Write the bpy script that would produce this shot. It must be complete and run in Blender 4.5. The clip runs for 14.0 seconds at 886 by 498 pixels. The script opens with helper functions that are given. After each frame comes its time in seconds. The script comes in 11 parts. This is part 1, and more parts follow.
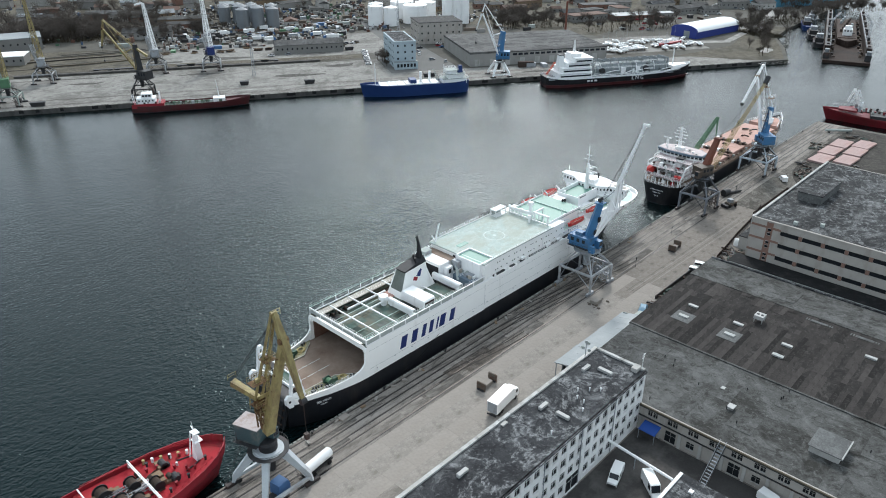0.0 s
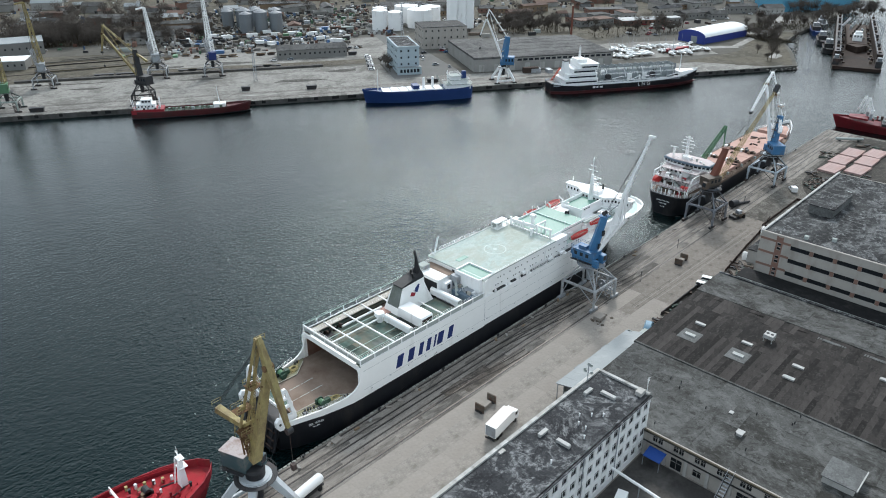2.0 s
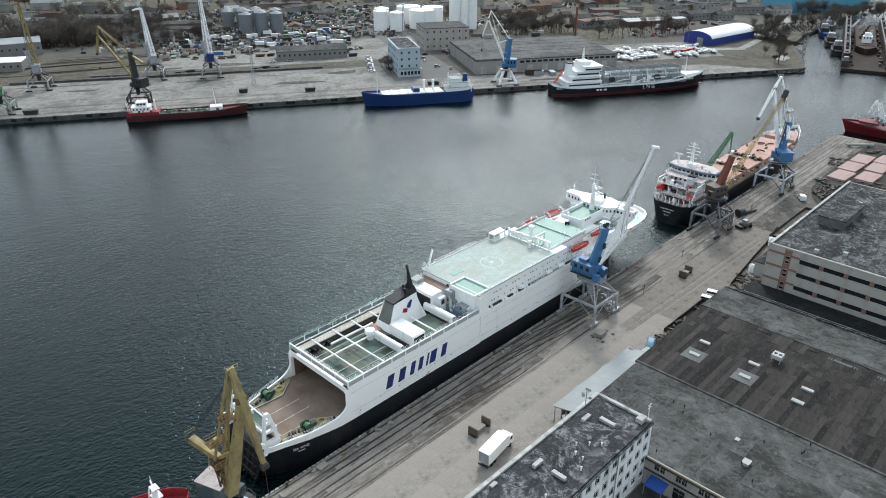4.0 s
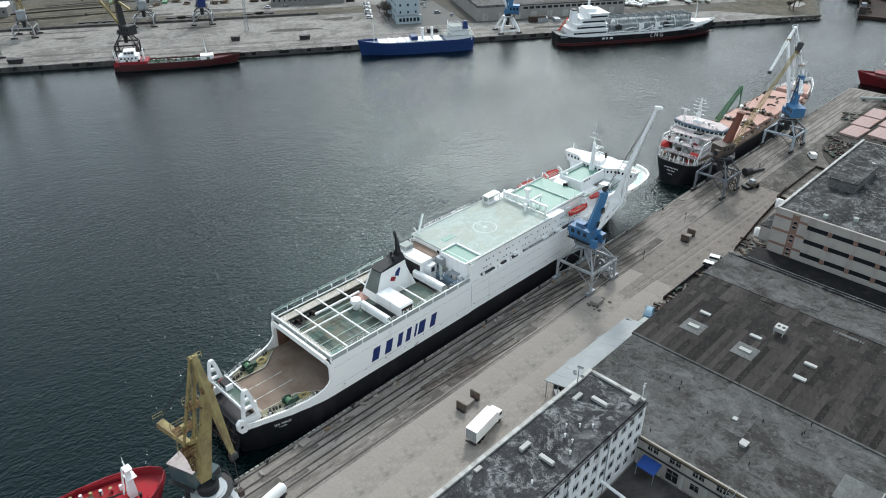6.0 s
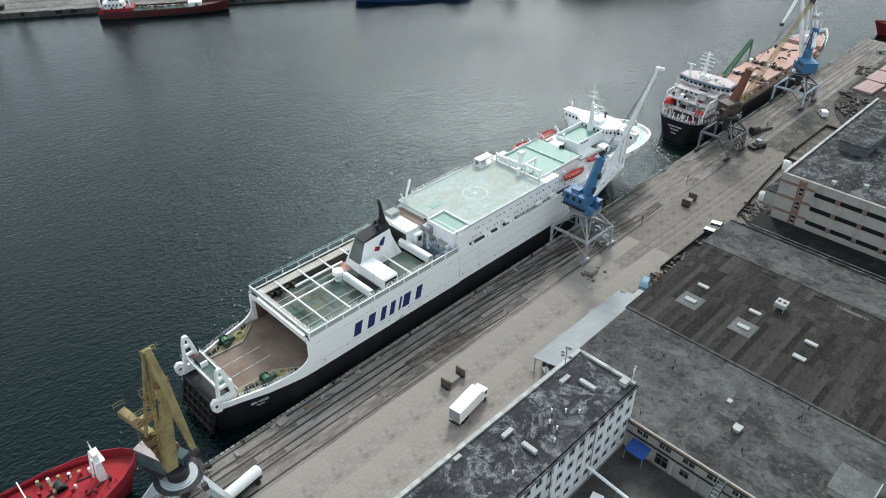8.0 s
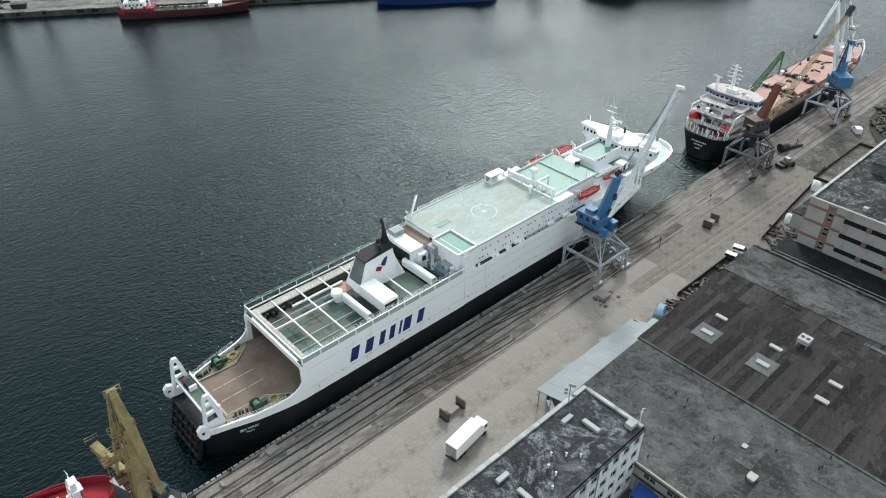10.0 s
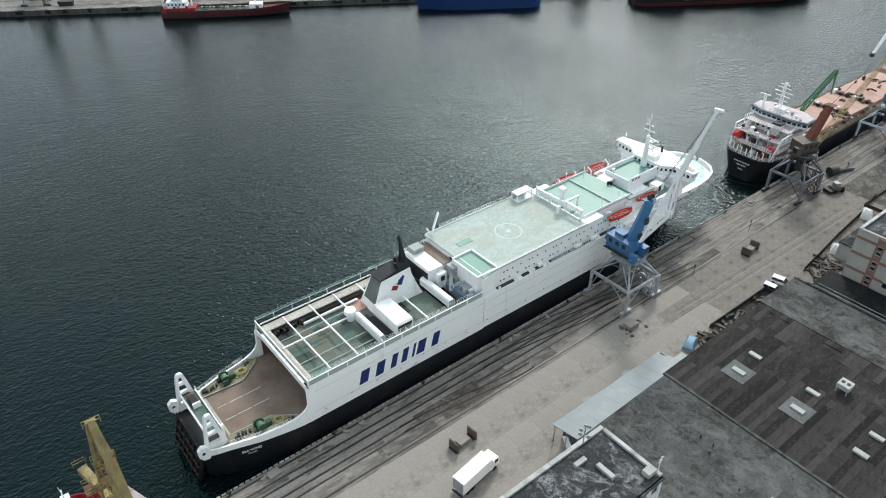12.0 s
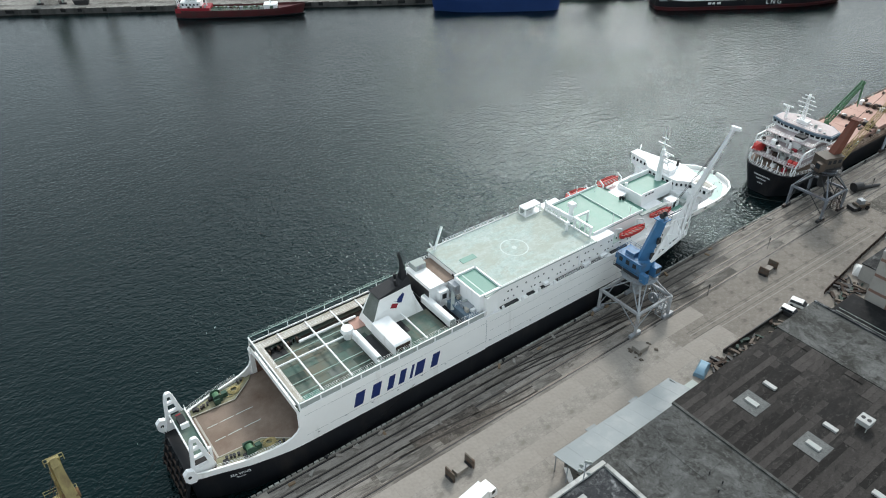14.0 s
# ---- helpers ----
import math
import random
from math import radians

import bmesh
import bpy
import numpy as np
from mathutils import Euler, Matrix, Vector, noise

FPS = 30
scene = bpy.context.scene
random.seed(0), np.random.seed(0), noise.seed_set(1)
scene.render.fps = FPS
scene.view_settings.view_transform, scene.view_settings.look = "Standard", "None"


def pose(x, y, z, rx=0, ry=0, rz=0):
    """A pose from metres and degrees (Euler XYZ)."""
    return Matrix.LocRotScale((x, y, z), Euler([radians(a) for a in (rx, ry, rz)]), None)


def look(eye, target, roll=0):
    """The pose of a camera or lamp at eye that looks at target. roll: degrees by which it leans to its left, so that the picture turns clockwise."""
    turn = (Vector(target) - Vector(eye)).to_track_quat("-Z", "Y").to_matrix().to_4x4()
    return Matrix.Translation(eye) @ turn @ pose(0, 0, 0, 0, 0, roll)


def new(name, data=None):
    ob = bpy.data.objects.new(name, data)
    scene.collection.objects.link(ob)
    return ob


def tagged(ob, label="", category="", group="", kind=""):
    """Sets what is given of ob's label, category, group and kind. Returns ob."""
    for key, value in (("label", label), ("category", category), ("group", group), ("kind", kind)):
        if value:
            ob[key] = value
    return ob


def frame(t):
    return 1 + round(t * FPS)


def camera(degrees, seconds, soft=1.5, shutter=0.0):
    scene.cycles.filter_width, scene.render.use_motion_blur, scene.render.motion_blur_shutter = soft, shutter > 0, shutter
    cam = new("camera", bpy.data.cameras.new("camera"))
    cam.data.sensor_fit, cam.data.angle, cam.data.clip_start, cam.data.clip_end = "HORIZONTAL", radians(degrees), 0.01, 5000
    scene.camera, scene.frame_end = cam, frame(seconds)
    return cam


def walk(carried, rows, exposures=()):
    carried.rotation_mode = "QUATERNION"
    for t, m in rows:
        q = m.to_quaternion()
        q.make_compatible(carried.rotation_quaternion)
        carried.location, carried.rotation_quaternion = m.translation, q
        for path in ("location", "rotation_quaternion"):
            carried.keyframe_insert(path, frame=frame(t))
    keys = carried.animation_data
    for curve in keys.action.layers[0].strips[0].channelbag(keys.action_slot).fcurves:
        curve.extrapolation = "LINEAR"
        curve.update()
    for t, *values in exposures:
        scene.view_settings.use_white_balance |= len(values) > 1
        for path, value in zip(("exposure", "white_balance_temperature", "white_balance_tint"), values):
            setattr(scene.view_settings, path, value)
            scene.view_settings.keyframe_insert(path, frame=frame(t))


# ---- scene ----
cam = camera(63.35, 14.0, soft=1.0)
# seconds, eye x y z, tilt and heading in degrees; the drone keeps level
PATH = [
    (0, -65.18, -98.75, 102.80, 63.247, -46.755),
    (0.5, -63.91, -98.05, 102.86, 63.294, -46.629),
    (1, -62.53, -97.32, 102.89, 63.337, -46.509),
    (1.5, -61.03, -96.55, 102.90, 63.410, -46.369),
    (2, -59.42, -95.76, 102.91, 63.476, -46.230),
    (2.5, -57.71, -94.93, 102.91, 63.490, -46.118),
    (3, -55.90, -94.07, 102.92, 63.554, -46.009),
    (3.5, -54.04, -93.19, 102.93, 63.568, -45.901),
    (4, -52.06, -92.29, 102.96, 63.409, -45.793),
    (4.5, -49.99, -91.38, 103.01, 62.967, -45.683),
    (5, -47.86, -90.46, 103.06, 62.136, -45.570),
    (5.5, -45.67, -89.56, 103.13, 60.807, -45.451),
    (6, -43.46, -88.66, 103.21, 59.193, -45.328),
    (6.5, -41.22, -87.78, 103.29, 57.552, -45.206),
    (7, -38.97, -86.93, 103.37, 55.999, -45.068),
    (7.5, -36.72, -86.11, 103.45, 54.954, -44.930),
    (8, -34.48, -85.32, 103.52, 54.917, -44.827),
    (8.5, -32.26, -84.56, 103.59, 54.875, -44.562),
    (9, -30.07, -83.84, 103.65, 54.832, -44.020),
    (9.5, -27.93, -83.17, 103.69, 54.802, -43.265),
    (10, -25.86, -82.53, 103.71, 54.797, -42.363),
    (10.5, -23.87, -81.92, 103.72, 54.830, -41.379),
    (11, -21.92, -81.32, 103.71, 54.886, -40.376),
    (11.5, -20.05, -80.73, 103.70, 54.896, -39.184),
    (12, -18.26, -80.12, 103.67, 54.880, -38.429),
    (12.5, -16.55, -79.49, 103.65, 54.889, -37.986),
    (13, -14.92, -78.79, 103.64, 54.873, -37.503),
    (13.5, -13.36, -78.02, 103.64, 54.816, -37.047),
    (14, -11.86, -77.12, 103.68, 54.744, -36.600),
]
walk(cam, [(t, pose(x, y, z, tilt, 0, turn)) for t, x, y, z, tilt, turn in PATH], exposures=[(0, 0.50, 6000, 7.5), (14, 0.46, 6180, 6)])

# ---- light: thin overcast, the sun a bright soft patch ahead over the harbour ----
SUN_EL, SUN_AZ = radians(41), radians(36)          # azimuth from +x towards +y
world = bpy.data.worlds.new("sky")
scene.world = world
world.use_nodes = True
wn = world.node_tree
sky = wn.nodes.new("ShaderNodeTexSky")
sky.sky_type, sky.sun_disc = "NISHITA", False
sky.sun_elevation, sky.sun_rotation = SUN_EL, radians(90) - SUN_AZ
sky.air_density, sky.dust_density, sky.ozone_density = 1.3, 4.0, 1.0
grey = wn.nodes.new("ShaderNodeHueSaturation")
grey.inputs["Saturation"].default_value = 0.22
wn.links.new(sky.outputs[0], grey.inputs["Color"])
cloud = wn.nodes.new("ShaderNodeMix")              # a thin even cloud layer over the clear sky
cloud.data_type = "RGBA"
cloud.inputs["Factor"].default_value = 0.52
cloud.inputs["B"].default_value = (4.75, 5.45, 5.85, 1)
wn.links.new(grey.outputs[0], cloud.inputs["A"])
wn.links.new(cloud.outputs["Result"], wn.nodes["Background"].inputs[0])
wn.nodes["Background"].inputs[1].default_value = 0.145
sun_data = bpy.data.lights.new("sun", "SUN")
sun_data.energy, sun_data.angle, sun_data.color = 1.6, radians(9), (1.0, 0.94, 0.86)
sun = new("sun", sun_data)
sun.matrix_world = look((0, 0, 0), (-math.cos(SUN_EL) * math.cos(SUN_AZ), -math.cos(SUN_EL) * math.sin(SUN_AZ), -math.sin(SUN_EL)))

# ---- materials ----
MATS = {}


def surface(name, base, rough=0.6, metal=0.0, tone=0.18, scale=0.6, dirt=None, amount=0.35, dirt_scale=0.08, bump=0.05, fine=6.0, each=0.0, streak=1.0):
    """A painted, cast or weathered surface: fine grain, broad tone, patches of dirt, fine relief. streak stretches the dirt downwards."""
    m = bpy.data.materials.new(name)
    m.use_nodes = True
    t = m.node_tree
    n, ln = t.nodes, t.links
    p = n["Principled BSDF"]
    co = n.new("ShaderNodeTexCoord")
    a = n.new("ShaderNodeTexNoise"); a.inputs["Scale"].default_value = scale; a.inputs["Detail"].default_value = 6
    b = n.new("ShaderNodeTexNoise"); b.inputs["Scale"].default_value = fine; b.inputs["Detail"].default_value = 3
    ln.new(co.outputs["Object"], a.inputs["Vector"]); ln.new(co.outputs["Object"], b.inputs["Vector"])
    r = n.new("ShaderNodeMapRange")
    for k, v in zip(("From Min", "From Max", "To Min", "To Max"), (0.25, 0.75, 1 - tone, 1 + tone)):
        r.inputs[k].default_value = v
    mix = n.new("ShaderNodeMix"); mix.inputs["Factor"].default_value = 0.45
    ln.new(a.outputs["Fac"], mix.inputs["A"]); ln.new(b.outputs["Fac"], mix.inputs["B"])
    ln.new(mix.outputs["Result"], r.inputs["Value"])
    val = r.outputs["Result"]
    if each:
        oi = n.new("ShaderNodeObjectInfo")
        er = n.new("ShaderNodeMapRange"); er.inputs["To Min"].default_value = 1 - each; er.inputs["To Max"].default_value = 1 + each
        ln.new(oi.outputs["Random"], er.inputs["Value"])
        mu = n.new("ShaderNodeMath"); mu.operation = "MULTIPLY"
        ln.new(val, mu.inputs[0]); ln.new(er.outputs["Result"], mu.inputs[1]); val = mu.outputs[0]
    vm = n.new("ShaderNodeVectorMath"); vm.operation = "SCALE"; vm.inputs[0].default_value = base
    ln.new(val, vm.inputs["Scale"])
    col = vm.outputs["Vector"]
    if dirt:
        mp = n.new("ShaderNodeMapping"); mp.inputs["Scale"].default_value = (1, 1, 1 / streak)
        ln.new(co.outputs["Object"], mp.inputs["Vector"])
        d = n.new("ShaderNodeTexNoise"); d.inputs["Scale"].default_value = dirt_scale; d.inputs["Detail"].default_value = 8; d.inputs["Roughness"].default_value = 0.65
        ln.new(mp.outputs["Vector"], d.inputs["Vector"])
        dr = n.new("ShaderNodeMapRange"); dr.inputs["From Min"].default_value = 0.62 - 0.3 * amount; dr.inputs["From Max"].default_value = 0.74
        ln.new(d.outputs["Fac"], dr.inputs["Value"])
        dm = n.new("ShaderNodeMath"); dm.operation = "MULTIPLY"; dm.inputs[1].default_value = min(1.0, 0.45 + amount)
        ln.new(dr.outputs["Result"], dm.inputs[0])
        cm = n.new("ShaderNodeMix"); cm.data_type = "RGBA"; cm.inputs["B"].default_value = (*dirt, 1)
        ln.new(dm.outputs[0], cm.inputs["Factor"]); ln.new(col, cm.inputs["A"]); col = cm.outputs["Result"]
    ln.new(col, p.inputs["Base Color"])
    p.inputs["Roughness"].default_value, p.inputs["Metallic"].default_value = rough, metal
    p.inputs["Specular IOR Level"].default_value = 0.12 if rough >= 0.7 else 0.35      # dusty and weathered surfaces hardly shine
    if bump:
        bp = n.new("ShaderNodeBump"); bp.inputs["Strength"].default_value = 0.4; bp.inputs["Distance"].default_value = bump
        ln.new(b.outputs["Fac"], bp.inputs["Height"]); ln.new(bp.outputs["Normal"], p.inputs["Normal"])
    MATS[name] = m
    return m


RUST = (0.13, 0.06, 0.035)
white_paint = surface("white_paint", (0.85, 0.85, 0.845), 0.42, tone=0.05, scale=0.3, dirt=(0.42, 0.39, 0.35), amount=0.12, dirt_scale=0.35, streak=6, bump=0.02)
hull_white = surface("hull_white", (0.885, 0.875, 0.85), 0.38, tone=0.03, scale=0.12, dirt=(0.5, 0.47, 0.43), amount=0.10, dirt_scale=0.25, streak=9, bump=0.03, fine=0.8)
hull_black = surface("hull_black", (0.012, 0.013, 0.016), 0.45, tone=0.35, scale=0.2, dirt=(0.055, 0.045, 0.04), amount=0.3, dirt_scale=0.2, streak=5, bump=0.03, fine=0.8)
deck_mint = surface("deck_mint", (0.40, 0.53, 0.485), 0.55, tone=0.08, scale=0.3, dirt=(0.56, 0.60, 0.56), amount=0.6, dirt_scale=0.2)
deck_green = surface("deck_green", (0.13, 0.265, 0.215), 0.45, tone=0.12, scale=0.25, dirt=(0.18, 0.29, 0.245), amount=0.3, dirt_scale=0.3)
deck_old = surface("deck_old", (0.12, 0.155, 0.135), 0.7, tone=0.3, scale=0.35, dirt=(0.16, 0.13, 0.09), amount=0.75, dirt_scale=0.18)
deck_rust = surface("deck_rust", (0.235, 0.18, 0.145), 0.8, tone=0.24, scale=0.3, dirt=(0.13, 0.085, 0.06), amount=0.6, dirt_scale=0.14)
dark_steel = surface("dark_steel", (0.03, 0.03, 0.032), 0.6, tone=0.3, dirt=RUST, amount=0.3)
grey_steel = surface("grey_steel", (0.30, 0.32, 0.34), 0.55, 0.2, tone=0.2, dirt=RUST, amount=0.3, dirt_scale=0.5)
portal_grey = surface("portal_grey", (0.36, 0.37, 0.38), 0.6, tone=0.2, scale=0.5, dirt=(0.16, 0.12, 0.09), amount=0.45, dirt_scale=0.4)
crane_blue = surface("crane_blue", (0.05, 0.155, 0.31), 0.5, tone=0.18, scale=0.4, dirt=(0.09, 0.10, 0.12), amount=0.4, dirt_scale=0.4)
crane_yellow = surface("crane_yellow", (0.33, 0.275, 0.115), 0.6, tone=0.25, scale=0.8, dirt=(0.14, 0.09, 0.05), amount=0.8, dirt_scale=0.8, streak=3)
crane_brown = surface("crane_brown", (0.15, 0.05, 0.032), 0.65, tone=0.2, dirt=(0.08, 0.05, 0.035), amount=0.4, dirt_scale=0.4)
crane_green = surface("crane_green", (0.10, 0.20, 0.11), 0.6, tone=0.2)
hull_maroon = surface("hull_maroon", (0.085, 0.02, 0.022), 0.5, tone=0.2, scale=0.2, dirt=(0.05, 0.03, 0.028), amount=0.5, dirt_scale=0.15, streak=4)
dock_rust = surface("dock_rust", (0.04, 0.027, 0.022), 0.8, tone=0.3, scale=0.1, dirt=(0.03, 0.027, 0.025), amount=0.6, dirt_scale=0.06, streak=3)
red_paint = surface("red_paint", (0.26, 0.015, 0.026), 0.55, tone=0.15, scale=0.3, dirt=(0.18, 0.04, 0.035), amount=0.35, dirt_scale=0.25)
deck_red = surface("deck_red", (0.36, 0.028, 0.038), 0.75, tone=0.16, scale=0.4, dirt=(0.2, 0.05, 0.04), amount=0.4, dirt_scale=0.35)
orange_paint = surface("orange_paint", (0.55, 0.11, 0.06), 0.45, tone=0.08)
ship_blue = surface("ship_blue", (0.017, 0.042, 0.145), 0.45, tone=0.15, scale=0.2)
deck_pink = surface("deck_pink", (0.47, 0.30, 0.25), 0.7, tone=0.14, scale=0.2, dirt=(0.36, 0.2, 0.16), amount=0.4, dirt_scale=0.12)
glass_dark = surface("window_glass", (0.02, 0.024, 0.03), 0.12, tone=0.2, bump=0)
pane_dark = surface("pane_dark", (0.014, 0.016, 0.019), 0.7, tone=0.3, scale=1.5, bump=0)
rubber = surface("rubber", (0.02, 0.02, 0.02), 0.85, tone=0.2)
letter_blue = surface("letter_blue", (0.015, 0.03, 0.13), 0.4, tone=0.05, bump=0)
letter_white = surface("letter_white", (0.75, 0.75, 0.75), 0.5, tone=0.05, bump=0)
concrete = surface("concrete", (0.275, 0.255, 0.23), 0.85, tone=0.16, scale=0.18, dirt=(0.17, 0.155, 0.14), amount=0.5, dirt_scale=0.06, fine=2.5)
slab = surface("slab", (0.275, 0.248, 0.221), 0.85, tone=0.16, scale=0.25, dirt=(0.165, 0.15, 0.132), amount=0.45, dirt_scale=0.09, fine=2.0, each=0.03)
asphalt = surface("asphalt", (0.055, 0.052, 0.05), 0.9, tone=0.25, scale=0.3, dirt=(0.15, 0.14, 0.13), amount=0.5, dirt_scale=0.1, fine=3)
earth = surface("earth", (0.125, 0.118, 0.105), 0.95, tone=0.25, scale=0.05, dirt=(0.06, 0.056, 0.046), amount=0.8, dirt_scale=0.05, fine=0.6, bump=0.15)
rail_steel = surface("rail_steel", (0.10, 0.085, 0.075), 0.5, 0.6, tone=0.3)
stone_edge = surface("stone_edge", (0.30, 0.285, 0.26), 0.85, tone=0.25, scale=0.5, dirt=(0.08, 0.075, 0.065), amount=0.6, dirt_scale=0.3)
quay_wall = surface("quay_wall", (0.10, 0.095, 0.09), 0.9, tone=0.3, scale=0.3, dirt=(0.035, 0.035, 0.032), amount=0.7, dirt_scale=0.2, streak=3)
sheet_metal = surface("sheet_metal", (0.215, 0.236, 0.243), 0.5, 0.0, tone=0.08, scale=0.3, dirt=(0.33, 0.34, 0.34), amount=0.3)
render_white = surface("render_white", (0.78, 0.775, 0.76), 0.8, tone=0.07, scale=0.5, dirt=(0.42, 0.41, 0.39), amount=0.35, dirt_scale=0.4, streak=4)
render_grey = surface("render_grey", (0.40, 0.39, 0.37), 0.85, tone=0.12, scale=0.5, dirt=(0.24, 0.23, 0.21), amount=0.4, dirt_scale=0.3, streak=3)
render_beige = surface("render_beige", (0.37, 0.345, 0.315), 0.85, tone=0.1, scale=0.4, dirt=(0.25, 0.22, 0.19), amount=0.35, dirt_scale=0.3, streak=3)
brick_red = surface("brick_red", (0.19, 0.112, 0.088), 0.85, tone=0.2, scale=1.5, dirt=(0.15, 0.08, 0.06), amount=0.4)
pink_sheet = surface("pink_sheet", (0.40, 0.29, 0.27), 0.7, tone=0.12, scale=0.3, dirt=(0.3, 0.17, 0.14), amount=0.4)
vehicle_white = surface("vehicle_white", (0.78, 0.78, 0.77), 0.3, tone=0.03, bump=0, each=0.04)
vehicle_dark = surface("vehicle_dark", (0.05, 0.055, 0.065), 0.3, tone=0.1, bump=0, each=0.5)
vehicle_blue = surface("vehicle_blue", (0.06, 0.13, 0.27), 0.35, tone=0.1, bump=0)
tarp_blue = surface("tarp_blue", (0.02, 0.07, 0.30), 0.55, tone=0.12)
scrap = surface("scrap", (0.14, 0.12, 0.10), 0.8, tone=0.35, scale=1.2, dirt=RUST, amount=0.5, dirt_scale=0.8, each=0.3)
tank_grey = surface("tank_grey", (0.17, 0.185, 0.20), 0.6, 0.1, tone=0.12, scale=0.2, dirt=(0.18, 0.17, 0.16), amount=0.35, dirt_scale=0.15, streak=4)
wall_far = surface("wall_far", (0.27, 0.262, 0.247), 0.85, tone=0.15, scale=0.15, dirt=(0.22, 0.21, 0.19), amount=0.35, dirt_scale=0.1, each=0.25)
wall_blue = surface("wall_blue", (0.37, 0.435, 0.47), 0.8, tone=0.12, scale=0.3)
timber = surface("timber", (0.21, 0.15, 0.10), 0.85, tone=0.25, scale=1.0, dirt=(0.1, 0.08, 0.06), amount=0.4)
twig = surface("twig", (0.098, 0.084, 0.073), 0.95, tone=0.3, scale=0.3, each=0.25)
bark = surface("bark", (0.07, 0.058, 0.047), 0.95, tone=0.25)
scrub = surface("scrub", (0.085, 0.072, 0.052), 0.95, tone=0.3, scale=0.05, dirt=(0.06, 0.055, 0.04), amount=0.5, dirt_scale=0.05)


def felt(name, base, dark, light, lines=0.0, each=0.0, scale=1.0, cover=0.5, stretch=1.0, veins=0.0):
    """Weathered roofing felt: broad damp and worn patches, pale snaking laps and cracks, fine grit."""
    m = surface(name, base, 0.85, tone=0.3, scale=0.5 * scale, fine=3.0, each=each, bump=0.04)
    t = m.node_tree
    n, ln = t.nodes, t.links
    p = n["Principled BSDF"]
    col = p.inputs["Base Color"].links[0].from_socket
    co = n.new("ShaderNodeTexCoord")
    for k, (sc, colour, lo, hi, power, rough) in enumerate(((0.07 * scale, dark, 0.48, 0.57, 0.8, 0.78), (0.20 * scale, light, 0.60 - 0.16 * cover, 0.66, 0.85, 0.78), (0.55 * scale, dark, 0.53, 0.62, 0.8, 0.75), (1.4 * scale, light, 0.55, 0.66, 0.65, 0.72), (3.6 * scale, dark, 0.54, 0.68, 0.55, 0.7))):
        mp = n.new("ShaderNodeMapping"); mp.inputs["Location"].default_value = (13.7 * k, 5.1 * k, 0); mp.inputs["Scale"].default_value = (stretch, 1, 1)
        ln.new(co.outputs["Object"], mp.inputs["Vector"])
        x = n.new("ShaderNodeTexNoise"); x.inputs["Scale"].default_value = sc; x.inputs["Detail"].default_value = 9; x.inputs["Roughness"].default_value = rough; x.inputs["Distortion"].default_value = 0.6
        ln.new(mp.outputs["Vector"], x.inputs["Vector"])
        r = n.new("ShaderNodeMapRange"); r.inputs["From Min"].default_value = lo; r.inputs["From Max"].default_value = hi; r.inputs["To Max"].default_value = power
        ln.new(x.outputs["Fac"], r.inputs["Value"])
        c = n.new("ShaderNodeMix"); c.data_type = "RGBA"; c.inputs["B"].default_value = (*colour, 1)
        ln.new(r.outputs["Result"], c.inputs["Factor"]); ln.new(col, c.inputs["A"]); col = c.outputs["Result"]
    if lines:
        x = n.new("ShaderNodeTexNoise"); x.inputs["Scale"].default_value = 0.16; x.inputs["Detail"].default_value = 6; x.inputs["Distortion"].default_value = 1.6
        ln.new(co.outputs["Object"], x.inputs["Vector"])
        a = n.new("ShaderNodeMath"); a.operation = "SUBTRACT"; a.inputs[1].default_value = 0.5; ln.new(x.outputs["Fac"], a.inputs[0])
        b = n.new("ShaderNodeMath"); b.operation = "ABSOLUTE"; ln.new(a.outputs[0], b.inputs[0])
        r = n.new("ShaderNodeMapRange"); r.inputs["From Min"].default_value = 0.018; r.inputs["From Max"].default_value = 0.004; r.inputs["To Max"].default_value = lines
        ln.new(b.outputs[0], r.inputs["Value"])
        c = n.new("ShaderNodeMix"); c.data_type = "RGBA"; c.inputs["B"].default_value = (*light, 1)
        ln.new(r.outputs["Result"], c.inputs["Factor"]); ln.new(col, c.inputs["A"]); col = c.outputs["Result"]
    if veins:        # feathered pale lichen veins, broken up by a finer grain
        x = n.new("ShaderNodeTexNoise"); x.inputs["Scale"].default_value = 0.14; x.inputs["Detail"].default_value = 8; x.inputs["Roughness"].default_value = 0.6; x.inputs["Distortion"].default_value = 0.5
        ln.new(co.outputs["Object"], x.inputs["Vector"])
        a = n.new("ShaderNodeMath"); a.operation = "SUBTRACT"; a.inputs[1].default_value = 0.5; ln.new(x.outputs["Fac"], a.inputs[0])
        b = n.new("ShaderNodeMath"); b.operation = "ABSOLUTE"; ln.new(a.outputs[0], b.inputs[0])
        r = n.new("ShaderNodeMapRange"); r.inputs["From Min"].default_value = 0.04; r.inputs["From Max"].default_value = 0.0; r.inputs["To Max"].default_value = veins
        ln.new(b.outputs[0], r.inputs["Value"])
        y = n.new("ShaderNodeTexNoise"); y.inputs["Scale"].default_value = 0.7; y.inputs["Detail"].default_value = 10; y.inputs["Roughness"].default_value = 0.8; y.inputs["Distortion"].default_value = 1.0
        ln.new(co.outputs["Object"], y.inputs["Vector"])
        q = n.new("ShaderNodeMapRange"); q.inputs["From Min"].default_value = 0.44; q.inputs["From Max"].default_value = 0.58
        ln.new(y.outputs["Fac"], q.inputs["Value"])
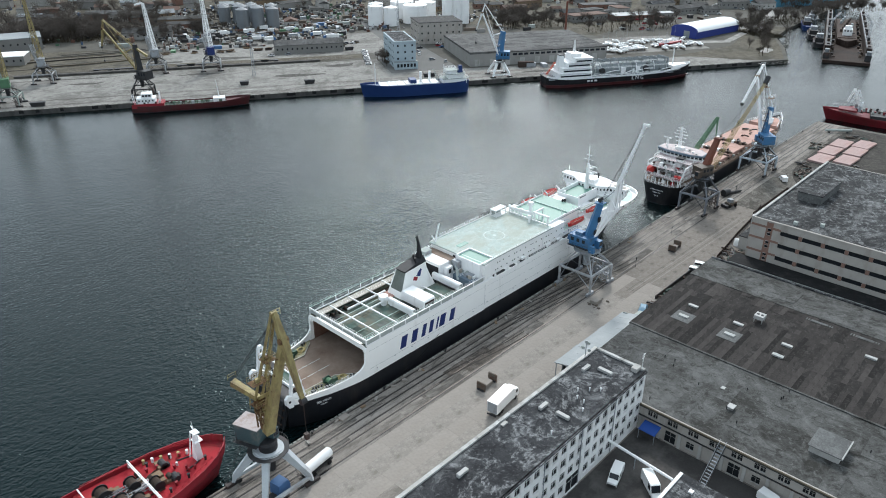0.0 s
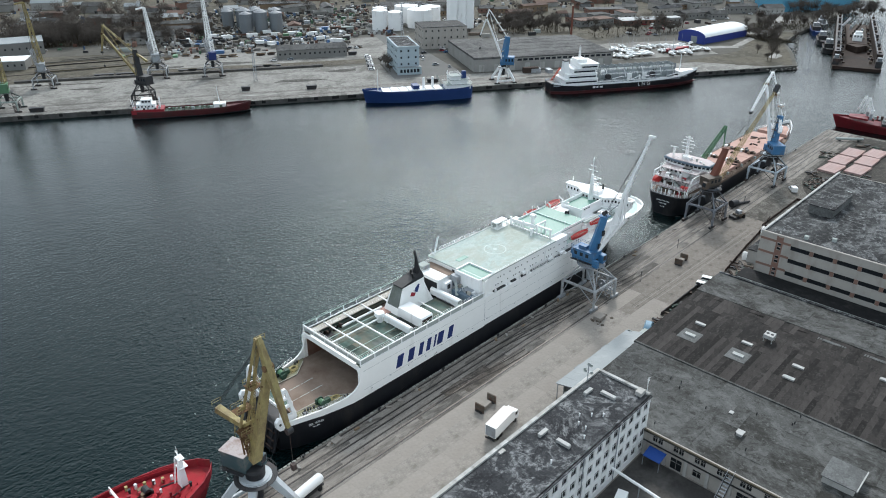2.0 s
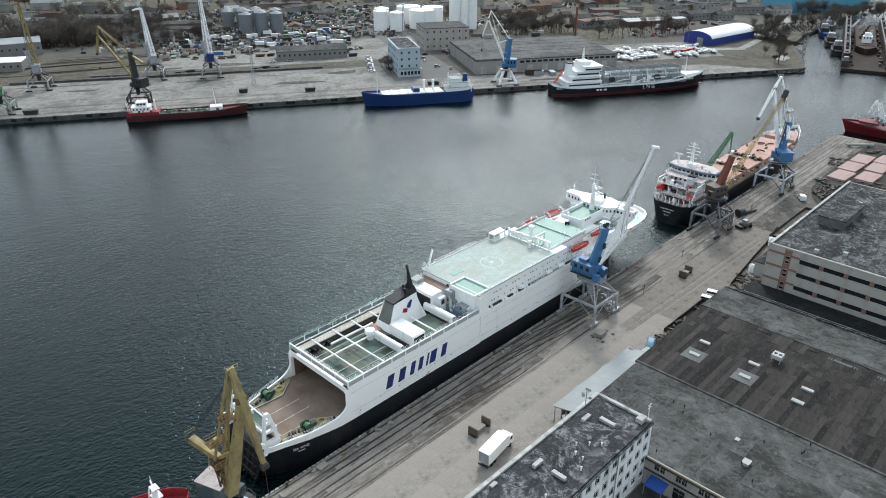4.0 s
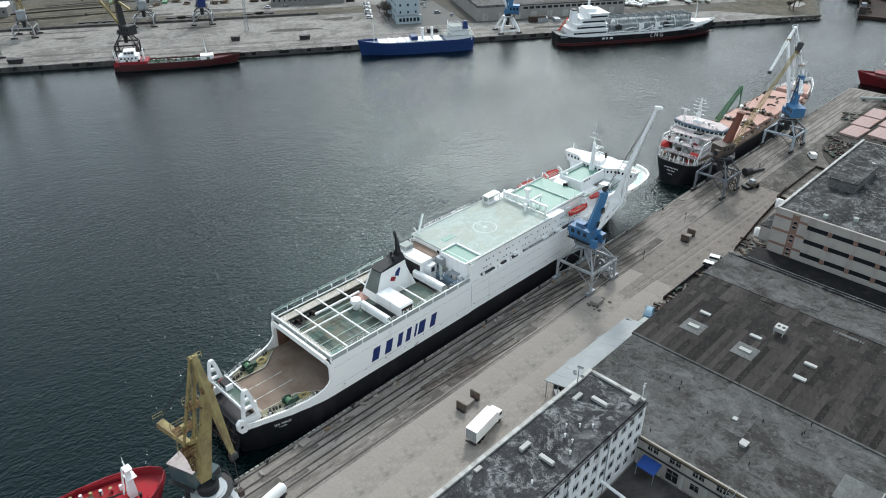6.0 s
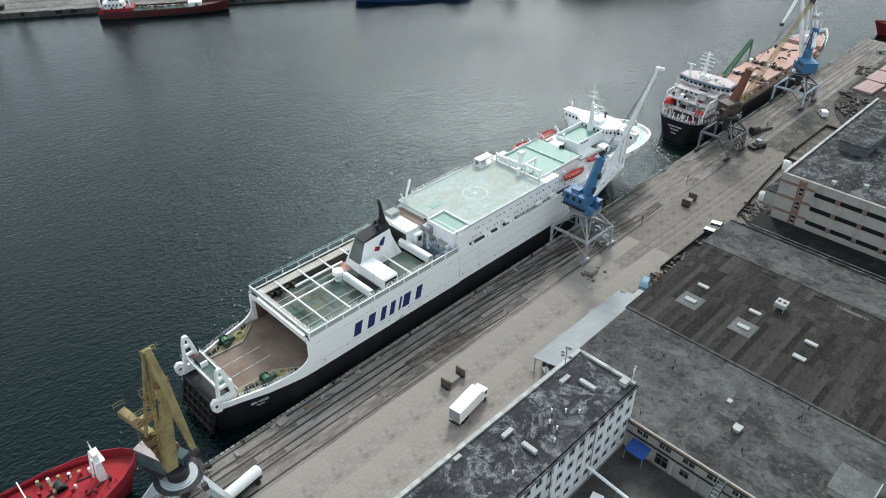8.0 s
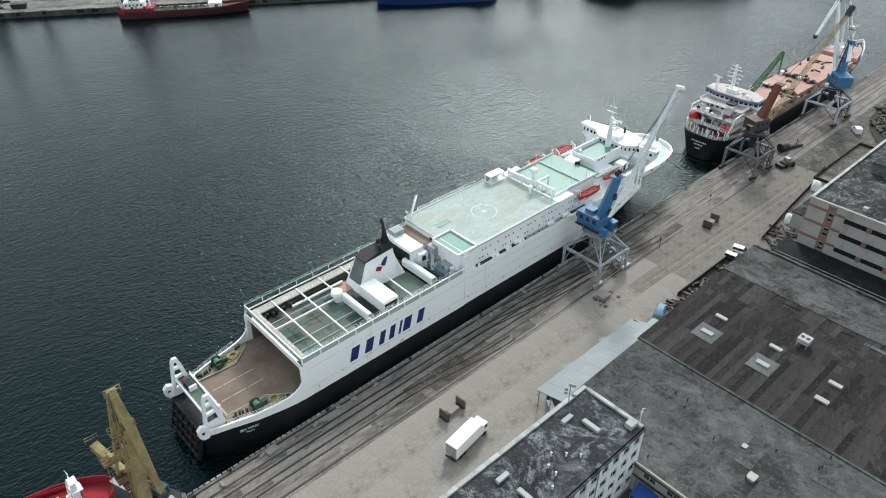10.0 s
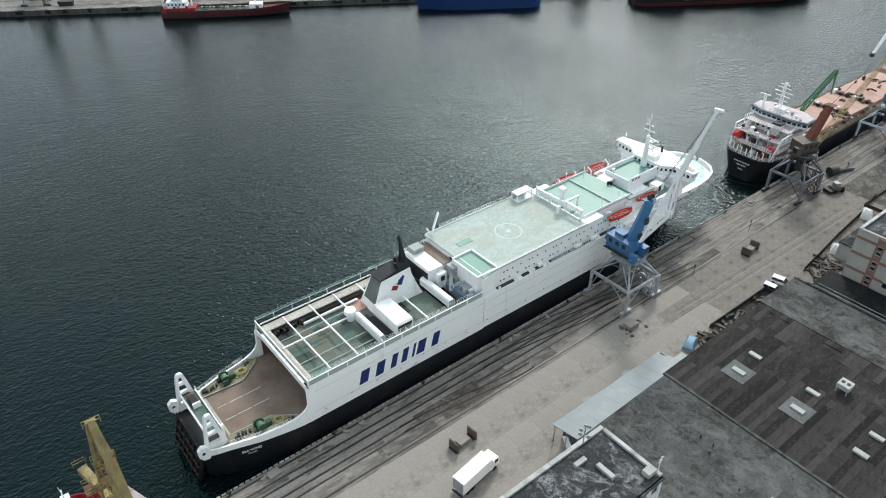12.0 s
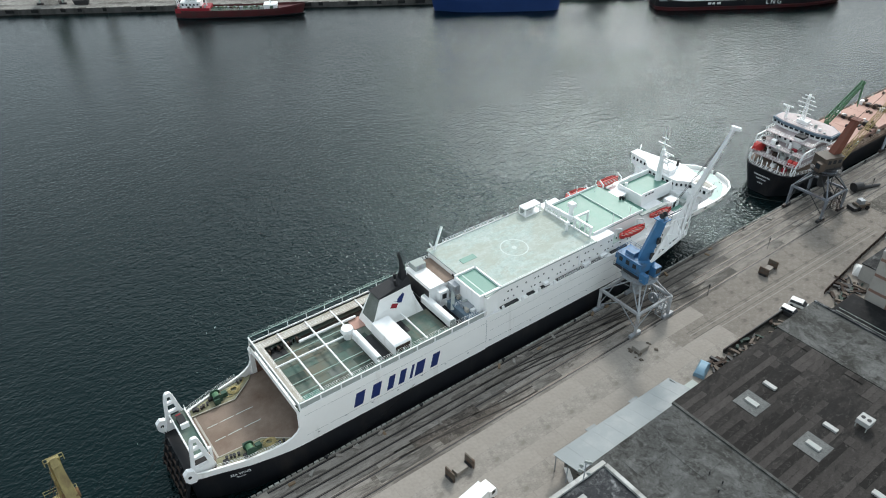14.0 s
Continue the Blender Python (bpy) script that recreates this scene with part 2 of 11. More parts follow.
        k = n.new("ShaderNodeMath"); k.operation = "MULTIPLY"; ln.new(r.outputs["Result"], k.inputs[0]); ln.new(q.outputs["Result"], k.inputs[1])
        c = n.new("ShaderNodeMix"); c.data_type = "RGBA"; c.inputs["B"].default_value = (0.30, 0.305, 0.31, 1)
        ln.new(k.outputs[0], c.inputs["Factor"]); ln.new(col, c.inputs["A"]); col = c.outputs["Result"]
    ln.new(col, p.inputs["Base Color"])
    return m


roof_felt = felt("roof_felt", (0.040, 0.041, 0.044), (0.018, 0.018, 0.020), (0.15, 0.152, 0.155), 0.0, cover=0.45, veins=0.8)
roof_block = felt("roof_block", (0.040, 0.041, 0.042), (0.016, 0.016, 0.017), (0.17, 0.172, 0.172), 0.0, cover=0.6, scale=0.8, stretch=0.6, veins=0.6)
roof_grey = felt("roof_grey", (0.076, 0.076, 0.073), (0.024, 0.023, 0.020), (0.145, 0.146, 0.142), 0.0, cover=0.7, stretch=1.4, scale=0.62, veins=0.1)
roof_strip = felt("roof_strip", (0.036, 0.032, 0.030), (0.015, 0.014, 0.0135), (0.074, 0.068, 0.063), 0.0, each=0.6, cover=0.3, stretch=0.5)
track_dirt = felt("track_dirt", (0.215, 0.194, 0.173), (0.080, 0.071, 0.062), (0.31, 0.285, 0.257), 0.0, cover=0.8, stretch=0.22)
yard_dirt = felt("yard_dirt", (0.228, 0.206, 0.184), (0.138, 0.124, 0.109), (0.30, 0.276, 0.25), 0.0, cover=0.5, stretch=0.35)
roof_far = felt("roof_far", (0.085, 0.083, 0.081), (0.045, 0.045, 0.044), (0.15, 0.15, 0.148), 0.0, each=0.4, scale=0.5)


def water_surface():
    m = bpy.data.materials.new("harbour_water")
    m.use_nodes = True
    n, ln = m.node_tree.nodes, m.node_tree.links
    p = n["Principled BSDF"]
    p.inputs["Base Color"].default_value = (0.0018, 0.0062, 0.0068, 1)
    p.inputs["IOR"].default_value = 1.33
    p.inputs["Specular Tint"].default_value = (0.218, 0.458, 0.478, 1)
    co = n.new("ShaderNodeTexCoord")
    heights = []
    for sc, stretch, turn, h in ((0.07, 1.6, 20, 0.22), (0.3, 2.0, 38, 0.22), (0.8, 1.6, 52, 0.27), (1.6, 1.35, 68, 0.22), (3.6, 1.2, 20, 0.045)):
        mp = n.new("ShaderNodeMapping"); mp.inputs["Scale"].default_value = (1, stretch, 1); mp.inputs["Rotation"].default_value = (0, 0, radians(turn))
        ln.new(co.outputs["Object"], mp.inputs["Vector"])
        x = n.new("ShaderNodeTexNoise"); x.inputs["Scale"].default_value = sc; x.inputs["Detail"].default_value = 0.7; x.inputs["Distortion"].default_value = 0.4
        ln.new(mp.outputs["Vector"], x.inputs["Vector"])
        mu = n.new("ShaderNodeMath"); mu.operation = "MULTIPLY"; mu.inputs[1].default_value = h
        ln.new(x.outputs["Fac"], mu.inputs[0]); heights.append(mu.outputs[0])
    a = n.new("ShaderNodeMath"); ln.new(heights[0], a.inputs[0]); ln.new(heights[1], a.inputs[1])
    for h in heights[2:]:
        b = n.new("ShaderNodeMath"); ln.new(a.outputs[0], b.inputs[0]); ln.new(h, b.inputs[1]); a = b
    # broad calm and ruffled patches
    c = n.new("ShaderNodeTexNoise"); c.inputs["Scale"].default_value = 0.012; c.inputs["Detail"].default_value = 3
    ln.new(co.outputs["Object"], c.inputs["Vector"])
    r = n.new("ShaderNodeMapRange"); r.inputs["From Min"].default_value = 0.3; r.inputs["From Max"].default_value = 0.7; r.inputs["To Min"].default_value = 0.55; r.inputs["To Max"].default_value = 1.1
    ln.new(c.outputs["Fac"], r.inputs["Value"])
    bp = n.new("ShaderNodeBump"); bp.inputs["Distance"].default_value = 1.0
    # the upper end of the basin lies in the lee
    lee = n.new("ShaderNodeVectorMath"); lee.operation = "DOT_PRODUCT"; lee.inputs[1].default_value = (-0.669, 0.743, 0)
    ln.new(co.outputs["Object"], lee.inputs[0])
    lr = n.new("ShaderNodeMapRange"); lr.inputs["From Min"].default_value = 10; lr.inputs["From Max"].default_value = 130; lr.inputs["To Min"].default_value = 1.0; lr.inputs["To Max"].default_value = 0.36
    ln.new(lee.outputs["Value"], lr.inputs["Value"])
    ls = n.new("ShaderNodeMath"); ls.operation = "MULTIPLY"
    ln.new(r.outputs["Result"], ls.inputs[0]); ln.new(lr.outputs["Result"], ls.inputs[1])
    # calmer towards the basin's mouth
    sx = n.new("ShaderNodeSeparateXYZ"); ln.new(co.outputs["Object"], sx.inputs[0])
    mr = n.new("ShaderNodeMapRange"); mr.inputs["From Min"].default_value = 175; mr.inputs["From Max"].default_value = 300; mr.inputs["To Min"].default_value = 1.0; mr.inputs["To Max"].default_value = 0.7
    ln.new(sx.outputs["X"], mr.inputs["Value"])
    ms = n.new("ShaderNodeMath"); ms.operation = "MULTIPLY"
    ln.new(ls.outputs[0], ms.inputs[0]); ln.new(mr.outputs["Result"], ms.inputs[1]); ls = ms
    ln.new(ls.outputs[0], bp.inputs["Strength"]); ln.new(b.outputs[0], bp.inputs["Height"]); ln.new(bp.outputs["Normal"], p.inputs["Normal"])
    p.inputs["Roughness"].default_value = 0.088
    return m


water_mat = water_surface()


# ---- mesh building ----
class Shape:
    """Gathers boxes, beams, tubes and lofts into one mesh."""

    def __init__(self):
        self.v, self.f = [], []

    def add(self, verts, faces):
        k = len(self.v)
        self.v += [tuple(p) for p in verts]
        self.f += [tuple(k + i for i in f) for f in faces]
        return self

    def box(self, x0, y0, z0, x1, y1, z1):
        return self.add([(x, y, z) for z in (z0, z1) for x, y in ((x0, y0), (x1, y0), (x1, y1), (x0, y1))],
                        [(3, 2, 1, 0), (4, 5, 6, 7), (0, 1, 5, 4), (1, 2, 6, 5), (2, 3, 7, 6), (3, 0, 4, 7)])

    def prism(self, poly, z0, z1):
        k = len(poly)
        return self.add([(x, y, z0) for x, y in poly] + [(x, y, z1) for x, y in poly],
                        [tuple(range(k))[::-1], tuple(range(k, 2 * k))] + [(i, (i + 1) % k, k + (i + 1) % k, k + i) for i in range(k)])

    def side(self, poly, y0, y1):
        """A profile in x and z, pushed from y0 to y1."""
        k = len(poly)
        return self.add([(x, y0, z) for x, z in poly] + [(x, y1, z) for x, z in poly],
                        [tuple(range(k)), tuple(range(k, 2 * k))[::-1]] + [(i, k + i, k + (i + 1) % k, (i + 1) % k) for i in range(k)])

    def face(self, poly, x0, x1):
        """A profile in y and z, pushed from x0 to x1."""
        k = len(poly)
        return self.add([(x0, y, z) for y, z in poly] + [(x1, y, z) for y, z in poly],
                        [tuple(range(k))[::-1], tuple(range(k, 2 * k))] + [(i, (i + 1) % k, k + (i + 1) % k, k + i) for i in range(k)])

    def loft(self, rings, cap=True, closed=True):
        k = len(rings[0])
        faces = []
        for a in range(len(rings) - 1):
            for i in range(k if closed else k - 1):
                j = (i + 1) % k
                faces.append((a * k + i, a * k + j, (a + 1) * k + j, (a + 1) * k + i))
        if cap:
            faces += [tuple(range(k))[::-1], tuple(range((len(rings) - 1) * k, len(rings) * k))]
        return self.add([p for r in rings for p in r], faces)

    def tube(self, p, q, r, r2=None, n=8):
        p, q = Vector(p), Vector(q)
        d = (q - p).normalized()
        a = d.orthogonal().normalized()
        b = d.cross(a)
        ring = lambda c, s: [c + s * (math.cos(2 * math.pi * i / n) * a + math.sin(2 * math.pi * i / n) * b) for i in range(n)]  # noqa: E731
        return self.loft([ring(p, r), ring(q, r if r2 is None else r2)])

    def beam(self, p, q, w, h=None, w2=None, h2=None):
        """A box girder from p to q: w across, h upright."""
        p, q = Vector(p), Vector(q)
        h = w if h is None else h
        d = (q - p).normalized()
        a = d.cross(Vector((0, 0, 1)))
        a = a.normalized() if a.length > 1e-4 else Vector((0, 1, 0))
        b = a.cross(d)
        ring = lambda c, w, h: [c + a * sx * w / 2 + b * sy * h / 2 for sx, sy in ((-1, -1), (1, -1), (1, 1), (-1, 1))]  # noqa: E731
        return self.loft([ring(p, w, h), ring(q, w2 or w, h2 or h)])

    def truss(self, p, q, w, h, bays, r, w2=None, h2=None):
        """A lattice girder: four chords and lacing on all sides."""
        p, q = Vector(p), Vector(q)
        d = (q - p).normalized()
        a = d.cross(Vector((0, 0, 1)))
        a = a.normalized() if a.length > 1e-4 else Vector((0, 1, 0))
        b = a.cross(d)
        w2, h2 = w2 or w, h2 or h
        c = [[p.lerp(q, i / bays) + a * sx * (w + (w2 - w) * i / bays) / 2 + b * sy * (h + (h2 - h) * i / bays) / 2 for sx, sy in ((-1, -1), (1, -1), (1, 1), (-1, 1))] for i in range(bays + 1)]
        for k in range(4):
            self.beam(c[0][k], c[-1][k], r)
        for i in range(bays):
            for k in range(4):
                self.beam(c[i][k], c[i + 1][(k + 1) % 4] if i % 2 else c[i + 1][k - 1], r * 0.6)
                self.beam(c[i][k], c[i][(k + 1) % 4], r * 0.6)
        return self

    def rail(self, pts, height=1.0, bars=3, r=0.03, post=1.6):
        """A guard rail along points: posts and bars."""
        pts = [Vector(p) for p in pts]
        for p, q in zip(pts, pts[1:]):
            k = max(1, round((q - p).length / post))
            for i in range(k + 1):
                c = p.lerp(q, i / k)
                self.beam(c, c + Vector((0, 0, height)), r * 1.6)
            for j in range(1, bars + 1):
                z = Vector((0, 0, height * j / bars))
                self.beam(p + z, q + z, r * 1.3)
        return self

    def mesh(self, name, material):
        me = bpy.data.meshes.new(name)
        me.from_pydata(self.v, [], self.f)
        me.materials.append(material)
        bm = bmesh.new()
        bm.from_mesh(me)
        bmesh.ops.recalc_face_normals(bm, faces=bm.faces)
        bm.to_mesh(me)
        bm.free()
        return me

    def part(self, name, material, parent=None, label="", smooth=False):
        ob = new(name, self.mesh(name, material))
        if smooth:
            ob.data.shade_smooth()
            ob.data.set_sharp_from_angle(angle=radians(35))
        ob.parent = parent
        return tagged(ob, label)


def thing(name, label, category, at=None, group="", kind=""):
    """The Empty at a thing's base that carries its parts."""
    ob = new(name)
    ob.empty_display_size = 0.5
    if at is not None:
        ob.matrix_world = at
    return tagged(ob, label, category, group, kind)


def B(x0, y0, z0, x1, y1, z1):
    return Shape().box(x0, y0, z0, x1, y1, z1)


def lettering(text, size, material, name, parent, m, label=""):
    c = bpy.data.curves.new(name, "FONT")
    c.body, c.size, c.extrude, c.align_x = text, size, 0.03, "CENTER"
    ob = new(name, c)
    ob.data.materials.append(material)
    ob.parent = parent
    ob.matrix_local = m
    return tagged(ob, label)


# ---- the setting: water, two banks ----
QZ = 2.5                                            # top of both quays over the water
FU, FN, F0 = Vector((0.8525, -0.5227, 0)), Vector((0.5227, 0.8525, 0)), Vector((38.5, 303.6, 0))


def far(s, d, z=QZ):
    """A place on the far bank: s metres along its quay, d metres inland."""
    return F0 + FU * s + FN * d + Vector((0, 0, z))


def far_pose(s, d, z=QZ, turn=0.0):
    p = far(s, d, z)
    return pose(p.x, p.y, p.z, 0, 0, math.degrees(math.atan2(FU.y, FU.x)) + turn)


s = Shape().add([(-2400, -2400, 0), (2400, -2400, 0), (2400, 2400, 0), (-2400, 2400, 0)], [(0, 1, 2, 3)])
tagged(s.part("water", water_mat), "dark grey-green rippled harbour water with sun glitter", "water", kind="structure")

# near bank: one slab whose edge is the quay wall
s = Shape().prism([(-2400, -0.35), (302, -0.35), (302, -2400), (-2400, -2400)], -6, QZ)
ground = tagged(s.part("ground", yard_dirt), "worn grey concrete quay and yard ground", "ground", kind="structure")
s = Shape()
for i in range(42):
    x = -112 + 10 * i
    s.box(x + 0.02, -0.34, -3, min(x + 9.98, 302), -0.02, QZ - 0.4)
tagged(s.part("quay_wall", quay_wall), "dark stained concrete quay wall", "wall", kind="structure")

# far bank
shore = [(-700, 0), (463, 0), (487, 34), (508, 70), (545, 102), (588, 131), (652, 178), (717, 238), (1100, 560), (1900, 1500), (1500, 2300), (-2200, 2300), (-2200, 0)]
s = Shape().prism([(far(a, b).x, far(a, b).y) for a, b in shore], -6, QZ)
tagged(s.part("far_ground", earth), "pale dusty dockland ground on the far bank", "ground", kind="structure")
s = Shape()
for i in range(60):
    a = -140 + 10 * i
    if a < 455:
        p, q = far(a + 0.03, -0.15, 1.1), far(min(a + 9.97, 463), -0.15, 1.1)
        s.beam(p, q, 0.3, 2.6)
tagged(s.part("far_quay_wall", quay_wall), "dark stained far quay wall", "wall", kind="structure")


# ---- the white ferry at the near quay ----
def hull_rings(stations, z0, z1):
    """Rings of a hull: x, half beam low and high, rise of the top."""
    return [[(x, -lo, z0), (x, lo, z0), (x + rake, hi, z1 + up), (x + rake, -hi, z1 + up)] for x, lo, hi, rake, up in stations]


slate_deck = surface("slate_deck", (0.12, 0.17, 0.22), 0.6, tone=0.25, dirt=(0.25, 0.26, 0.26), amount=0.4, dirt_scale=0.6)
helideck_paint = felt("helideck_paint", (0.40, 0.465, 0.435), (0.385, 0.40, 0.345), (0.50, 0.545, 0.52), 0.35, scale=1.6, cover=0.6, stretch=0.5)
mark_pale = surface("mark_pale", (0.53, 0.58, 0.55), 0.6, tone=0.15, scale=1.0, bump=0)
deck_bay = surface("deck_bay", (0.12, 0.25, 0.205), 0.7, tone=0.25, scale=0.6, dirt=(0.16, 0.18, 0.15), amount=0.5, dirt_scale=0.4)
# rusty brown, with the dimness inside the vehicle opening mixed into it
deck_inner = surface("deck_inner", (0.15, 0.08, 0.057), 0.75, tone=0.3, scale=0.35, dirt=(0.22, 0.15, 0.12), amount=0.5, dirt_scale=0.2)
# deck green darkened to paint shade beside the gantry
deck_shade = surface("deck_shade", (0.06, 0.14, 0.11), 0.5, tone=0.2)
deck_worn = surface("deck_worn", (0.095, 0.14, 0.118), 0.7, tone=0.3, scale=0.6, dirt=(0.20, 0.20, 0.17), amount=0.6, dirt_scale=0.35)
deck_dark = surface("deck_dark", (0.05, 0.07, 0.06), 0.7, tone=0.3, scale=0.6, dirt=(0.16, 0.15, 0.12), amount=0.5, dirt_scale=0.35)
deck_brown = surface("deck_brown", (0.13, 0.105, 0.088), 0.75, tone=0.3, scale=0.5, dirt=(0.22, 0.22, 0.19), amount=0.6, dirt_scale=0.3)
deck_grey = surface("deck_grey", (0.16, 0.175, 0.16), 0.75, tone=0.3, scale=0.5, dirt=(0.12, 0.13, 0.11), amount=0.6, dirt_scale=0.3)
deck_pale = surface("deck_pale", (0.46, 0.43, 0.38), 0.75, tone=0.14, scale=0.4, dirt=(0.30, 0.26, 0.21), amount=0.5, dirt_scale=0.25)
deck_olive = surface("deck_olive", (0.27, 0.26, 0.17), 0.75, tone=0.25, scale=0.6, dirt=(0.16, 0.14, 0.09), amount=0.6, dirt_scale=0.4)
rope_tan = surface("rope_tan", (0.38, 0.31, 0.15), 0.9, tone=0.2, bump=0.02)
winch_green = surface("winch_green", (0.035, 0.075, 0.05), 0.55, tone=0.25)
# black paint, and the painted-in shade of openings that are not cut
black_paint_and_shade = surface("black_paint_and_shade", (0.014, 0.014, 0.016), 0.55, tone=0.3)
# dark rust, and painted shade in the casing end and deck slot
dark_rust_and_shade = surface("dark_rust_and_shade", (0.055, 0.04, 0.033), 0.8, tone=0.35, scale=0.8)
panel_grey = surface("panel_grey", (0.36, 0.39, 0.37), 0.7, tone=0.15, dirt=(0.25, 0.25, 0.22), amount=0.4, dirt_scale=0.6)
rail_mint = surface("rail_mint", (0.40, 0.52, 0.47), 0.6, tone=0.1, bump=0)


def rope(pts, r, n=6):
    """A rope or hose laid through points."""
    rings = []
    for i, p in enumerate(pts):
        d = (pts[min(i + 1, len(pts) - 1)] - pts[max(i - 1, 0)]).normalized()
        a = d.cross(Vector((0, 0, 1)))
        a = a.normalized() if a.length > 1e-3 else Vector((1, 0, 0))
        b = a.cross(d)
        rings.append([p + r * (math.cos(2 * math.pi * k / n) * a + math.sin(2 * math.pi * k / n) * b) for k in range(n)])
    return Shape().loft(rings)


def ferry():
    F = thing("ferry", "white and black car ferry with mint green decks at the quay", "ship", pose(0, 11.6, 0))
    # low hull: x, half width at the water and at the paint line, rake, rise
    low = [(-0.5, 4.2, 6.3, -0.6, 0.6), (3, 6.5, 7.4, 0, 0.35), (8, 8.4, 8.8, 0, 0.15), (16, 9.6, 9.85, 0, 0), (30, 10, 10, 0, 0), (60, 10, 10, 0, -0.15), (92, 9.9, 10, 0, -0.4),
           (102, 8.9, 9.7, 0.2, -0.4), (111, 6.7, 8.6, 0.8, -0.1), (119, 4.0, 6.6, 1.8, 0.5), (125, 1.8, 4.2, 3.0, 1.2), (129, 0.25, 1.6, 4.2, 1.8)]
    Shape().loft(hull_rings(low, -1.5, 6.2)).part("hull", hull_black, F, "black lower hull with scuffed paint", smooth=True)
    # white band round the open stern, a bulwark on each side
    for sgn in (-1, 1):
        rings = []
        for x, w, top in ((-1.2, 6.35, 8.2), (1, 7.0, 7.85), (3, 7.45, 7.75), (8, 8.85, 7.8), (12, 9.5, 8.0), (14, 9.75, 8.25), (15.4, 9.88, 8.7), (16.4, 9.95, 9.4), (17.0, 10, 10.4)):
            zl = 6.8 - 0.045 * x if x < 16 else 6.15
            rings.append([(x, sgn * (w - 0.35), zl - 0.4), (x, sgn * (w + 0.02), zl - 0.1), (x, sgn * (w + 0.02), top), (x, sgn * (w - 0.35), top)])
        Shape().loft(rings).part("bulwark", hull_white, F, "white stern bulwark curving up to the block")
    Shape().prism([(3.2, -7.1), (8, -8.5), (16, -9.5), (19, -9.44), (50, -9.4), (50, 9.4), (19, 9.44), (16, 9.5), (8, 8.5), (3.2, 7.1)], 5.6, 7.3).part("vehicle_deck", deck_rust, F, "worn reddish brown vehicle deck")
    # black plate added in place of the void's shade behind the ramp
    B(-0.8, -6.0, 5.0, 3.2, 6.0, 5.8).part("ramp_sill", black_paint_and_shade, F, "black plate standing for the shaded void of the stern opening")
    # brown lining whose colour also carries the shade of the interior
    for q in (-9.44, 9.36):
        B(17.8, q, 7.3, 49.6, q + 0.08, 12.4).part("inner_lining", deck_inner, F, "rust-brown inner side of the opening, darkened for its shade")
    for y in (2.0, -1.5):
        for x0, x1 in ((5.0, 6.9), (7.3, 9.9), (10.3, 13.4)):
            B(x0, y - 0.06, 7.3, x1, y + 0.06, 7.322).part("lane_marking", mark_pale, F)
    B(4.0, -5.0, 7.3, 4.35, 5.6, 7.36).part("deck_threshold", deck_pale, F, "pale worn strip across the deck")
    for sgn, e0, e1, e2 in ((-1, 5.2, 5.6, 8.6), (1, 5.8, 5.3, 8.4)):       # mooring platforms beside the lanes
        Shape().prism([(3.8, sgn * e0), (11.6, sgn * e1), (15.6, sgn * e2), (16.4, sgn * 9.45), (8, sgn * 8.45), (3.2, sgn * 7.05)], 7.3, 7.52).part("mooring_platform", deck_olive, F, "worn olive green mooring platform stained tan")
        Shape().beam((3.8, sgn * e0, 7.56), (11.6, sgn * e1, 7.56), 0.16, 0.12).beam((11.6, sgn * e1, 7.56), (15.6, sgn * e2, 7.56), 0.16, 0.12).part("platform_edge", deck_pale, F, "pale yellow painted platform edge")
        w = Shape()
        w.tube((9.0, sgn * 6.5, 8.3), (9.0, sgn * 7.9, 8.3), 0.6, n=14).part("winch_drum", crane_green, F, "dark green winch drum wound with rope")
        for q in (6.3, 7.9):
            Shape().tube((9.0, sgn * q, 8.3), (9.0, sgn * (q + 0.18), 8.3), 0.92, n=14).part("winch_flange", winch_green, F)
        Shape().box(8.3, sgn * 7.2 - 0.95, 7.52, 9.8, sgn * 7.2 + 0.95, 7.75).part("winch_bed", winch_green, F)
        Shape().box(9.9, sgn * 7.2 - 0.4, 7.52, 10.9, sgn * 7.2 + 0.4, 8.5).part("winch_motor", winch_green, F)
        Shape().box(8.2, sgn * 6.0 - 0.2, 7.52, 9.2, sgn * 6.0 + 0.2, 8.7).part("winch_gearbox", winch_green, F)
        ring = []
        for i in range(40):
            a, rr = 0.5 * i, 0.95 - 0.012 * i
            ring.append(Vector((12.3 + rr * math.cos(a) * 1.25, sgn * 7.4 + rr * math.sin(a), 7.62 + 0.008 * i)))
        rope(ring, 0.11).part("rope_coil", rope_tan, F, "pale yellow coiled mooring rope")
        rope([Vector((10.6, sgn * 6.6, 7.62)), Vector((11.4, sgn * 6.3, 7.6)), Vector((12.2, sgn * 6.6, 7.6)), Vector((13.2, sgn * 7.6, 7.6)), Vector((14.6, sgn * 8.7, 7.6)), Vector((14.9, sgn * 9.3, 7.7))], 0.1).part("mooring_rope", rope_tan, F)
        for bx, by in ((5.2, 6.4), (6.4, 6.7), (13.6, 8.7)):
            for q in (0, 0.7):
                Shape().tube((bx + q, sgn * (by + q * 0.15), 7.52), (bx + q, sgn * (by + q * 0.15), 8.1), 0.2, n=10).tube((bx + q, sgn * (by + q * 0.15), 8.1), (bx + q, sgn * (by + q * 0.15), 8.2), 0.28, n=10).part("bollard", dark_steel, F)
        for q in (4.4, 7.6):
            Shape().box(q, sgn * (6.9 + 0.25 * (q - 4.4)) - 0.35, 7.52, q + 0.9, sgn * (6.9 + 0.25 * (q - 4.4)) + 0.35, 8.0).part("fairlead", black_paint_and_shade, F)
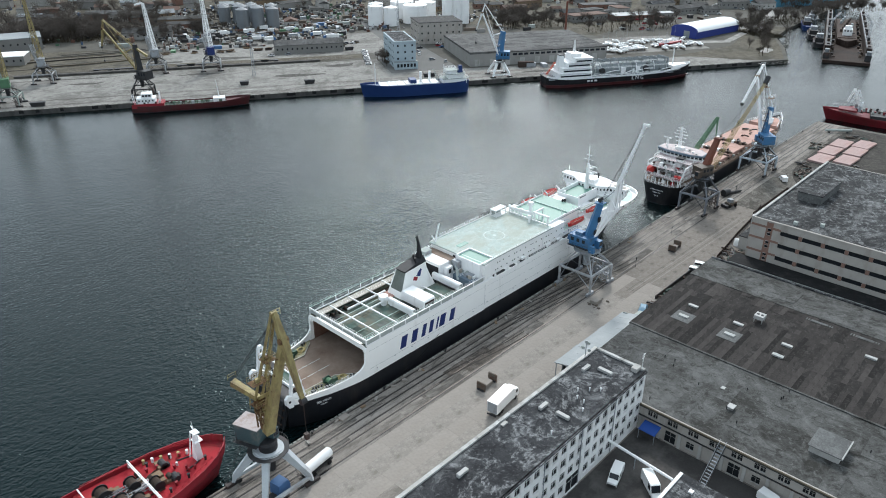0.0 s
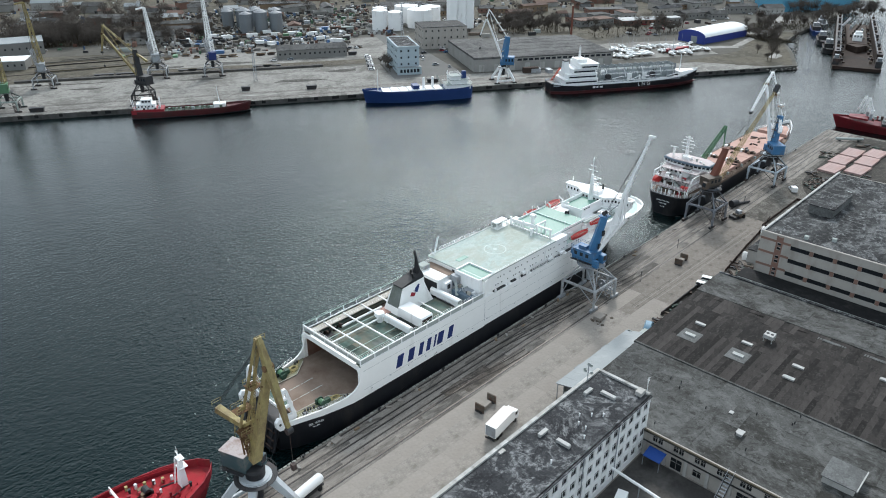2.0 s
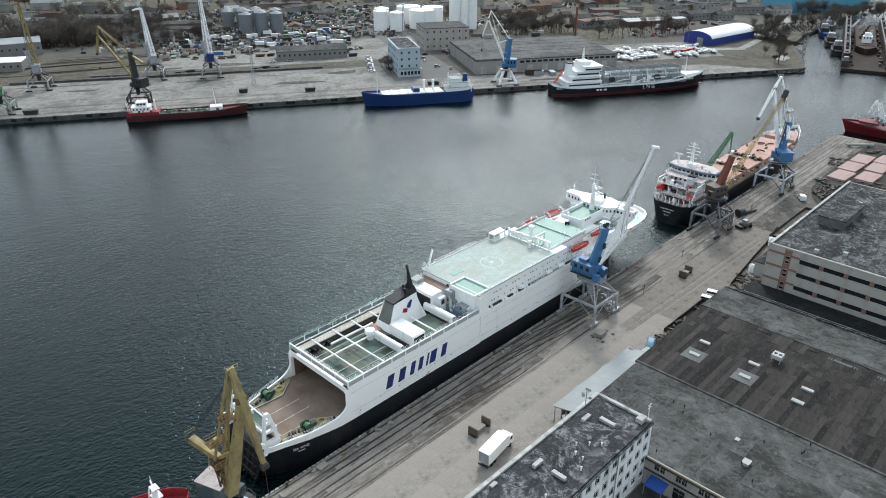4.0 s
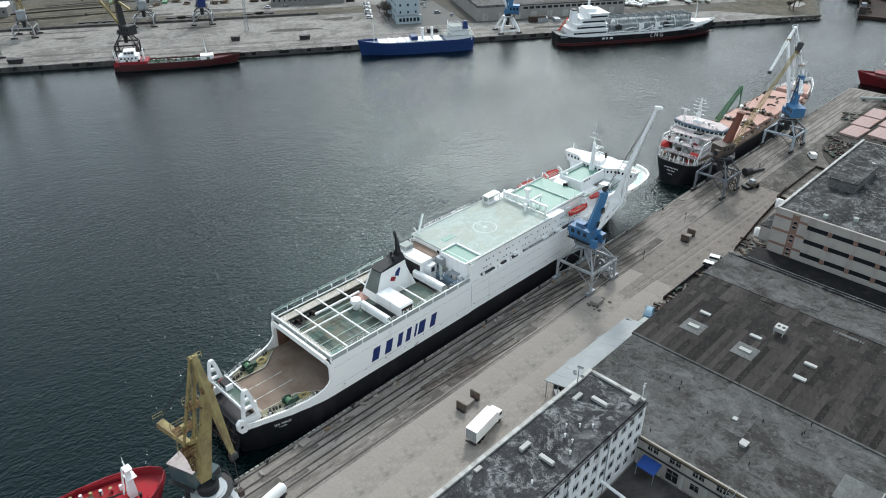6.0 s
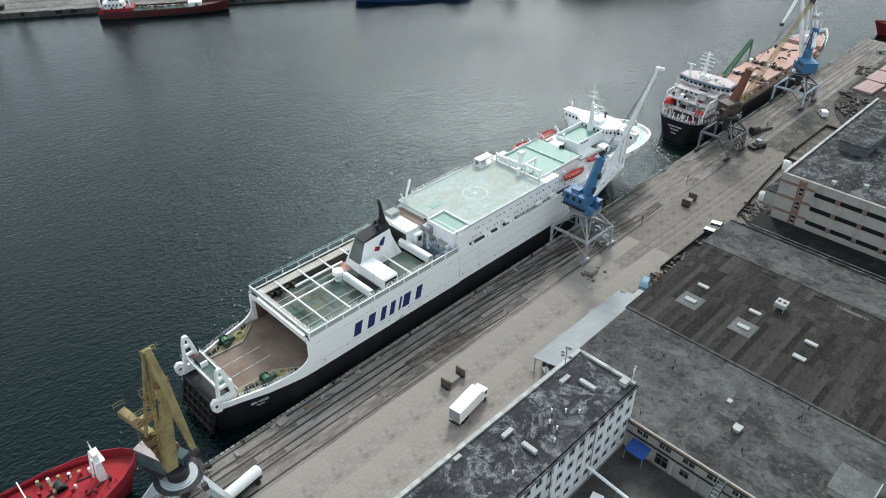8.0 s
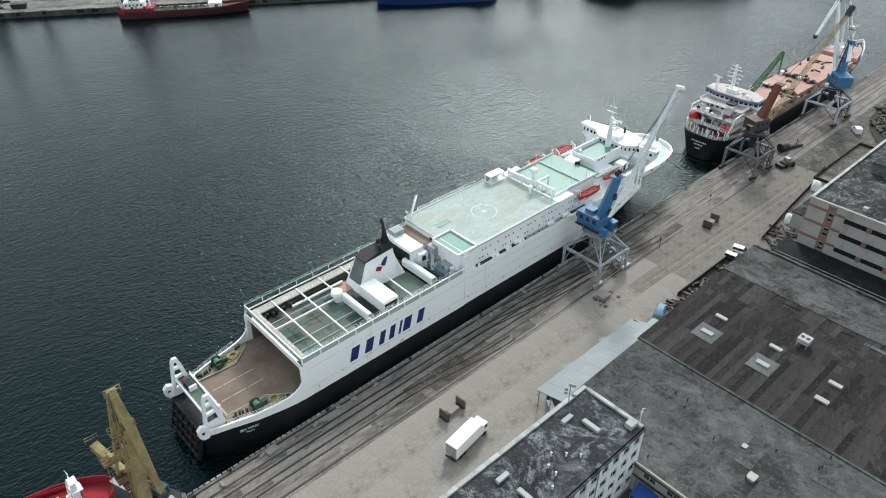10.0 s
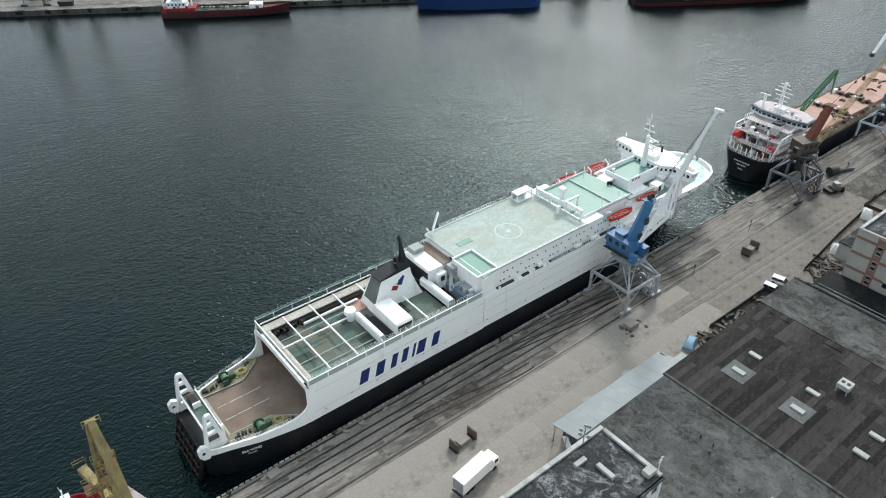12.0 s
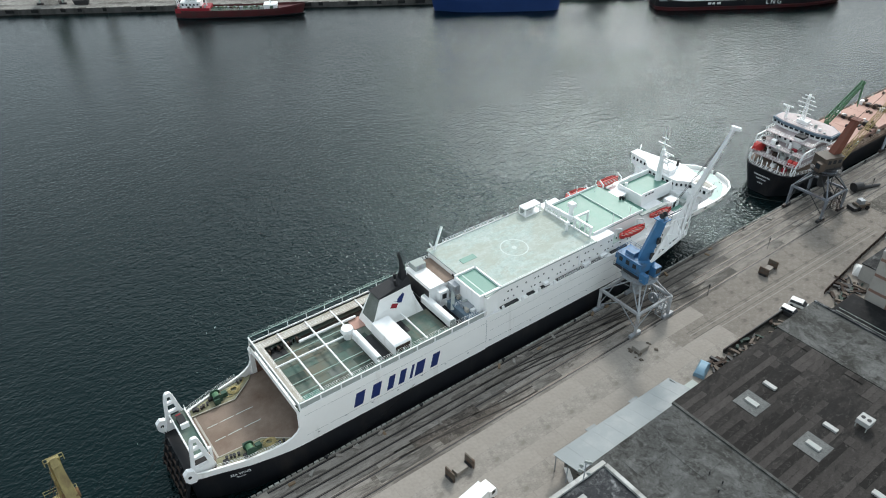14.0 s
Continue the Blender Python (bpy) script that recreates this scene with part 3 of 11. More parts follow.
        Shape().rail([(3.2, sgn * 7.35, 7.75), (8, sgn * 8.75, 7.8), (13.5, sgn * 9.6, 8.2)], 0.9, 3, 0.025, 1.3).part("rail", white_paint, F)
        # stern gate pillar: a rounded white A-frame with three openings
        lev = [(7.0, -0.9, -0.2, 2.6, 3.6), (8.2, -0.5, 0.15, 2.45, 3.3), (8.7, -0.4, 0.2, 2.4, 3.2), (10.6, -0.15, 0.4, 2.0, 2.7), (11.1, -0.1, 0.45, 1.9, 2.6), (12.6, 0.1, 0.6, 1.6, 2.3), (13.1, 0.15, 0.65, 1.5, 2.2), (14.4, 0.4, 0.9, 1.3, 1.85), (14.9, 0.55, 0.95, 1.25, 1.7), (15.2, 0.8, 0.95, 1.2, 1.45)]
        y = sgn * 5.9
        v, f = [], []
        for z, *xs in lev:
            v += [(x, y + q, z) for q in (-0.3, 0.3) for x in xs]
        solid = lambda i, c: c != 1 or i in (0, 1, 3, 5, 7, 8)  # noqa: E731
        for i in range(len(lev) - 1):
            for c in range(3):
                if solid(i, c):
                    for q, fl in ((0, 1), (4, -1)):
                        f.append(tuple((8 * i + q + c, 8 * i + q + c + 1, 8 * i + 8 + q + c + 1, 8 * i + 8 + q + c))[::fl])
                    for c0, n0 in ((c, c - 1), (c + 1, c + 1)):
                        if not 0 <= n0 < 3 or not solid(i, n0):
                            f.append((8 * i + c0, 8 * i + 4 + c0, 8 * i + 12 + c0, 8 * i + 8 + c0))
                    for row, ni in ((i, i - 1), (i + 1, i + 1)):
                        if ni < 0 or ni >= len(lev) - 1 or not solid(ni, c):
                            f.append((8 * row + c, 8 * row + c + 1, 8 * row + c + 5, 8 * row + c + 4))
        Shape().add(v, f).part("gate_pillar", white_paint, F, "rounded white stern gate pillar with openings")
        Shape().side([(-1.9, 7.6), (-1.3, 6.7), (-0.3, 6.5), (0.2, 7.6), (-0.3, 9.2), (-1.2, 9.6), (-1.9, 8.9)], sgn * 6.5 - 0.4, sgn * 6.5 + 0.4).part("hinge_bracket", white_paint, F, smooth=True)
        Shape().tube((-1.1, sgn * 6.5 - 0.45, 8.2), (-1.1, sgn * 6.5 + 0.45, 8.2), 0.3, n=10).part("hinge_pin", dark_steel, F)
    B(0.4, -5.4, 10.2, 3.0, 5.4, 10.42).part("gantry_walkway", deck_worn, F, "grey-green walkway between the stern pillars")
    for x in (0.3, 2.9):
        B(x, -5.45, 10.1, x + 0.22, 5.45, 10.75).part("walkway_coaming", white_paint, F)
        Shape().rail([(x + 0.1, -5.3, 10.75), (x + 0.1, 5.3, 10.75)], 0.9, 2, 0.02, 1.3).part("walkway_rail", white_paint, F)
    B(1.0, 1.6, 10.42, 2.2, 3.8, 11.4).part("winch_box", black_paint_and_shade, F, "dark hydraulic winch")
    B(1.1, 3.9, 10.42, 2.0, 4.4, 11.1).part("control_box", red_paint, F)
    B(1.0, 1.2, 10.42, 2.4, 1.55, 11.5).part("end_plate", white_paint, F)
    for y in (-4.6, 4.9):
        B(3.2, y - 0.2, 7.3, 3.6, y + 0.2, 10.2).part("walkway_leg", white_paint, F)
    Shape().beam((-0.9, 0, 6.8), (-2.4, 0, 1.0), 11.0, 0.5).part("stern_ramp", hull_black, F, "dark folded stern ramp")
    for k in range(6):
        y = -4.6 + 1.84 * k
        Shape().beam((-1.3, y, 6.7), (-2.85, y, 1.2), 0.25, 0.35).part("ramp_rib", black_paint_and_shade, F)
    for z in (2.2, 3.8, 5.4):
        Shape().beam((-1.4 - (6.3 - z) * 0.3, -5.2, z), (-1.4 - (6.3 - z) * 0.3, 5.2, z), 0.3, 0.25).part("ramp_stringer", dark_rust_and_shade, F)
    # raised block: side walls, roof deck, lintel over the vehicle opening
    for sgn in (-1, 1):
        Shape().side([(16.95, 10.4), (16.95, 6.05), (57, 5.9), (57, 14.1), (17.5, 14.1), (17.0, 13.2)], sgn * 9.45, sgn * 10.02).part("side_wall", hull_white, F, "white plated block side")
        Shape().prism([(17.3, sgn * (7.5 if sgn > 0 else 8.3)), (57, sgn * (7.5 if sgn > 0 else 8.3)), (57, sgn * 10), (17.3, sgn * 10)], 13.9, 14.1).part("side_walkway", deck_pale if sgn > 0 else deck_worn, F, "pale tan worn walkway" if sgn > 0 else "faded green walkway")
        x = 17.5
        while x < 57:
            Shape().beam((x, sgn * 9.95, 14.1), (x, sgn * 9.95, 15.65), 0.2 if sgn < 0 else 0.09).part("rail_stanchion", white_paint, F)
            if sgn < 0 and x < 53:
                B(x + 0.12, -9.9, 14.35, x + 3.78, -9.86, 15.4).part("rail_panel", panel_grey, F)
            x += 3.9
        Shape().beam((17.4, sgn * 9.95, 15.65), (57, sgn * 9.95, 15.65), 0.2 if sgn < 0 else 0.08, 0.14 if sgn < 0 else 0.08).part("top_rail", white_paint if sgn < 0 else rail_mint, F)
        Shape().beam((17.4, sgn * 9.95, 14.25), (60, sgn * 9.95, 14.25), 0.14, 0.3).part("rail_sill", white_paint, F)
        Shape().rail([(17.6, sgn * 8.0 - 0.4, 14.1), (36, sgn * 8.0 - 0.4, 14.1), (56, sgn * 8.0 - 0.4, 14.1)], 1.05, 3, 0.022, 1.5).part("inner_rail", white_paint, F)
        Shape().rail([(17.6, sgn * 9.95, 15.7), (36, sgn * 9.95, 15.7), (48, sgn * 9.95, 15.7)], 0.5, 2, 0.02, 1.5).part("upper_rail", rail_mint, F, "thin faded green rail")
    Shape().face([(-9.45, 14.1), (9.45, 14.1), (9.45, 12.0), (8.7, 12.9), (-8.7, 12.9), (-9.45, 12.0)], 17.2, 18.0).part("lintel", hull_white, F, "white beam over the vehicle opening")
    Shape().beam((17.5, -9.9, 15.62), (17.5, 9.9, 15.62), 0.2, 0.3).part("top_rail", white_paint, F)
    for k in range(6):
        Shape().beam((17.5, -9.8 + 3.92 * k, 14.1), (17.5, -9.8 + 3.92 * k, 15.6), 0.18).part("rail_stanchion", white_paint, F)
    B(17.46, -9.7, 14.5, 17.5, 9.7, 15.3).part("rail_panel", panel_grey, F)
    Shape().rail([(18.7, -8.3, 14.1), (18.7, 8.3, 14.1)], 1.05, 3, 0.022, 1.5).part("inner_rail", white_paint, F)
    B(18.0, -9.4, 12.9, 19.2, 9.4, 14.08).part("aft_walkway", deck_pale, F, "pale worn walkway behind the aft rail")
    B(17.8, -9.4, 12.4, 50, 9.4, 12.8).part("block_deck", deck_old, F, "faded and rust-stained green deck of the open block")
    B(49.6, -9.4, 7.3, 50, 9.4, 12.4).part("inner_bulkhead", deck_rust, F, "rust-brown inner bulkhead")
    for i, x in enumerate((22.8, 28.5, 33.9, 39.4, 44.4)):
        Shape().beam((x, -8.3, 14.2), (x, 9.4 if i < 4 else 0.4, 14.2), 0.24, 0.3).part("cross_beam", white_paint, F)
    Shape().beam((18.6, 1.5, 14.1), (33.0, 1.5, 14.1), 0.24, 0.3).part("long_beam", white_paint, F)
    for y in (-3.4, -6.0, 4.0):
        Shape().beam((19.2, y, 13.5), (33.4, y, 13.5), 0.1, 0.12).part("thin_girder", rail_mint, F, "thin faded green girder")
    rnd = random.Random(4)
    tones = (deck_worn, deck_old, deck_dark, deck_old, deck_grey)
    for i in range(6):        # bays of faded plating, each worn in its own way
        for j in range(6):
            x0, y0 = (19.3, 22.8, 26, 28.5, 31.2, 33.9)[i], (-8.2, -6, -3.4, -0.6, 1.5, 4.0)[j]
            x1, y1 = (22.8, 26, 28.5, 31.2, 33.9, 36.8)[i], (-6, -3.4, -0.6, 1.5, 4.0, 6.4)[j]
            k = rnd.choice((0, 1, 1, 2, 3, 4)) if (i, j) != (0, 0) else 5
            B(x0 + 0.06, y0 + 0.06, 12.8, x1 - 0.06, y1 - 0.06, 12.82 + 0.04 * rnd.random()).part("deck_plate", (tones + (deck_bay,))[k], F)
    for x0, x1, y0, y1 in ((44.6, 49, -8, -5.2), (44.6, 49, -5, -1), (40.2, 44.2, -8, -3.4)):
        B(x0, y0, 12.8, x1, y1, 12.84).part("deck_plate", deck_worn, F)
    # raised dark plate: the slot's shade is in its colour
    B(26, 6.2, 12.83, 46, 7.5, 12.9).part("deck_slot", dark_rust_and_shade, F, "dark brown plate standing for the shaded slot along the deck edge")
    # black sheets on the deck: the shade of recessed openings as colour
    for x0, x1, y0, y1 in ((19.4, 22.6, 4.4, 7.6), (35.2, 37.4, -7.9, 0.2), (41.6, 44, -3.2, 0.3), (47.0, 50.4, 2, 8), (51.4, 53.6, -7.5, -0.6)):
        B(x0, y0, 12.82, x1, y1, 12.9).part("deck_hatch", black_paint_and_shade, F, "black sheet standing for a shaded deck opening")
    B(35.6, 3.0, 12.8, 40, 6.0, 13.0).part("timber_stage", deck_pink, F, "brown stage beside the funnel")
    for k in range(11):      # gear stowed along the port edge
        x = 19.6 + 0.62 * k
        B(x, 6.2 + 0.3 * (k % 3), 12.8, x + 0.34, 6.8 + 0.3 * (k % 2), 13.5 + 0.5 * rnd.random()).part("stowed_gear", (dark_rust_and_shade, black_paint_and_shade, deck_brown)[k % 3], F)
    Shape().tube((25.4, 5.9, 13.4), (37.4, 5.9, 13.4), 0.27, n=14).part("vent_duct", white_paint, F, "long white ventilation duct")
    Shape().tube((33.4, 2.0, 12.8), (33.4, 2.0, 14.6), 0.75, n=14).tube((33.4, 2.0, 14.55), (33.4, 2.0, 15.3), 1.25, 1.1, n=16).part("ventilator", white_paint, F, "white mushroom ventilator")
    for x, y0, y1, w in ((34.3, -7.6, 0.9, 1.15), (50.8, -7.4, 2.0, 1.5)):
        prof = [(x - w / 2, 13.3), (x - w / 2, 14.6), (x - w * 0.3, 14.95), (x + w * 0.3, 14.95), (x + w / 2, 14.6), (x + w / 2, 13.3)]
        Shape().side(prof, y0, y1).part("duct_casing", white_paint, F, "rounded white duct across the deck")
        Shape().side([(px * 0.8 + x * 0.2, pz * 0.8 + 14.1 * 0.2) for px, pz in prof], y0 - 0.03, y0).part("duct_mouth", panel_grey, F)
        B(x - 0.3, y0 + 0.4, 12.8, x - 0.1, y0 + 0.6, 13.3).part("duct_leg", white_paint, F)
        B(x - 0.3, y1 - 1.0, 12.8, x + 0.3, y1 - 0.4, 13.3).part("duct_leg", white_paint, F)
    Shape().face([(-7.7, 13.2), (-7.7, 15.4), (-7.4, 15.7), (0.0, 15.7), (0.2, 13.2)], 37.5, 41.2).part("engine_casing", white_paint, F, "large white casing with an open end")
    # dark plate on the closed end paints the shade of its opening
    B(37.8, -7.74, 13.4, 40.9, -7.69, 15.2).part("casing_opening", dark_rust_and_shade, F)
    for q in (-1, 1):
        Shape().beam((39.35 + q * 1.6, -7.9, 12.8), (39.35 + q * 1.2, -8.0, 14.8), 0.1).part("casing_strut", white_paint, F)
    # funnel
    Shape().loft([[(37.8, 0.2, 12.8), (49.4, 0.2, 12.8), (49.4, 5.5, 12.8), (37.8, 5.5, 12.8)], [(39.2, 0.9, 15.8), (48.2, 0.9, 15.8), (48.2, 5.3, 15.8), (39.2, 5.3, 15.8)], [(40.2, 1.4, 18.0), (47.5, 1.3, 18.0), (47.5, 5.0, 18.0), (40.2, 5.0, 18.0)], [(40.7, 1.6, 18.8), (47.3, 1.4, 19.5), (47.3, 4.9, 19.5), (40.7, 4.9, 18.8)]]).part("funnel_casing", hull_white, F, "white sloped funnel casing")
    Shape().loft([[(38.2, 0.9, 13.6), (38.5, 0.9, 13.6), (38.5, 5.0, 13.6), (38.2, 5.0, 13.6)], [(40.35, 1.7, 18.6), (40.7, 1.7, 18.6), (40.7, 4.7, 18.6), (40.35, 4.7, 18.6)]]).part("funnel_louvre", deck_grey, F, "grey aft face of the funnel")
    Shape().loft([[(40.3, 1.5, 18.8), (40.3, 4.95, 18.8), (40.2, 4.95, 19.1), (40.2, 1.5, 19.1)], [(44.6, 1.4, 19.2), (44.6, 4.95, 19.2), (44.6, 4.7, 19.9), (44.6, 1.6, 19.9)], [(47.4, 1.3, 19.5), (47.4, 4.95, 19.5), (47.2, 4.2, 21.0), (47.2, 2.0, 21.0)]]).part("funnel_top", black_paint_and_shade, F, "soot-black funnel top rising forward")
    Shape().loft([[(45.8, 2.3, 20.2), (47.3, 2.3, 20.4), (47.3, 3.7, 20.4), (45.8, 3.7, 20.2)], [(46.2, 2.6, 21.8), (47.1, 2.6, 21.9), (47.1, 3.4, 21.9), (46.2, 3.4, 21.8)], [(46.1, 2.8, 24.6), (46.6, 2.8, 24.7), (46.6, 3.2, 24.7), (46.1, 3.2, 24.6)], [(45.6, 2.85, 26.2), (46.1, 2.85, 26.5), (46.1, 3.15, 26.5), (45.6, 3.15, 26.2)]]).part("exhaust_pipe", black_paint_and_shade, F, "tall black raked exhaust")
    for x, y, z in ((44.6, 2.2, 21.2), (45.4, 3.6, 21.5)):
        Shape().tube((x, y, 19.6), (x - 0.2, y, z), 0.28, n=10).part("exhaust_stub", black_paint_and_shade, F)
    # plain marks on the funnel side
    for pts, mat, lab in (([(42.3, 16.2), (43.6, 15.7), (44.2, 16.5), (42.9, 17.0)], red_paint, "plain red mark"), ([(43.2, 17.3), (43.9, 17.0), (44.3, 17.6), (45.5, 18.3), (45.8, 17.9), (44.9, 16.4), (44.3, 16.6)], letter_blue, "plain dark blue mark")):
        sk = lambda z: 0.9 + (z - 15.8) * 0.44 / 2.2 - 0.05  # noqa: E731
        v = [(px, sk(pz), pz) for px, pz in pts]
        Shape().add(v, [tuple(range(len(v)))]).part("funnel_mark", mat, F, lab)
    # house behind the helideck
    Shape().box(53.6, -8.6, 12.4, 57.2, 8.6, 14.0).part("lower_deckhouse", white_paint, F)
    Shape().box(51.0, 0.2, 12.8, 57.4, 8.4, 17.2).part("deckhouse", white_paint, F, "white deckhouse behind the helideck")
    # black sheets on wall and deck give the bay its shade
    B(50.93, 0.5, 13.0, 50.99, 8.1, 16.5).part("open_bay", black_paint_and_shade, F, "black sheet standing for the shaded bay below the roof")
    B(49.5, 0.2, 12.82, 50.9, 8.6, 12.9).part("deck_hatch", black_paint_and_shade, F)
    Shape().box(50.9, 0.0, 17.2, 54.4, 8.5, 17.4).part("deckhouse_roof", white_paint, F)
    Shape().box(54.4, 0.1, 17.2, 57.4, 8.5, 17.38).part("deckhouse_floor", deck_rust, F, "brown upper deck")
    Shape().box(52.4, -1.2, 12.8, 54.6, 0.2, 16.4).part("store_locker", white_paint, F)
    # dark plate on the wall, the doorway's shade as colour
    Shape().box(53.0, -1.24, 14.6, 54.0, -1.18, 15.8).part("door_opening", dark_steel, F)
    Shape().box(54.8, -2.8, 15.8, 57.0, -0.6, 17.8).part("machinery_box", grey_steel, F)
    Shape().box(53.4, -9.2, 12.8, 57.0, -2.2, 14.8).part("tender_platform", slate_deck, F, "dark blue-grey platform")
    Shape().box(54.4, -7.4, 14.8, 56.4, -5.0, 15.6).part("machinery_box", grey_steel, F)
    B(51.8, 6.2, 17.4, 54.4, 8.4, 18.6).part("vent_house", panel_grey, F)
    B(52.2, 6.15, 17.7, 53.8, 6.19, 18.4).part("louvre", grey_steel, F)
    Shape().beam((58.2, 8.6, 18.6), (60.8, 9.6, 22.8), 0.3, 0.5).beam((58.2, 8.6, 18.6), (57.0, 8.6, 20.8), 0.25).part("davit", white_paint, F, "white deck davit")
    r = Shape().rail([(50.9, 8.4, 17.4), (57, 8.4, 17.4)], 1.0, 3, 0.03)
    r.rail([(50.9, 0.2, 17.4), (50.9, 8.4, 17.4)], 1.0, 3, 0.03)
    r.part("rail", white_paint, F)
    rnd = random.Random(33)
    for k in range(14):
        x, y = rnd.uniform(53.7, 56.2), rnd.uniform(-8.4, -0.4)
        B(x, y, 14.0 if y > -2.2 else 14.8, x + rnd.uniform(0.4, 1.3), y + rnd.uniform(0.3, 1.0), 15.0 + rnd.random() * 0.9).part("deck_machine", rnd.choice((panel_grey, slate_deck, white_paint, black_paint_and_shade, deck_pale)), F)
    for y in (-9.0, -4.6):
        Shape().rail([(53.5, y, 14.8), (57.0, y, 14.8)], 0.9, 3, 0.03, 1.1).part("platform_rail", white_paint, F)
    Shape().beam((53.0, -4.4, 14.1), (55.6, -1.4, 17.2), 0.7, 0.12).part("companion_ladder", panel_grey, F)
    # superstructure under the helideck, set in from the hull side over a slot of a side deck
    Shape().box(57.0, -9.98, 5.9, 104, 9.98, 13.7).part("midship_plating", hull_white, F, "white midship side plating")
    Shape().prism([(57, -9.9), (60.5, -9.0), (92.6, -9.0), (92.6, 9.0), (57, 9.0)], 13.7, 18.35).part("superstructure", hull_white, F, "white superstructure with portholes")
    Shape().prism([(92.6, -9.0), (104, -9.0), (104, 9.0), (92.6, 9.0)], 13.7, 15.6).part("boat_deck_house", hull_white, F, "white house below the boats")
    B(92.6, -8.95, 15.6, 104, 8.95, 15.68).part("boat_deck", deck_mint, F, "pale green boat deck")
    B(92.6, -6.9, 15.68, 104, 6.8, 18.35).part("inner_house", hull_white, F, "white house between the boats")
    Shape().prism([(57, -9.6), (61, -9.1), (87.2, -9.1), (87.2, 9.6), (57, 9.6)], 18.35, 18.62).part("helideck", helideck_paint, F, "pale mint green helideck worn white in patches")
    v, f = [], []
    for i in range(40):
        k = 2 * math.pi * i / 40
        v += [(72 + r * math.cos(k), -0.4 + r * math.sin(k), 18.632) for r in (2.75, 3.0)]
        f.append((2 * i, 2 * i + 1, (2 * i + 3) % 80, (2 * i + 2) % 80))
    Shape().add(v, f).part("landing_circle", mark_pale, F, "faded white landing circle")
    Shape().add([(72 + 0.55 * math.cos(2 * math.pi * i / 20), -0.4 + 0.55 * math.sin(2 * math.pi * i / 20), 18.632) for i in range(20)], [tuple(range(20))]).part("landing_spot", mark_pale, F)
    for x0, x1, y in ((57.2, 86.8, -9.02), (57.2, 86.8, 9.5)):
        B(x0, y - 0.06, 18.62, x1, y + 0.06, 18.85).part("deck_coaming", white_paint, F)
    Shape().box(56.0, -8.9, 14.0, 57.0, -1.0, 18.3).part("lower_roof", white_paint, F)
    Shape().box(56.3, -8.6, 18.3, 60.9, -1.3, 18.66).part("green_roof", deck_green, F, "clean green sunk roof panel")
    for x0, y0, x1, y1, h in ((60.9, -8.8, 61.2, -1.0, 19.1), (56.0, -1.3, 61.2, -1.0, 19.1), (56.0, -8.9, 56.3, -1.3, 18.8), (56.3, -8.9, 60.9, -8.6, 18.8)):
        B(x0, y0, 18.3, x1, y1, h).part("roof_kerb", white_paint, F)
    B(57.4, -8.4, 18.66, 57.7, -1.5, 18.68).part("roof_seam", deck_mint, F)
    Shape().box(60.1, 1.4, 18.62, 63.7, 2.9, 18.68).part("green_hatch", deck_green, F)
    Shape().box(56.9, 0.2, 17.0, 56.98, 0.9, 17.9).part("window_opening", glass_dark, F)
    r = Shape().rail([(61, 9.5, 18.6), (87, 9.5, 18.6)], 1.0, 3, 0.03, 2.0)
    r.rail([(61, -9.0, 18.6), (87, -9.0, 18.6)], 0.5, 1, 0.03, 2.0)
    r.part("rail", white_paint, F)
    hole = Shape()
    hole.tube((0, -0.02, 0), (0, 0.02, 0), 0.19, n=10)
    hm = hole.mesh("porthole", glass_dark)
    for row, z in enumerate((15.1, 16.9)):
        for i in range(17):
            x = 62.2 + 2.35 * i + (0.8 if row else 0)
            if 98 > x:
                for q in (0, 0.9) if i % 3 == 0 else (0,):
                    o = new("porthole", hm); o.parent = F; o.location = (x + q, -9.02, z)
    # solid dark boxes take the place of shade in the side deck slot
    for x0, x1 in ((61.0, 65.5), (68, 69.8), (71.6, 73.8), (76, 90), (92, 97)):
        Shape().box(x0, -9.6, 13.7, x1, -9.05, 14.05 if x1 - x0 < 8 else 13.95).part("side_deck_opening", dark_steel, F, "dark box standing for the shaded side deck slot")
    s = Shape()
    s.rail([(76, -9.9, 13.7), (90, -9.9, 13.7)], 1.0, 3, 0.035, 1.6).rail([(58, -9.95, 14.3), (60, -9.9, 14.3)], 0.8, 2, 0.03)
    for x in (61, 66, 70.6, 74.6):
        s.box(x, -9.98, 13.7, x + 0.5, -9.7, 14.6)
    s.part("side_rail", white_paint, F)
    for x in (83.4, 88.6):
        Shape().box(x, -9.9, 14.2, x + 1.9, -9.2, 14.75).part("liferaft_canister", white_paint, F, "white life raft canisters on the side rail")
    Shape().box(57.0, -10.04, 7.4, 57.06, -9.9, 13.4).part("plate_seam", grey_steel, F)
    for z in (7.6, 10.1, 12.4):
        B(58, -10.0, z, 103, -9.985, z + 0.035).part("weld_seam", panel_grey, F)
    for z in (7.9, 12.6):
        B(18, -10.035, z, 57, -10.02, z + 0.04).part("weld_seam", panel_grey, F)
    for k in range(16):
        x, z = 20 + 5.4 * k, 7.2 + (k * 5 % 3) * 0.25
        B(x, -10.06, z, x + 0.35, -10.0, z + 0.18).part("scupper", grey_steel, F)
    Shape().tube((82.2, -9.3, 14.0), (82.2, -9.3, 17.6), 0.1, n=8).part("lamp_post", white_paint, F)
    B(72.2, -9.95, 14.4, 73.4, -9.2, 15.0).part("locker", white_paint, F)
    # gantry over the middle deck
    for y in (-7.0, -2.4, 2.2, 6.6):
        Shape().beam((87.3, y, 18.6), (87.3, y, 20.9), 0.38).part("gantry_post", white_paint, F)
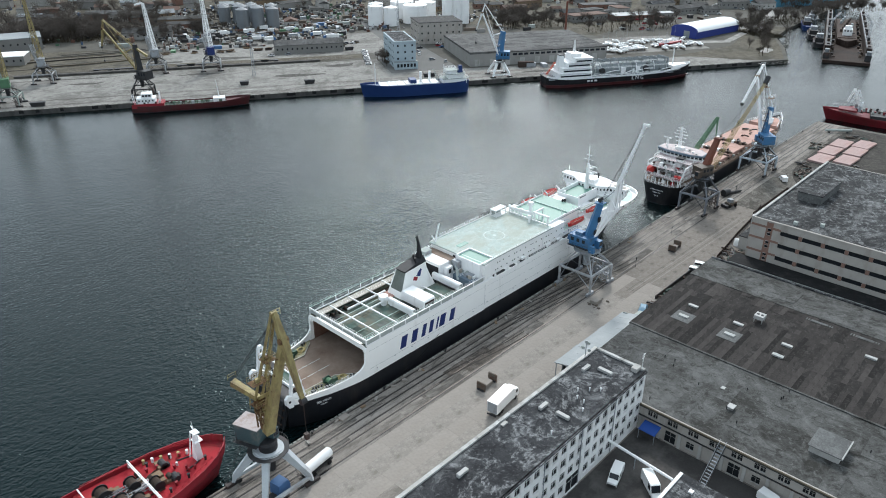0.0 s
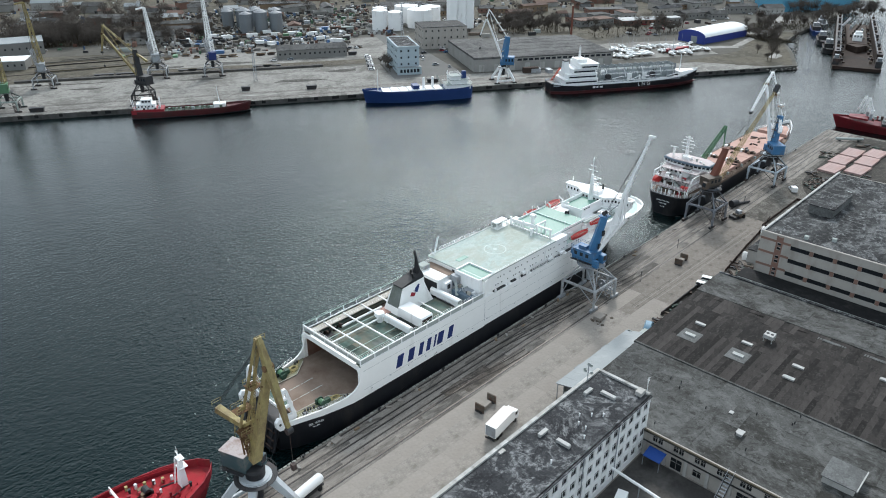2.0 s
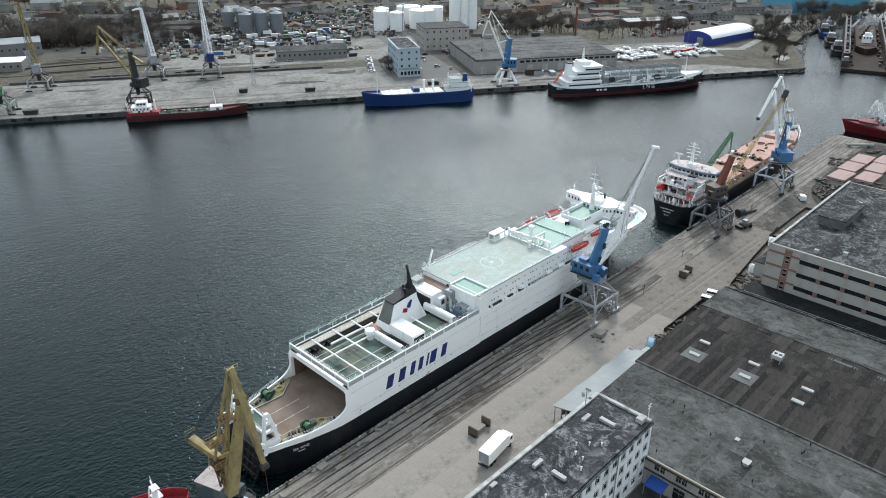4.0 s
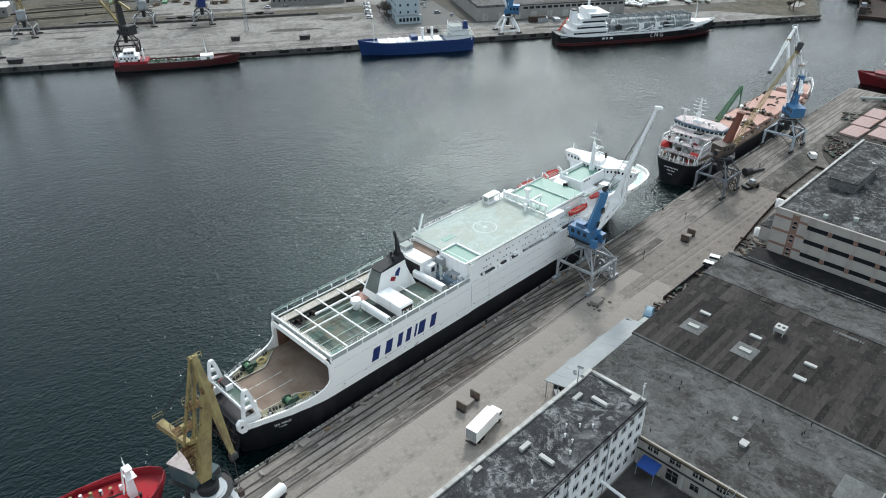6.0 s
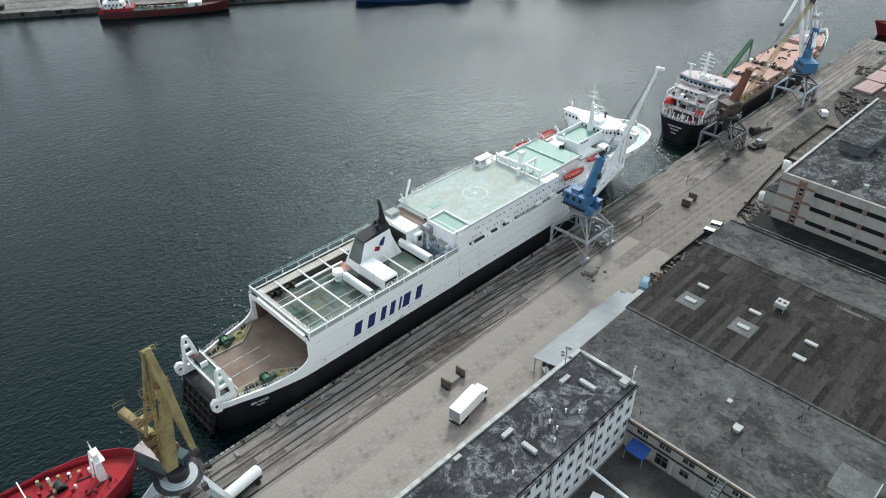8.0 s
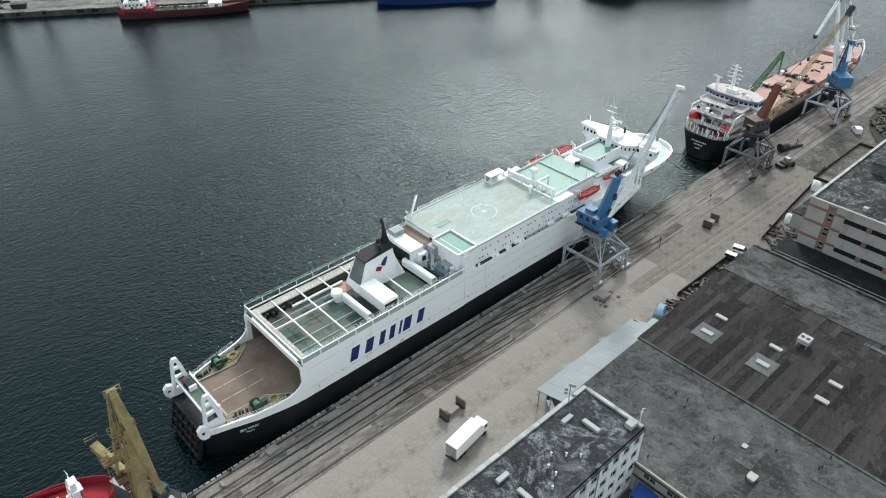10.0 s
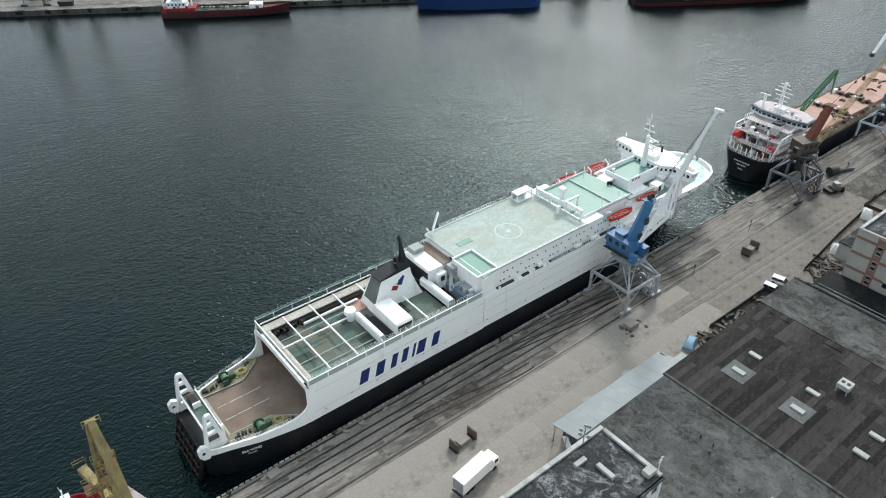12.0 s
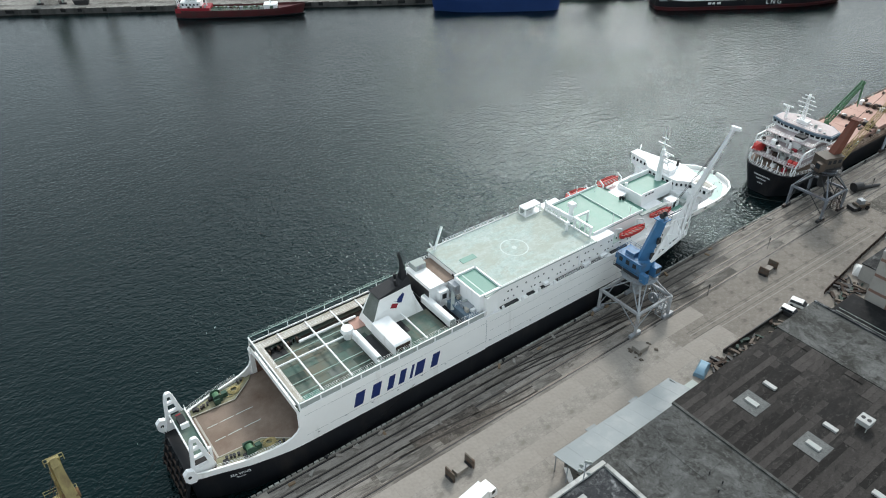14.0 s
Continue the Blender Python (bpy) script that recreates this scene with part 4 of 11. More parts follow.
    for y in (-5.4, -3.9):
        Shape().beam((87.3, y, 19.2), (87.3, y, 20.9), 0.22).part("gantry_post", white_paint, F)
    Shape().beam((87.3, -7.3, 21.0), (87.3, -2.0, 21.0), 0.5, 0.4).part("gantry_beam", white_paint, F, "white gantry beam")
    Shape().beam((87.3, -2.0, 20.4), (87.3, 6.8, 20.0), 0.5, 0.9).part("gantry_beam", white_paint, F)
    for k in range(8):
        B(87.0, 2.4 + 0.52 * k, 18.7, 87.1, 2.62 + 0.52 * k, 20.3).part("gantry_rib", white_paint, F)
    B(86.9, -6.8, 18.62, 87.25, 6.4, 18.9).part("deck_sill", white_paint, F)
    # flat strip with the shade along the gantry painted in
    B(87.4, -6.6, 18.62, 88.6, 6.2, 18.66).part("deck_well", deck_shade, F, "dark green strip along the gantry, shade painted into its colour")
    Shape().beam((87.4, -2.2, 20.9), (91.6, -2.2, 20.9), 0.4, 0.5).part("gantry_arm", white_paint, F)
    Shape().beam((91.4, -2.2, 18.6), (91.4, -2.2, 20.9), 0.3).part("gantry_post", white_paint, F)
    Shape().tube((88.2, -0.2, 18.6), (88.2, -0.2, 22.6), 0.62, 0.5, n=14).part("deck_crane_post", white_paint, F, "white deck crane post")
    Shape().box(87.6, -0.9, 22.4, 88.9, 0.5, 23.3).part("post_head", white_paint, F)
    Shape().tube((85.2, -2.2, 18.6), (85.2, -2.2, 20.0), 0.3, n=10).box(84.8, -2.6, 20.0, 85.6, -1.8, 20.7).part("searchlight", white_paint, F)
    B(81.4, 6.6, 18.62, 86.2, 8.8, 18.75).part("wing_floor", white_paint, F)
    B(81.4, 6.9, 20.3, 86.0, 8.9, 20.6).part("wing_roof", white_paint, F, "white open-sided shelter")
    for x, y in ((81.5, 7.0), (86.0, 7.0), (81.5, 8.8), (86.0, 8.8), (83.7, 7.0)):
        Shape().beam((x, y, 18.7), (x, y, 20.3), 0.22).part("shelter_post", white_paint, F)
    B(81.6, 8.4, 18.75, 85.8, 8.6, 20.2).part("shelter_wall", panel_grey, F)
    Shape().rail([(77, 9.5, 18.6), (87, 9.5, 18.6)], 1.0, 3, 0.03, 1.6).part("rail", white_paint, F)
    # middle and forward green decks
    B(87.2, -6.9, 18.35, 98.0, 6.8, 18.6).part("middle_deck", deck_green, F, "green middle deck")
    B(98.2, -6.9, 18.35, 104.0, 6.8, 18.75).part("forward_deck", deck_green, F, "green forward deck")
    B(98.0, -6.9, 18.35, 98.2, 6.8, 18.95).part("deck_coaming", deck_mint, F)
    B(87.2, -9.0, 18.35, 92.6, -6.9, 18.55).part("deck_margin", white_paint, F)
    B(87.2, 6.8, 18.35, 92.6, 9.0, 18.55).part("deck_margin", white_paint, F)
    for y in (-6.95, 6.75):
        B(88.4, y, 18.6, 104, y + 0.12, 19.2).part("deck_bulwark", white_paint, F)
    for x, y in ((94.5, -6.6), (100, -6.6), (96.5, 6.2), (102, 5.6)):
        Shape().tube((x, y, 18.6), (x, y, 21.4), 0.07, n=6).part("light_post", white_paint, F)
    # bow plating: a blunt flared bow
    stations = [(103.5, 9.9, 9.98, 0, 1.7), (111, 8.6, 10.0, 0.4, 1.5), (118, 6.6, 9.95, 1.8, 1.0), (124, 4.4, 9.5, 3.8, 0.5), (128, 2.6, 8.6, 5.6, 0.2), (130.4, 1.4, 7.2, 7.0, 0.1), (131.8, 0.8, 5.2, 7.9, 0), (132.6, 0.4, 2.8, 8.3, 0), (132.9, 0.15, 0.6, 8.4, 0)]
    Shape().loft(hull_rings(stations, 6.0, 12.2)).part("bow_plating", hull_white, F, "white flared bow plating", smooth=True)
    for sgn in (-1, 1):
        rings = []
        for x, lo, w, rake, up in stations[1:]:
            rings.append([(x + rake - 0.05, sgn * max(w - 0.3, 0.02), 12.1 + up), (x + rake, sgn * w, 12.1 + up), (x + rake + 0.2, sgn * (w + 0.12), 13.3 + up), (x + rake - 0.1, sgn * max(w - 0.16, 0.02), 13.3 + up)])
        Shape().loft(rings).part("bow_bulwark", hull_white, F, "rounded white bow bulwark", smooth=True)
        for k in range(9):      # freeing ports in the bulwark: black bars paint their shade
            f = k / 9 * (len(stations) - 3) + 1.2
            i, q = int(f), f - int(f)
            p0, p1 = [Vector((t[0] + t[3] + 0.05, sgn * (t[2] + 0.06), 12.7 + t[4])) for t in (stations[i], stations[i + 1])]
            p, d = p0.lerp(p1, q), (p1 - p0).normalized()
            Shape().beam(p - d * 0.45, p + d * 0.45, 0.16, 0.34).part("freeing_port", black_paint_and_shade, F)
    Shape().prism([(112, -9.6), (121.5, -9.4), (129, -8.8), (133.5, -7.6), (137.4, -5.4), (139.8, -2.6), (140.6, 0), (139.8, 2.6), (137.4, 5.4), (133.5, 7.6), (129, 8.8), (121.5, 9.4), (112, 9.6)], 12.4, 12.6).part("forecastle_deck", deck_mint, F, "pale green forecastle deck")
    for sgn in (-1, 1):
        Shape().tube((131.5, sgn * 0.9, 13.4), (131.5, sgn * 2.6, 13.4), 0.6, n=12).part("windlass_drum", grey_steel, F)
        B(132, sgn * 1.2 - 0.4, 12.6, 133.4, sgn * 1.2 + 0.4, 13.7).part("windlass_motor", grey_steel, F)
        for x in (134.4, 135.2):
            Shape().tube((x, sgn * 3.8, 12.6), (x, sgn * 3.8, 13.3), 0.25, n=10).part("bollard", dark_steel, F)
    Shape().prism([(126, -3), (130.5, -2), (130.5, 2), (126, 3)], 12.6, 16.4).part("forecastle_house", white_paint, F)
    Shape().rail([(126, -5, 16.8), (131, -3.5, 13.2), (135.5, -4.0, 13.2)], 0.9, 2, 0.03).part("rail", white_paint, F)
    # houses up to the bridge
    Shape().box(104, -6.6, 13.8, 113, 6.6, 16.9).part("forward_house", white_paint, F)
    B(104.0, -6.6, 16.9, 107.4, 6.6, 17.0).part("walk_deck", deck_green, F)
    B(104.2, 0.6, 17.0, 107.0, 3.2, 18.6).part("companion_house", white_paint, F, "small white companion house")
    B(104.0, 0.4, 18.6, 107.2, 3.4, 18.72).part("companion_roof", white_paint, F)
    for x in (104.6, 105.6):
        B(x, 0.55, 17.6, x + 0.6, 0.6, 18.3).part("window", glass_dark, F)
    for x, y in ((103.7, -0.6), (104.2, -1.1)):
        Shape().tube((x, y, 17.0), (x, y, 19.6), 0.28, n=10).part("vent_pipe", black_paint_and_shade, F)
    B(107.4, -3.6, 16.9, 118.4, 3.6, 18.9).part("bridge_base", white_paint, F, "white house below the bridge")
    B(107.8, -3.3, 18.9, 118.0, 3.3, 19.02).part("bridge_deck", deck_green, F, "green deck behind the bridge")
    for y0, y1 in ((-3.6, -3.4), (3.4, 3.6)):
        B(107.6, y0, 18.9, 118.0, y1, 20.1).part("deck_bulwark", white_paint, F)
    B(107.4, -3.6, 18.9, 107.6, 3.6, 19.7).part("deck_bulwark", white_paint, F)
    # dark plates paint the shade of the bulwark openings
    for k in range(3):
        B(108.6 + 1.1 * k, -3.64, 19.2, 109.2 + 1.1 * k, -3.58, 19.6).part("bulwark_opening", glass_dark, F)
    Shape().tube((109, 2.4, 19.0), (109, 2.4, 19.9), 0.35, n=12).part("compass_stand", white_paint, F)
    Shape().beam((102.6, -7.5, 18.5), (111.2, -7.7, 18.5), 0.9, 0.3).part("boat_canopy", panel_grey, F, "pale grey strip over the boat stations")
    Shape().prism([(110.5, -9.4), (121.5, -9.4), (121.5, -3.6), (110.5, -3.6)], 12.6, 15.8).part("side_house", white_paint, F)
    Shape().prism([(113.5, -8.6), (121.2, -8.8), (121.2, -3.8), (113.5, -3.8)], 15.8, 15.9).part("side_house_roof", deck_green, F)
    Shape().prism([(111, 3.6), (121.5, 3.6), (121.5, 8.6), (111, 8.0)], 12.6, 16.2).part("side_house", white_paint, F)
    B(113.8, -7.4, 15.9, 116.4, -5.0, 17.6).part("stair_house", white_paint, F)
    # doorway not cut: a dark plate gives its shade
    B(114.4, -7.44, 16.0, 115.2, -7.38, 17.3).part("door_opening", glass_dark, F)
    B(116.8, -8.2, 15.9, 118.4, -6.4, 16.8).part("deck_locker", panel_grey, F)
    Shape().rail([(111, -9.3, 15.8), (121, -9.3, 15.8)], 1.0, 3, 0.03).part("rail", white_paint, F)
    back = [(121.0, -11.4), (120.6, -6.4), (118.4, -4.0), (118.1, 0), (118.4, 4.0), (120.6, 6.4), (121.0, 11.4)]
    front = [(123.4, 11.4), (124.4, 6.0), (125.8, 1.6), (125.8, -1.6), (124.4, -6.0), (123.4, -11.4)]
    shrink = lambda pts, k: [(122.0 + (x - 122.0) * k, y * k) for x, y in pts]  # noqa: E731
    Shape().prism(shrink(back + front, 0.97), 17.6, 18.7).part("bridge", white_paint, F, "white swept bridge with wings across the ship")
    Shape().prism(shrink(back + front, 0.94), 18.7, 19.5).part("bridge_glazing", glass_dark, F, "dark band of bridge windows")
    ring = shrink(back + front, 0.97)
    for i, (p, q) in enumerate(zip(ring, ring[1:] + ring[:1])):     # pillars between the windows
        n = max(1, round(((q[0] - p[0]) ** 2 + (q[1] - p[1]) ** 2) ** 0.5 / 1.15))
        for k in range(n):
            x, y = p[0] + (q[0] - p[0]) * k / n, p[1] + (q[1] - p[1]) * k / n
            B(x - 0.22, y - 0.22, 18.7, x + 0.22, y + 0.22, 19.5).part("window_pillar", white_paint, F)
    Shape().prism(shrink(back + front, 0.99), 19.5, 20.1).part("bridge_fascia", white_paint, F)
    Shape().prism(shrink(back + front, 1.03), 20.1, 20.35).part("bridge_roof", white_paint, F, "white bridge roof")
    Shape().prism([(121.6, -11.0), (123.0, -11.0), (123.6, -7.0), (121.4, -7.0)], 20.35, 20.42).part("wing_top", deck_pale, F, "tan wing top")
    for sgn in (-1, 1):
        Shape().prism([(119.4, sgn * 3.6), (125.4, sgn * 3.0), (124.0, sgn * 9.4), (120.4, sgn * 9.2)], 15.5, 17.6).part("wing_support", white_paint, F)
        Shape().beam((121.8, sgn * 8.6, 14.6), (122.0, sgn * 11.0, 17.7), 0.5).part("wing_strut", white_paint, F)
    Shape().prism([(117.8, -6), (126.2, -4.6), (127.4, 0), (126.2, 4.6), (117.8, 6)], 12.6, 17.6).part("bridge_front", white_paint, F)
    B(119.0, -1.6, 20.35, 121.6, 1.6, 21.4).part("mast_house", white_paint, F)
    Shape().tube((117.4, 0.0, 19.0), (117.4, 0.0, 27.0), 0.85, 0.4, n=12).part("radar_mast", white_paint, F, "white radar mast")
    Shape().tube((117.4, 0.0, 27.0), (117.2, 0.0, 32.6), 0.14, 0.05, n=6).part("mast_pole", white_paint, F)
    for z, w in ((28.4, 1.6), (29.8, 0.9)):
        Shape().beam((117.3, -w, z), (117.3, w, z), 0.1).part("mast_yard", white_paint, F)
    for z, y in ((24.0, -1.9), (25.6, -1.5)):
        B(117.0, y, z, 118.2, -0.2, z + 0.18).part("radar_platform", white_paint, F)
        Shape().beam((117.6, y - 1.3, z + 0.7), (117.8, y + 1.5, z + 0.7), 0.22, 0.3).part("radar_bar", white_paint, F)
        Shape().tube((117.7, y + 0.2, z + 0.1), (117.7, y + 0.2, z + 0.6), 0.25, n=8).part("radar_motor", white_paint, F)
    for y in (-0.9, 0.9):
        Shape().beam((119.6, y * 1.6, 20.4), (117.6, y * 0.3, 25.6), 0.18).part("mast_stay", white_paint, F)
    Shape().tube((124.4, 0.2, 20.3), (124.4, 0.2, 22.0), 0.3, n=10).part("signal_post", black_paint_and_shade, F)
    Shape().tube((121.8, 9.6, 20.3), (121.8, 9.6, 22.8), 0.06, n=6).part("whip_aerial", white_paint, F)
    Shape().rail([(118.5, -3.9, 20.35), (120.7, -6.3, 20.35), (121.1, -11.2, 20.35)], 0.9, 2, 0.025, 1.2).part("roof_rail", white_paint, F)
    # vent opening, its shade painted as black quads, and portholes on the flared bow
    def skin(x, z):
        """Half breadth of the bow plating at x and z."""
        q = (z - 6.0) / 7.0
        pts = [(t[0] + t[3] * q, t[1] + (t[2] - t[1]) * q) for t in stations]
        for (xa, ya), (xb, yb) in zip(pts, pts[1:]):
            if xa <= x <= xb:
                return ya + (yb - ya) * (x - xa) / (xb - xa)
        return 0.5
    for x in (117.6, 119.2):
        for z in (11.6, 12.4):
            y = -skin(x, z) - 0.02
            Shape().add([(x, -skin(x, z) - 0.03, z), (x + 1.2, -skin(x + 1.2, z) - 0.03, z), (x + 1.3, -skin(x + 1.3, z + 0.6) - 0.03, z + 0.6), (x + 0.1, -skin(x + 0.1, z + 0.6) - 0.03, z + 0.6)], [(0, 1, 2, 3)]).part("vent_grille", black_paint_and_shade, F)
    for row, z in enumerate((8.6, 9.7, 10.8, 11.9)):
        for i in range(10):
            x = 105.5 + 2.6 * i + 0.9 * (row % 2)
            if (i * 7 + row * 5) % 4 and not (row > 1 and 116 < x < 121.5) and x < 127 + row:
                o = new("porthole", hm); o.parent = F
                o.location = (x, -skin(x, z), z)
                o.rotation_euler = (radians(-20), 0, math.atan2(skin(x, z) - skin(x + 0.5, z), 0.5))
    return F


FERRY = ferry()


boat_red = surface("boat_red", (0.50, 0.045, 0.04), 0.45, tone=0.12)


def lifeboat(at, parent):
    """An open orange boat hanging in its davits."""
    L = thing("lifeboat", "open red lifeboat with white ribs, hanging in davits", "lifeboat", at, "ferry lifeboats")
    rings = []
    for x, w, k in ((-4.3, 0.1, 0.5), (-3.4, 0.8, 0.15), (-1.5, 1.25, 0), (1.5, 1.25, 0), (3.4, 0.8, 0.15), (4.3, 0.1, 0.5)):
        rings.append([(x, -w, 1.2), (x, -w * 0.75, 0.35 + k * 0.6), (x, 0, k), (x, w * 0.75, 0.35 + k * 0.6), (x, w, 1.2)])
    Shape().loft(rings, cap=False, closed=False).part("boat_hull", boat_red, L, smooth=True)
    for x in (-2.8, -1.7, -0.6, 0.5, 1.6, 2.7):
        Shape().beam((x, -1.15, 1.05), (x, 1.15, 1.05), 0.3, 0.12).part("thwart", boat_red, L)
    Shape().prism([(-3.3, -0.75), (3.3, -0.75), (3.9, 0), (3.3, 0.75), (-3.3, 0.75), (-3.9, 0)], 0.62, 0.68).part("bottom_board", deck_pale, L, "pale bottom boards")
    Shape().beam((-4.2, 0, 1.3), (4.2, 0, 1.3), 0.25, 0.18).part("ridge", boat_red, L)
    for x in (-3.6, 3.6):
        Shape().beam((x, 1.7, -1.2), (x, 1.5, 2.2), 0.3, 0.4).beam((x, 1.6, 2.2), (x, -0.2, 2.7), 0.3, 0.3).beam((x, -0.2, 2.7), (x, -0.1, 1.2), 0.08).part("davit_arm", white_paint, L)
    return L


for x, y, z, turn, tip, sc in ((98.6, 2.3, 15.9, 0, -14, 0.95), (109.8, 3.9, 15.9, -4, -10, 0.8), (98.4, 20.0, 17.3, 180, -16, 0.78), (108.2, 19.2, 17.4, 180, -14, 0.86)):
    lifeboat(pose(x, y, z, tip, 0, turn) @ Matrix.Scale(sc, 4), None)

# ship's lettering: plain slanted bars in dark blue for the company mark, the ship's name in white
company = thing("company_mark", "row of plain slanted dark blue bars on the white ship side", "marking", pose(0, 1.57, 0))
x = 27.2
for w in (3.0, 2.9, 2.1, 2.1, 0.95, 3.1, 2.6):
    b = Shape().add([(x, 0, 8.5), (x + w * 0.62, 0, 8.5), (x + w * 0.62 + 0.75, 0, 11.6), (x + 0.75, 0, 11.6)], [(0, 1, 2, 3)])
    b.add([(px, 0.05, pz) for px, _, pz in b.v[:4]], [(3, 2, 1, 0)])
    b.f += [(0, 4, 5, 1), (1, 5, 6, 2), (2, 6, 7, 3), (3, 7, 4, 0)]
    b.part("slanted_bar", letter_blue, company)
    x += w * 1.16


# ---- near bank: buildings ----
def pierced_wall(name, p, q, z0, z1, holes, material, parent, thick=0.35, label="", out=1, pane=pane_dark, sill=None):
    """A wall from p to q (plan) with real openings: holes as (along, width, low, high). The panes stand back in their reveals."""
    p, q = Vector((*p, 0)), Vector((*q, 0))
    d = (q - p).normalized()
    n = Vector((d.y, -d.x, 0)) * out
    L = (q - p).length
    xs = sorted({0.0, L, *(a for a, w, l, h in holes), *(a + w for a, w, l, h in holes)})
    zs = sorted({z0, z1, *(l for a, w, l, h in holes), *(h for a, w, l, h in holes)})
    s = Shape()
    at = lambda x, z, b: p + d * x + Vector((0, 0, z)) - n * b  # noqa: E731
    # one connected body: cells left open where the openings are
    nx, nz = len(xs) - 1, len(zs) - 1
    solid = lambda i, j: 0 <= i < nx and 0 <= j < nz and not any(a < (xs[i] + xs[i + 1]) / 2 < a + w and l < (zs[j] + zs[j + 1]) / 2 < h for a, w, l, h in holes)  # noqa: E731
    vid = lambda i, j, b: (i * (nz + 1) + j) * 2 + b  # noqa: E731
    faces = []
    for i in range(nx):
        for j in range(nz):
            if solid(i, j):
                for b in (0, 1):
                    faces.append((vid(i, j, b), vid(i + 1, j, b), vid(i + 1, j + 1, b), vid(i, j + 1, b)))
                for di, dj, e, g in ((-1, 0, (i, j), (i, j + 1)), (1, 0, (i + 1, j), (i + 1, j + 1)), (0, -1, (i, j), (i + 1, j)), (0, 1, (i, j + 1), (i + 1, j + 1))):
                    if not solid(i + di, j + dj):
                        faces.append((vid(*e, 0), vid(*g, 0), vid(*g, 1), vid(*e, 1)))
    s.add([at(x, z, b * thick) for x in xs for z in zs for b in (0, 1)], faces)
    wall = s.part(name, material, parent, label)
    for a, w, l, h in holes:
        g = Shape().loft([[at(a, l, thick * 0.6), at(a + w, l, thick * 0.6), at(a + w, l, thick * 0.75), at(a, l, thick * 0.75)], [at(a, h, thick * 0.6), at(a + w, h, thick * 0.6), at(a + w, h, thick * 0.75), at(a, h, thick * 0.75)]])
        win = g.part("window", pane, parent)
        if sill:
            fr = Shape().beam(at(a + w / 2, l, thick * 0.55), at(a + w / 2, h, thick * 0.55), 0.05, 0.05)
            fr.beam(at(a, l + (h - l) * 0.62, thick * 0.55), at(a + w, l + (h - l) * 0.62, thick * 0.55), 0.05, 0.05)
            fr.beam(at(a - 0.05, l, 0), at(a + w + 0.05, l, 0), 0.25, 0.08)
            fr.part("window_frame", sill, win)
    return wall


coping_pale = surface("coping_pale", (0.47, 0.465, 0.45), 0.85, tone=0.2, scale=0.7, dirt=(0.2, 0.195, 0.18), amount=0.6, dirt_scale=0.5)
skylight_pale = surface("skylight_pale", (0.38, 0.38, 0.37), 0.6, tone=0.12, dirt=(0.3, 0.29, 0.27), amount=0.5, dirt_scale=0.8)
felt_pale = felt("felt_pale", (0.13, 0.132, 0.13), (0.085, 0.086, 0.084), (0.19, 0.192, 0.19), 0.0, cover=0.5, scale=1.5)


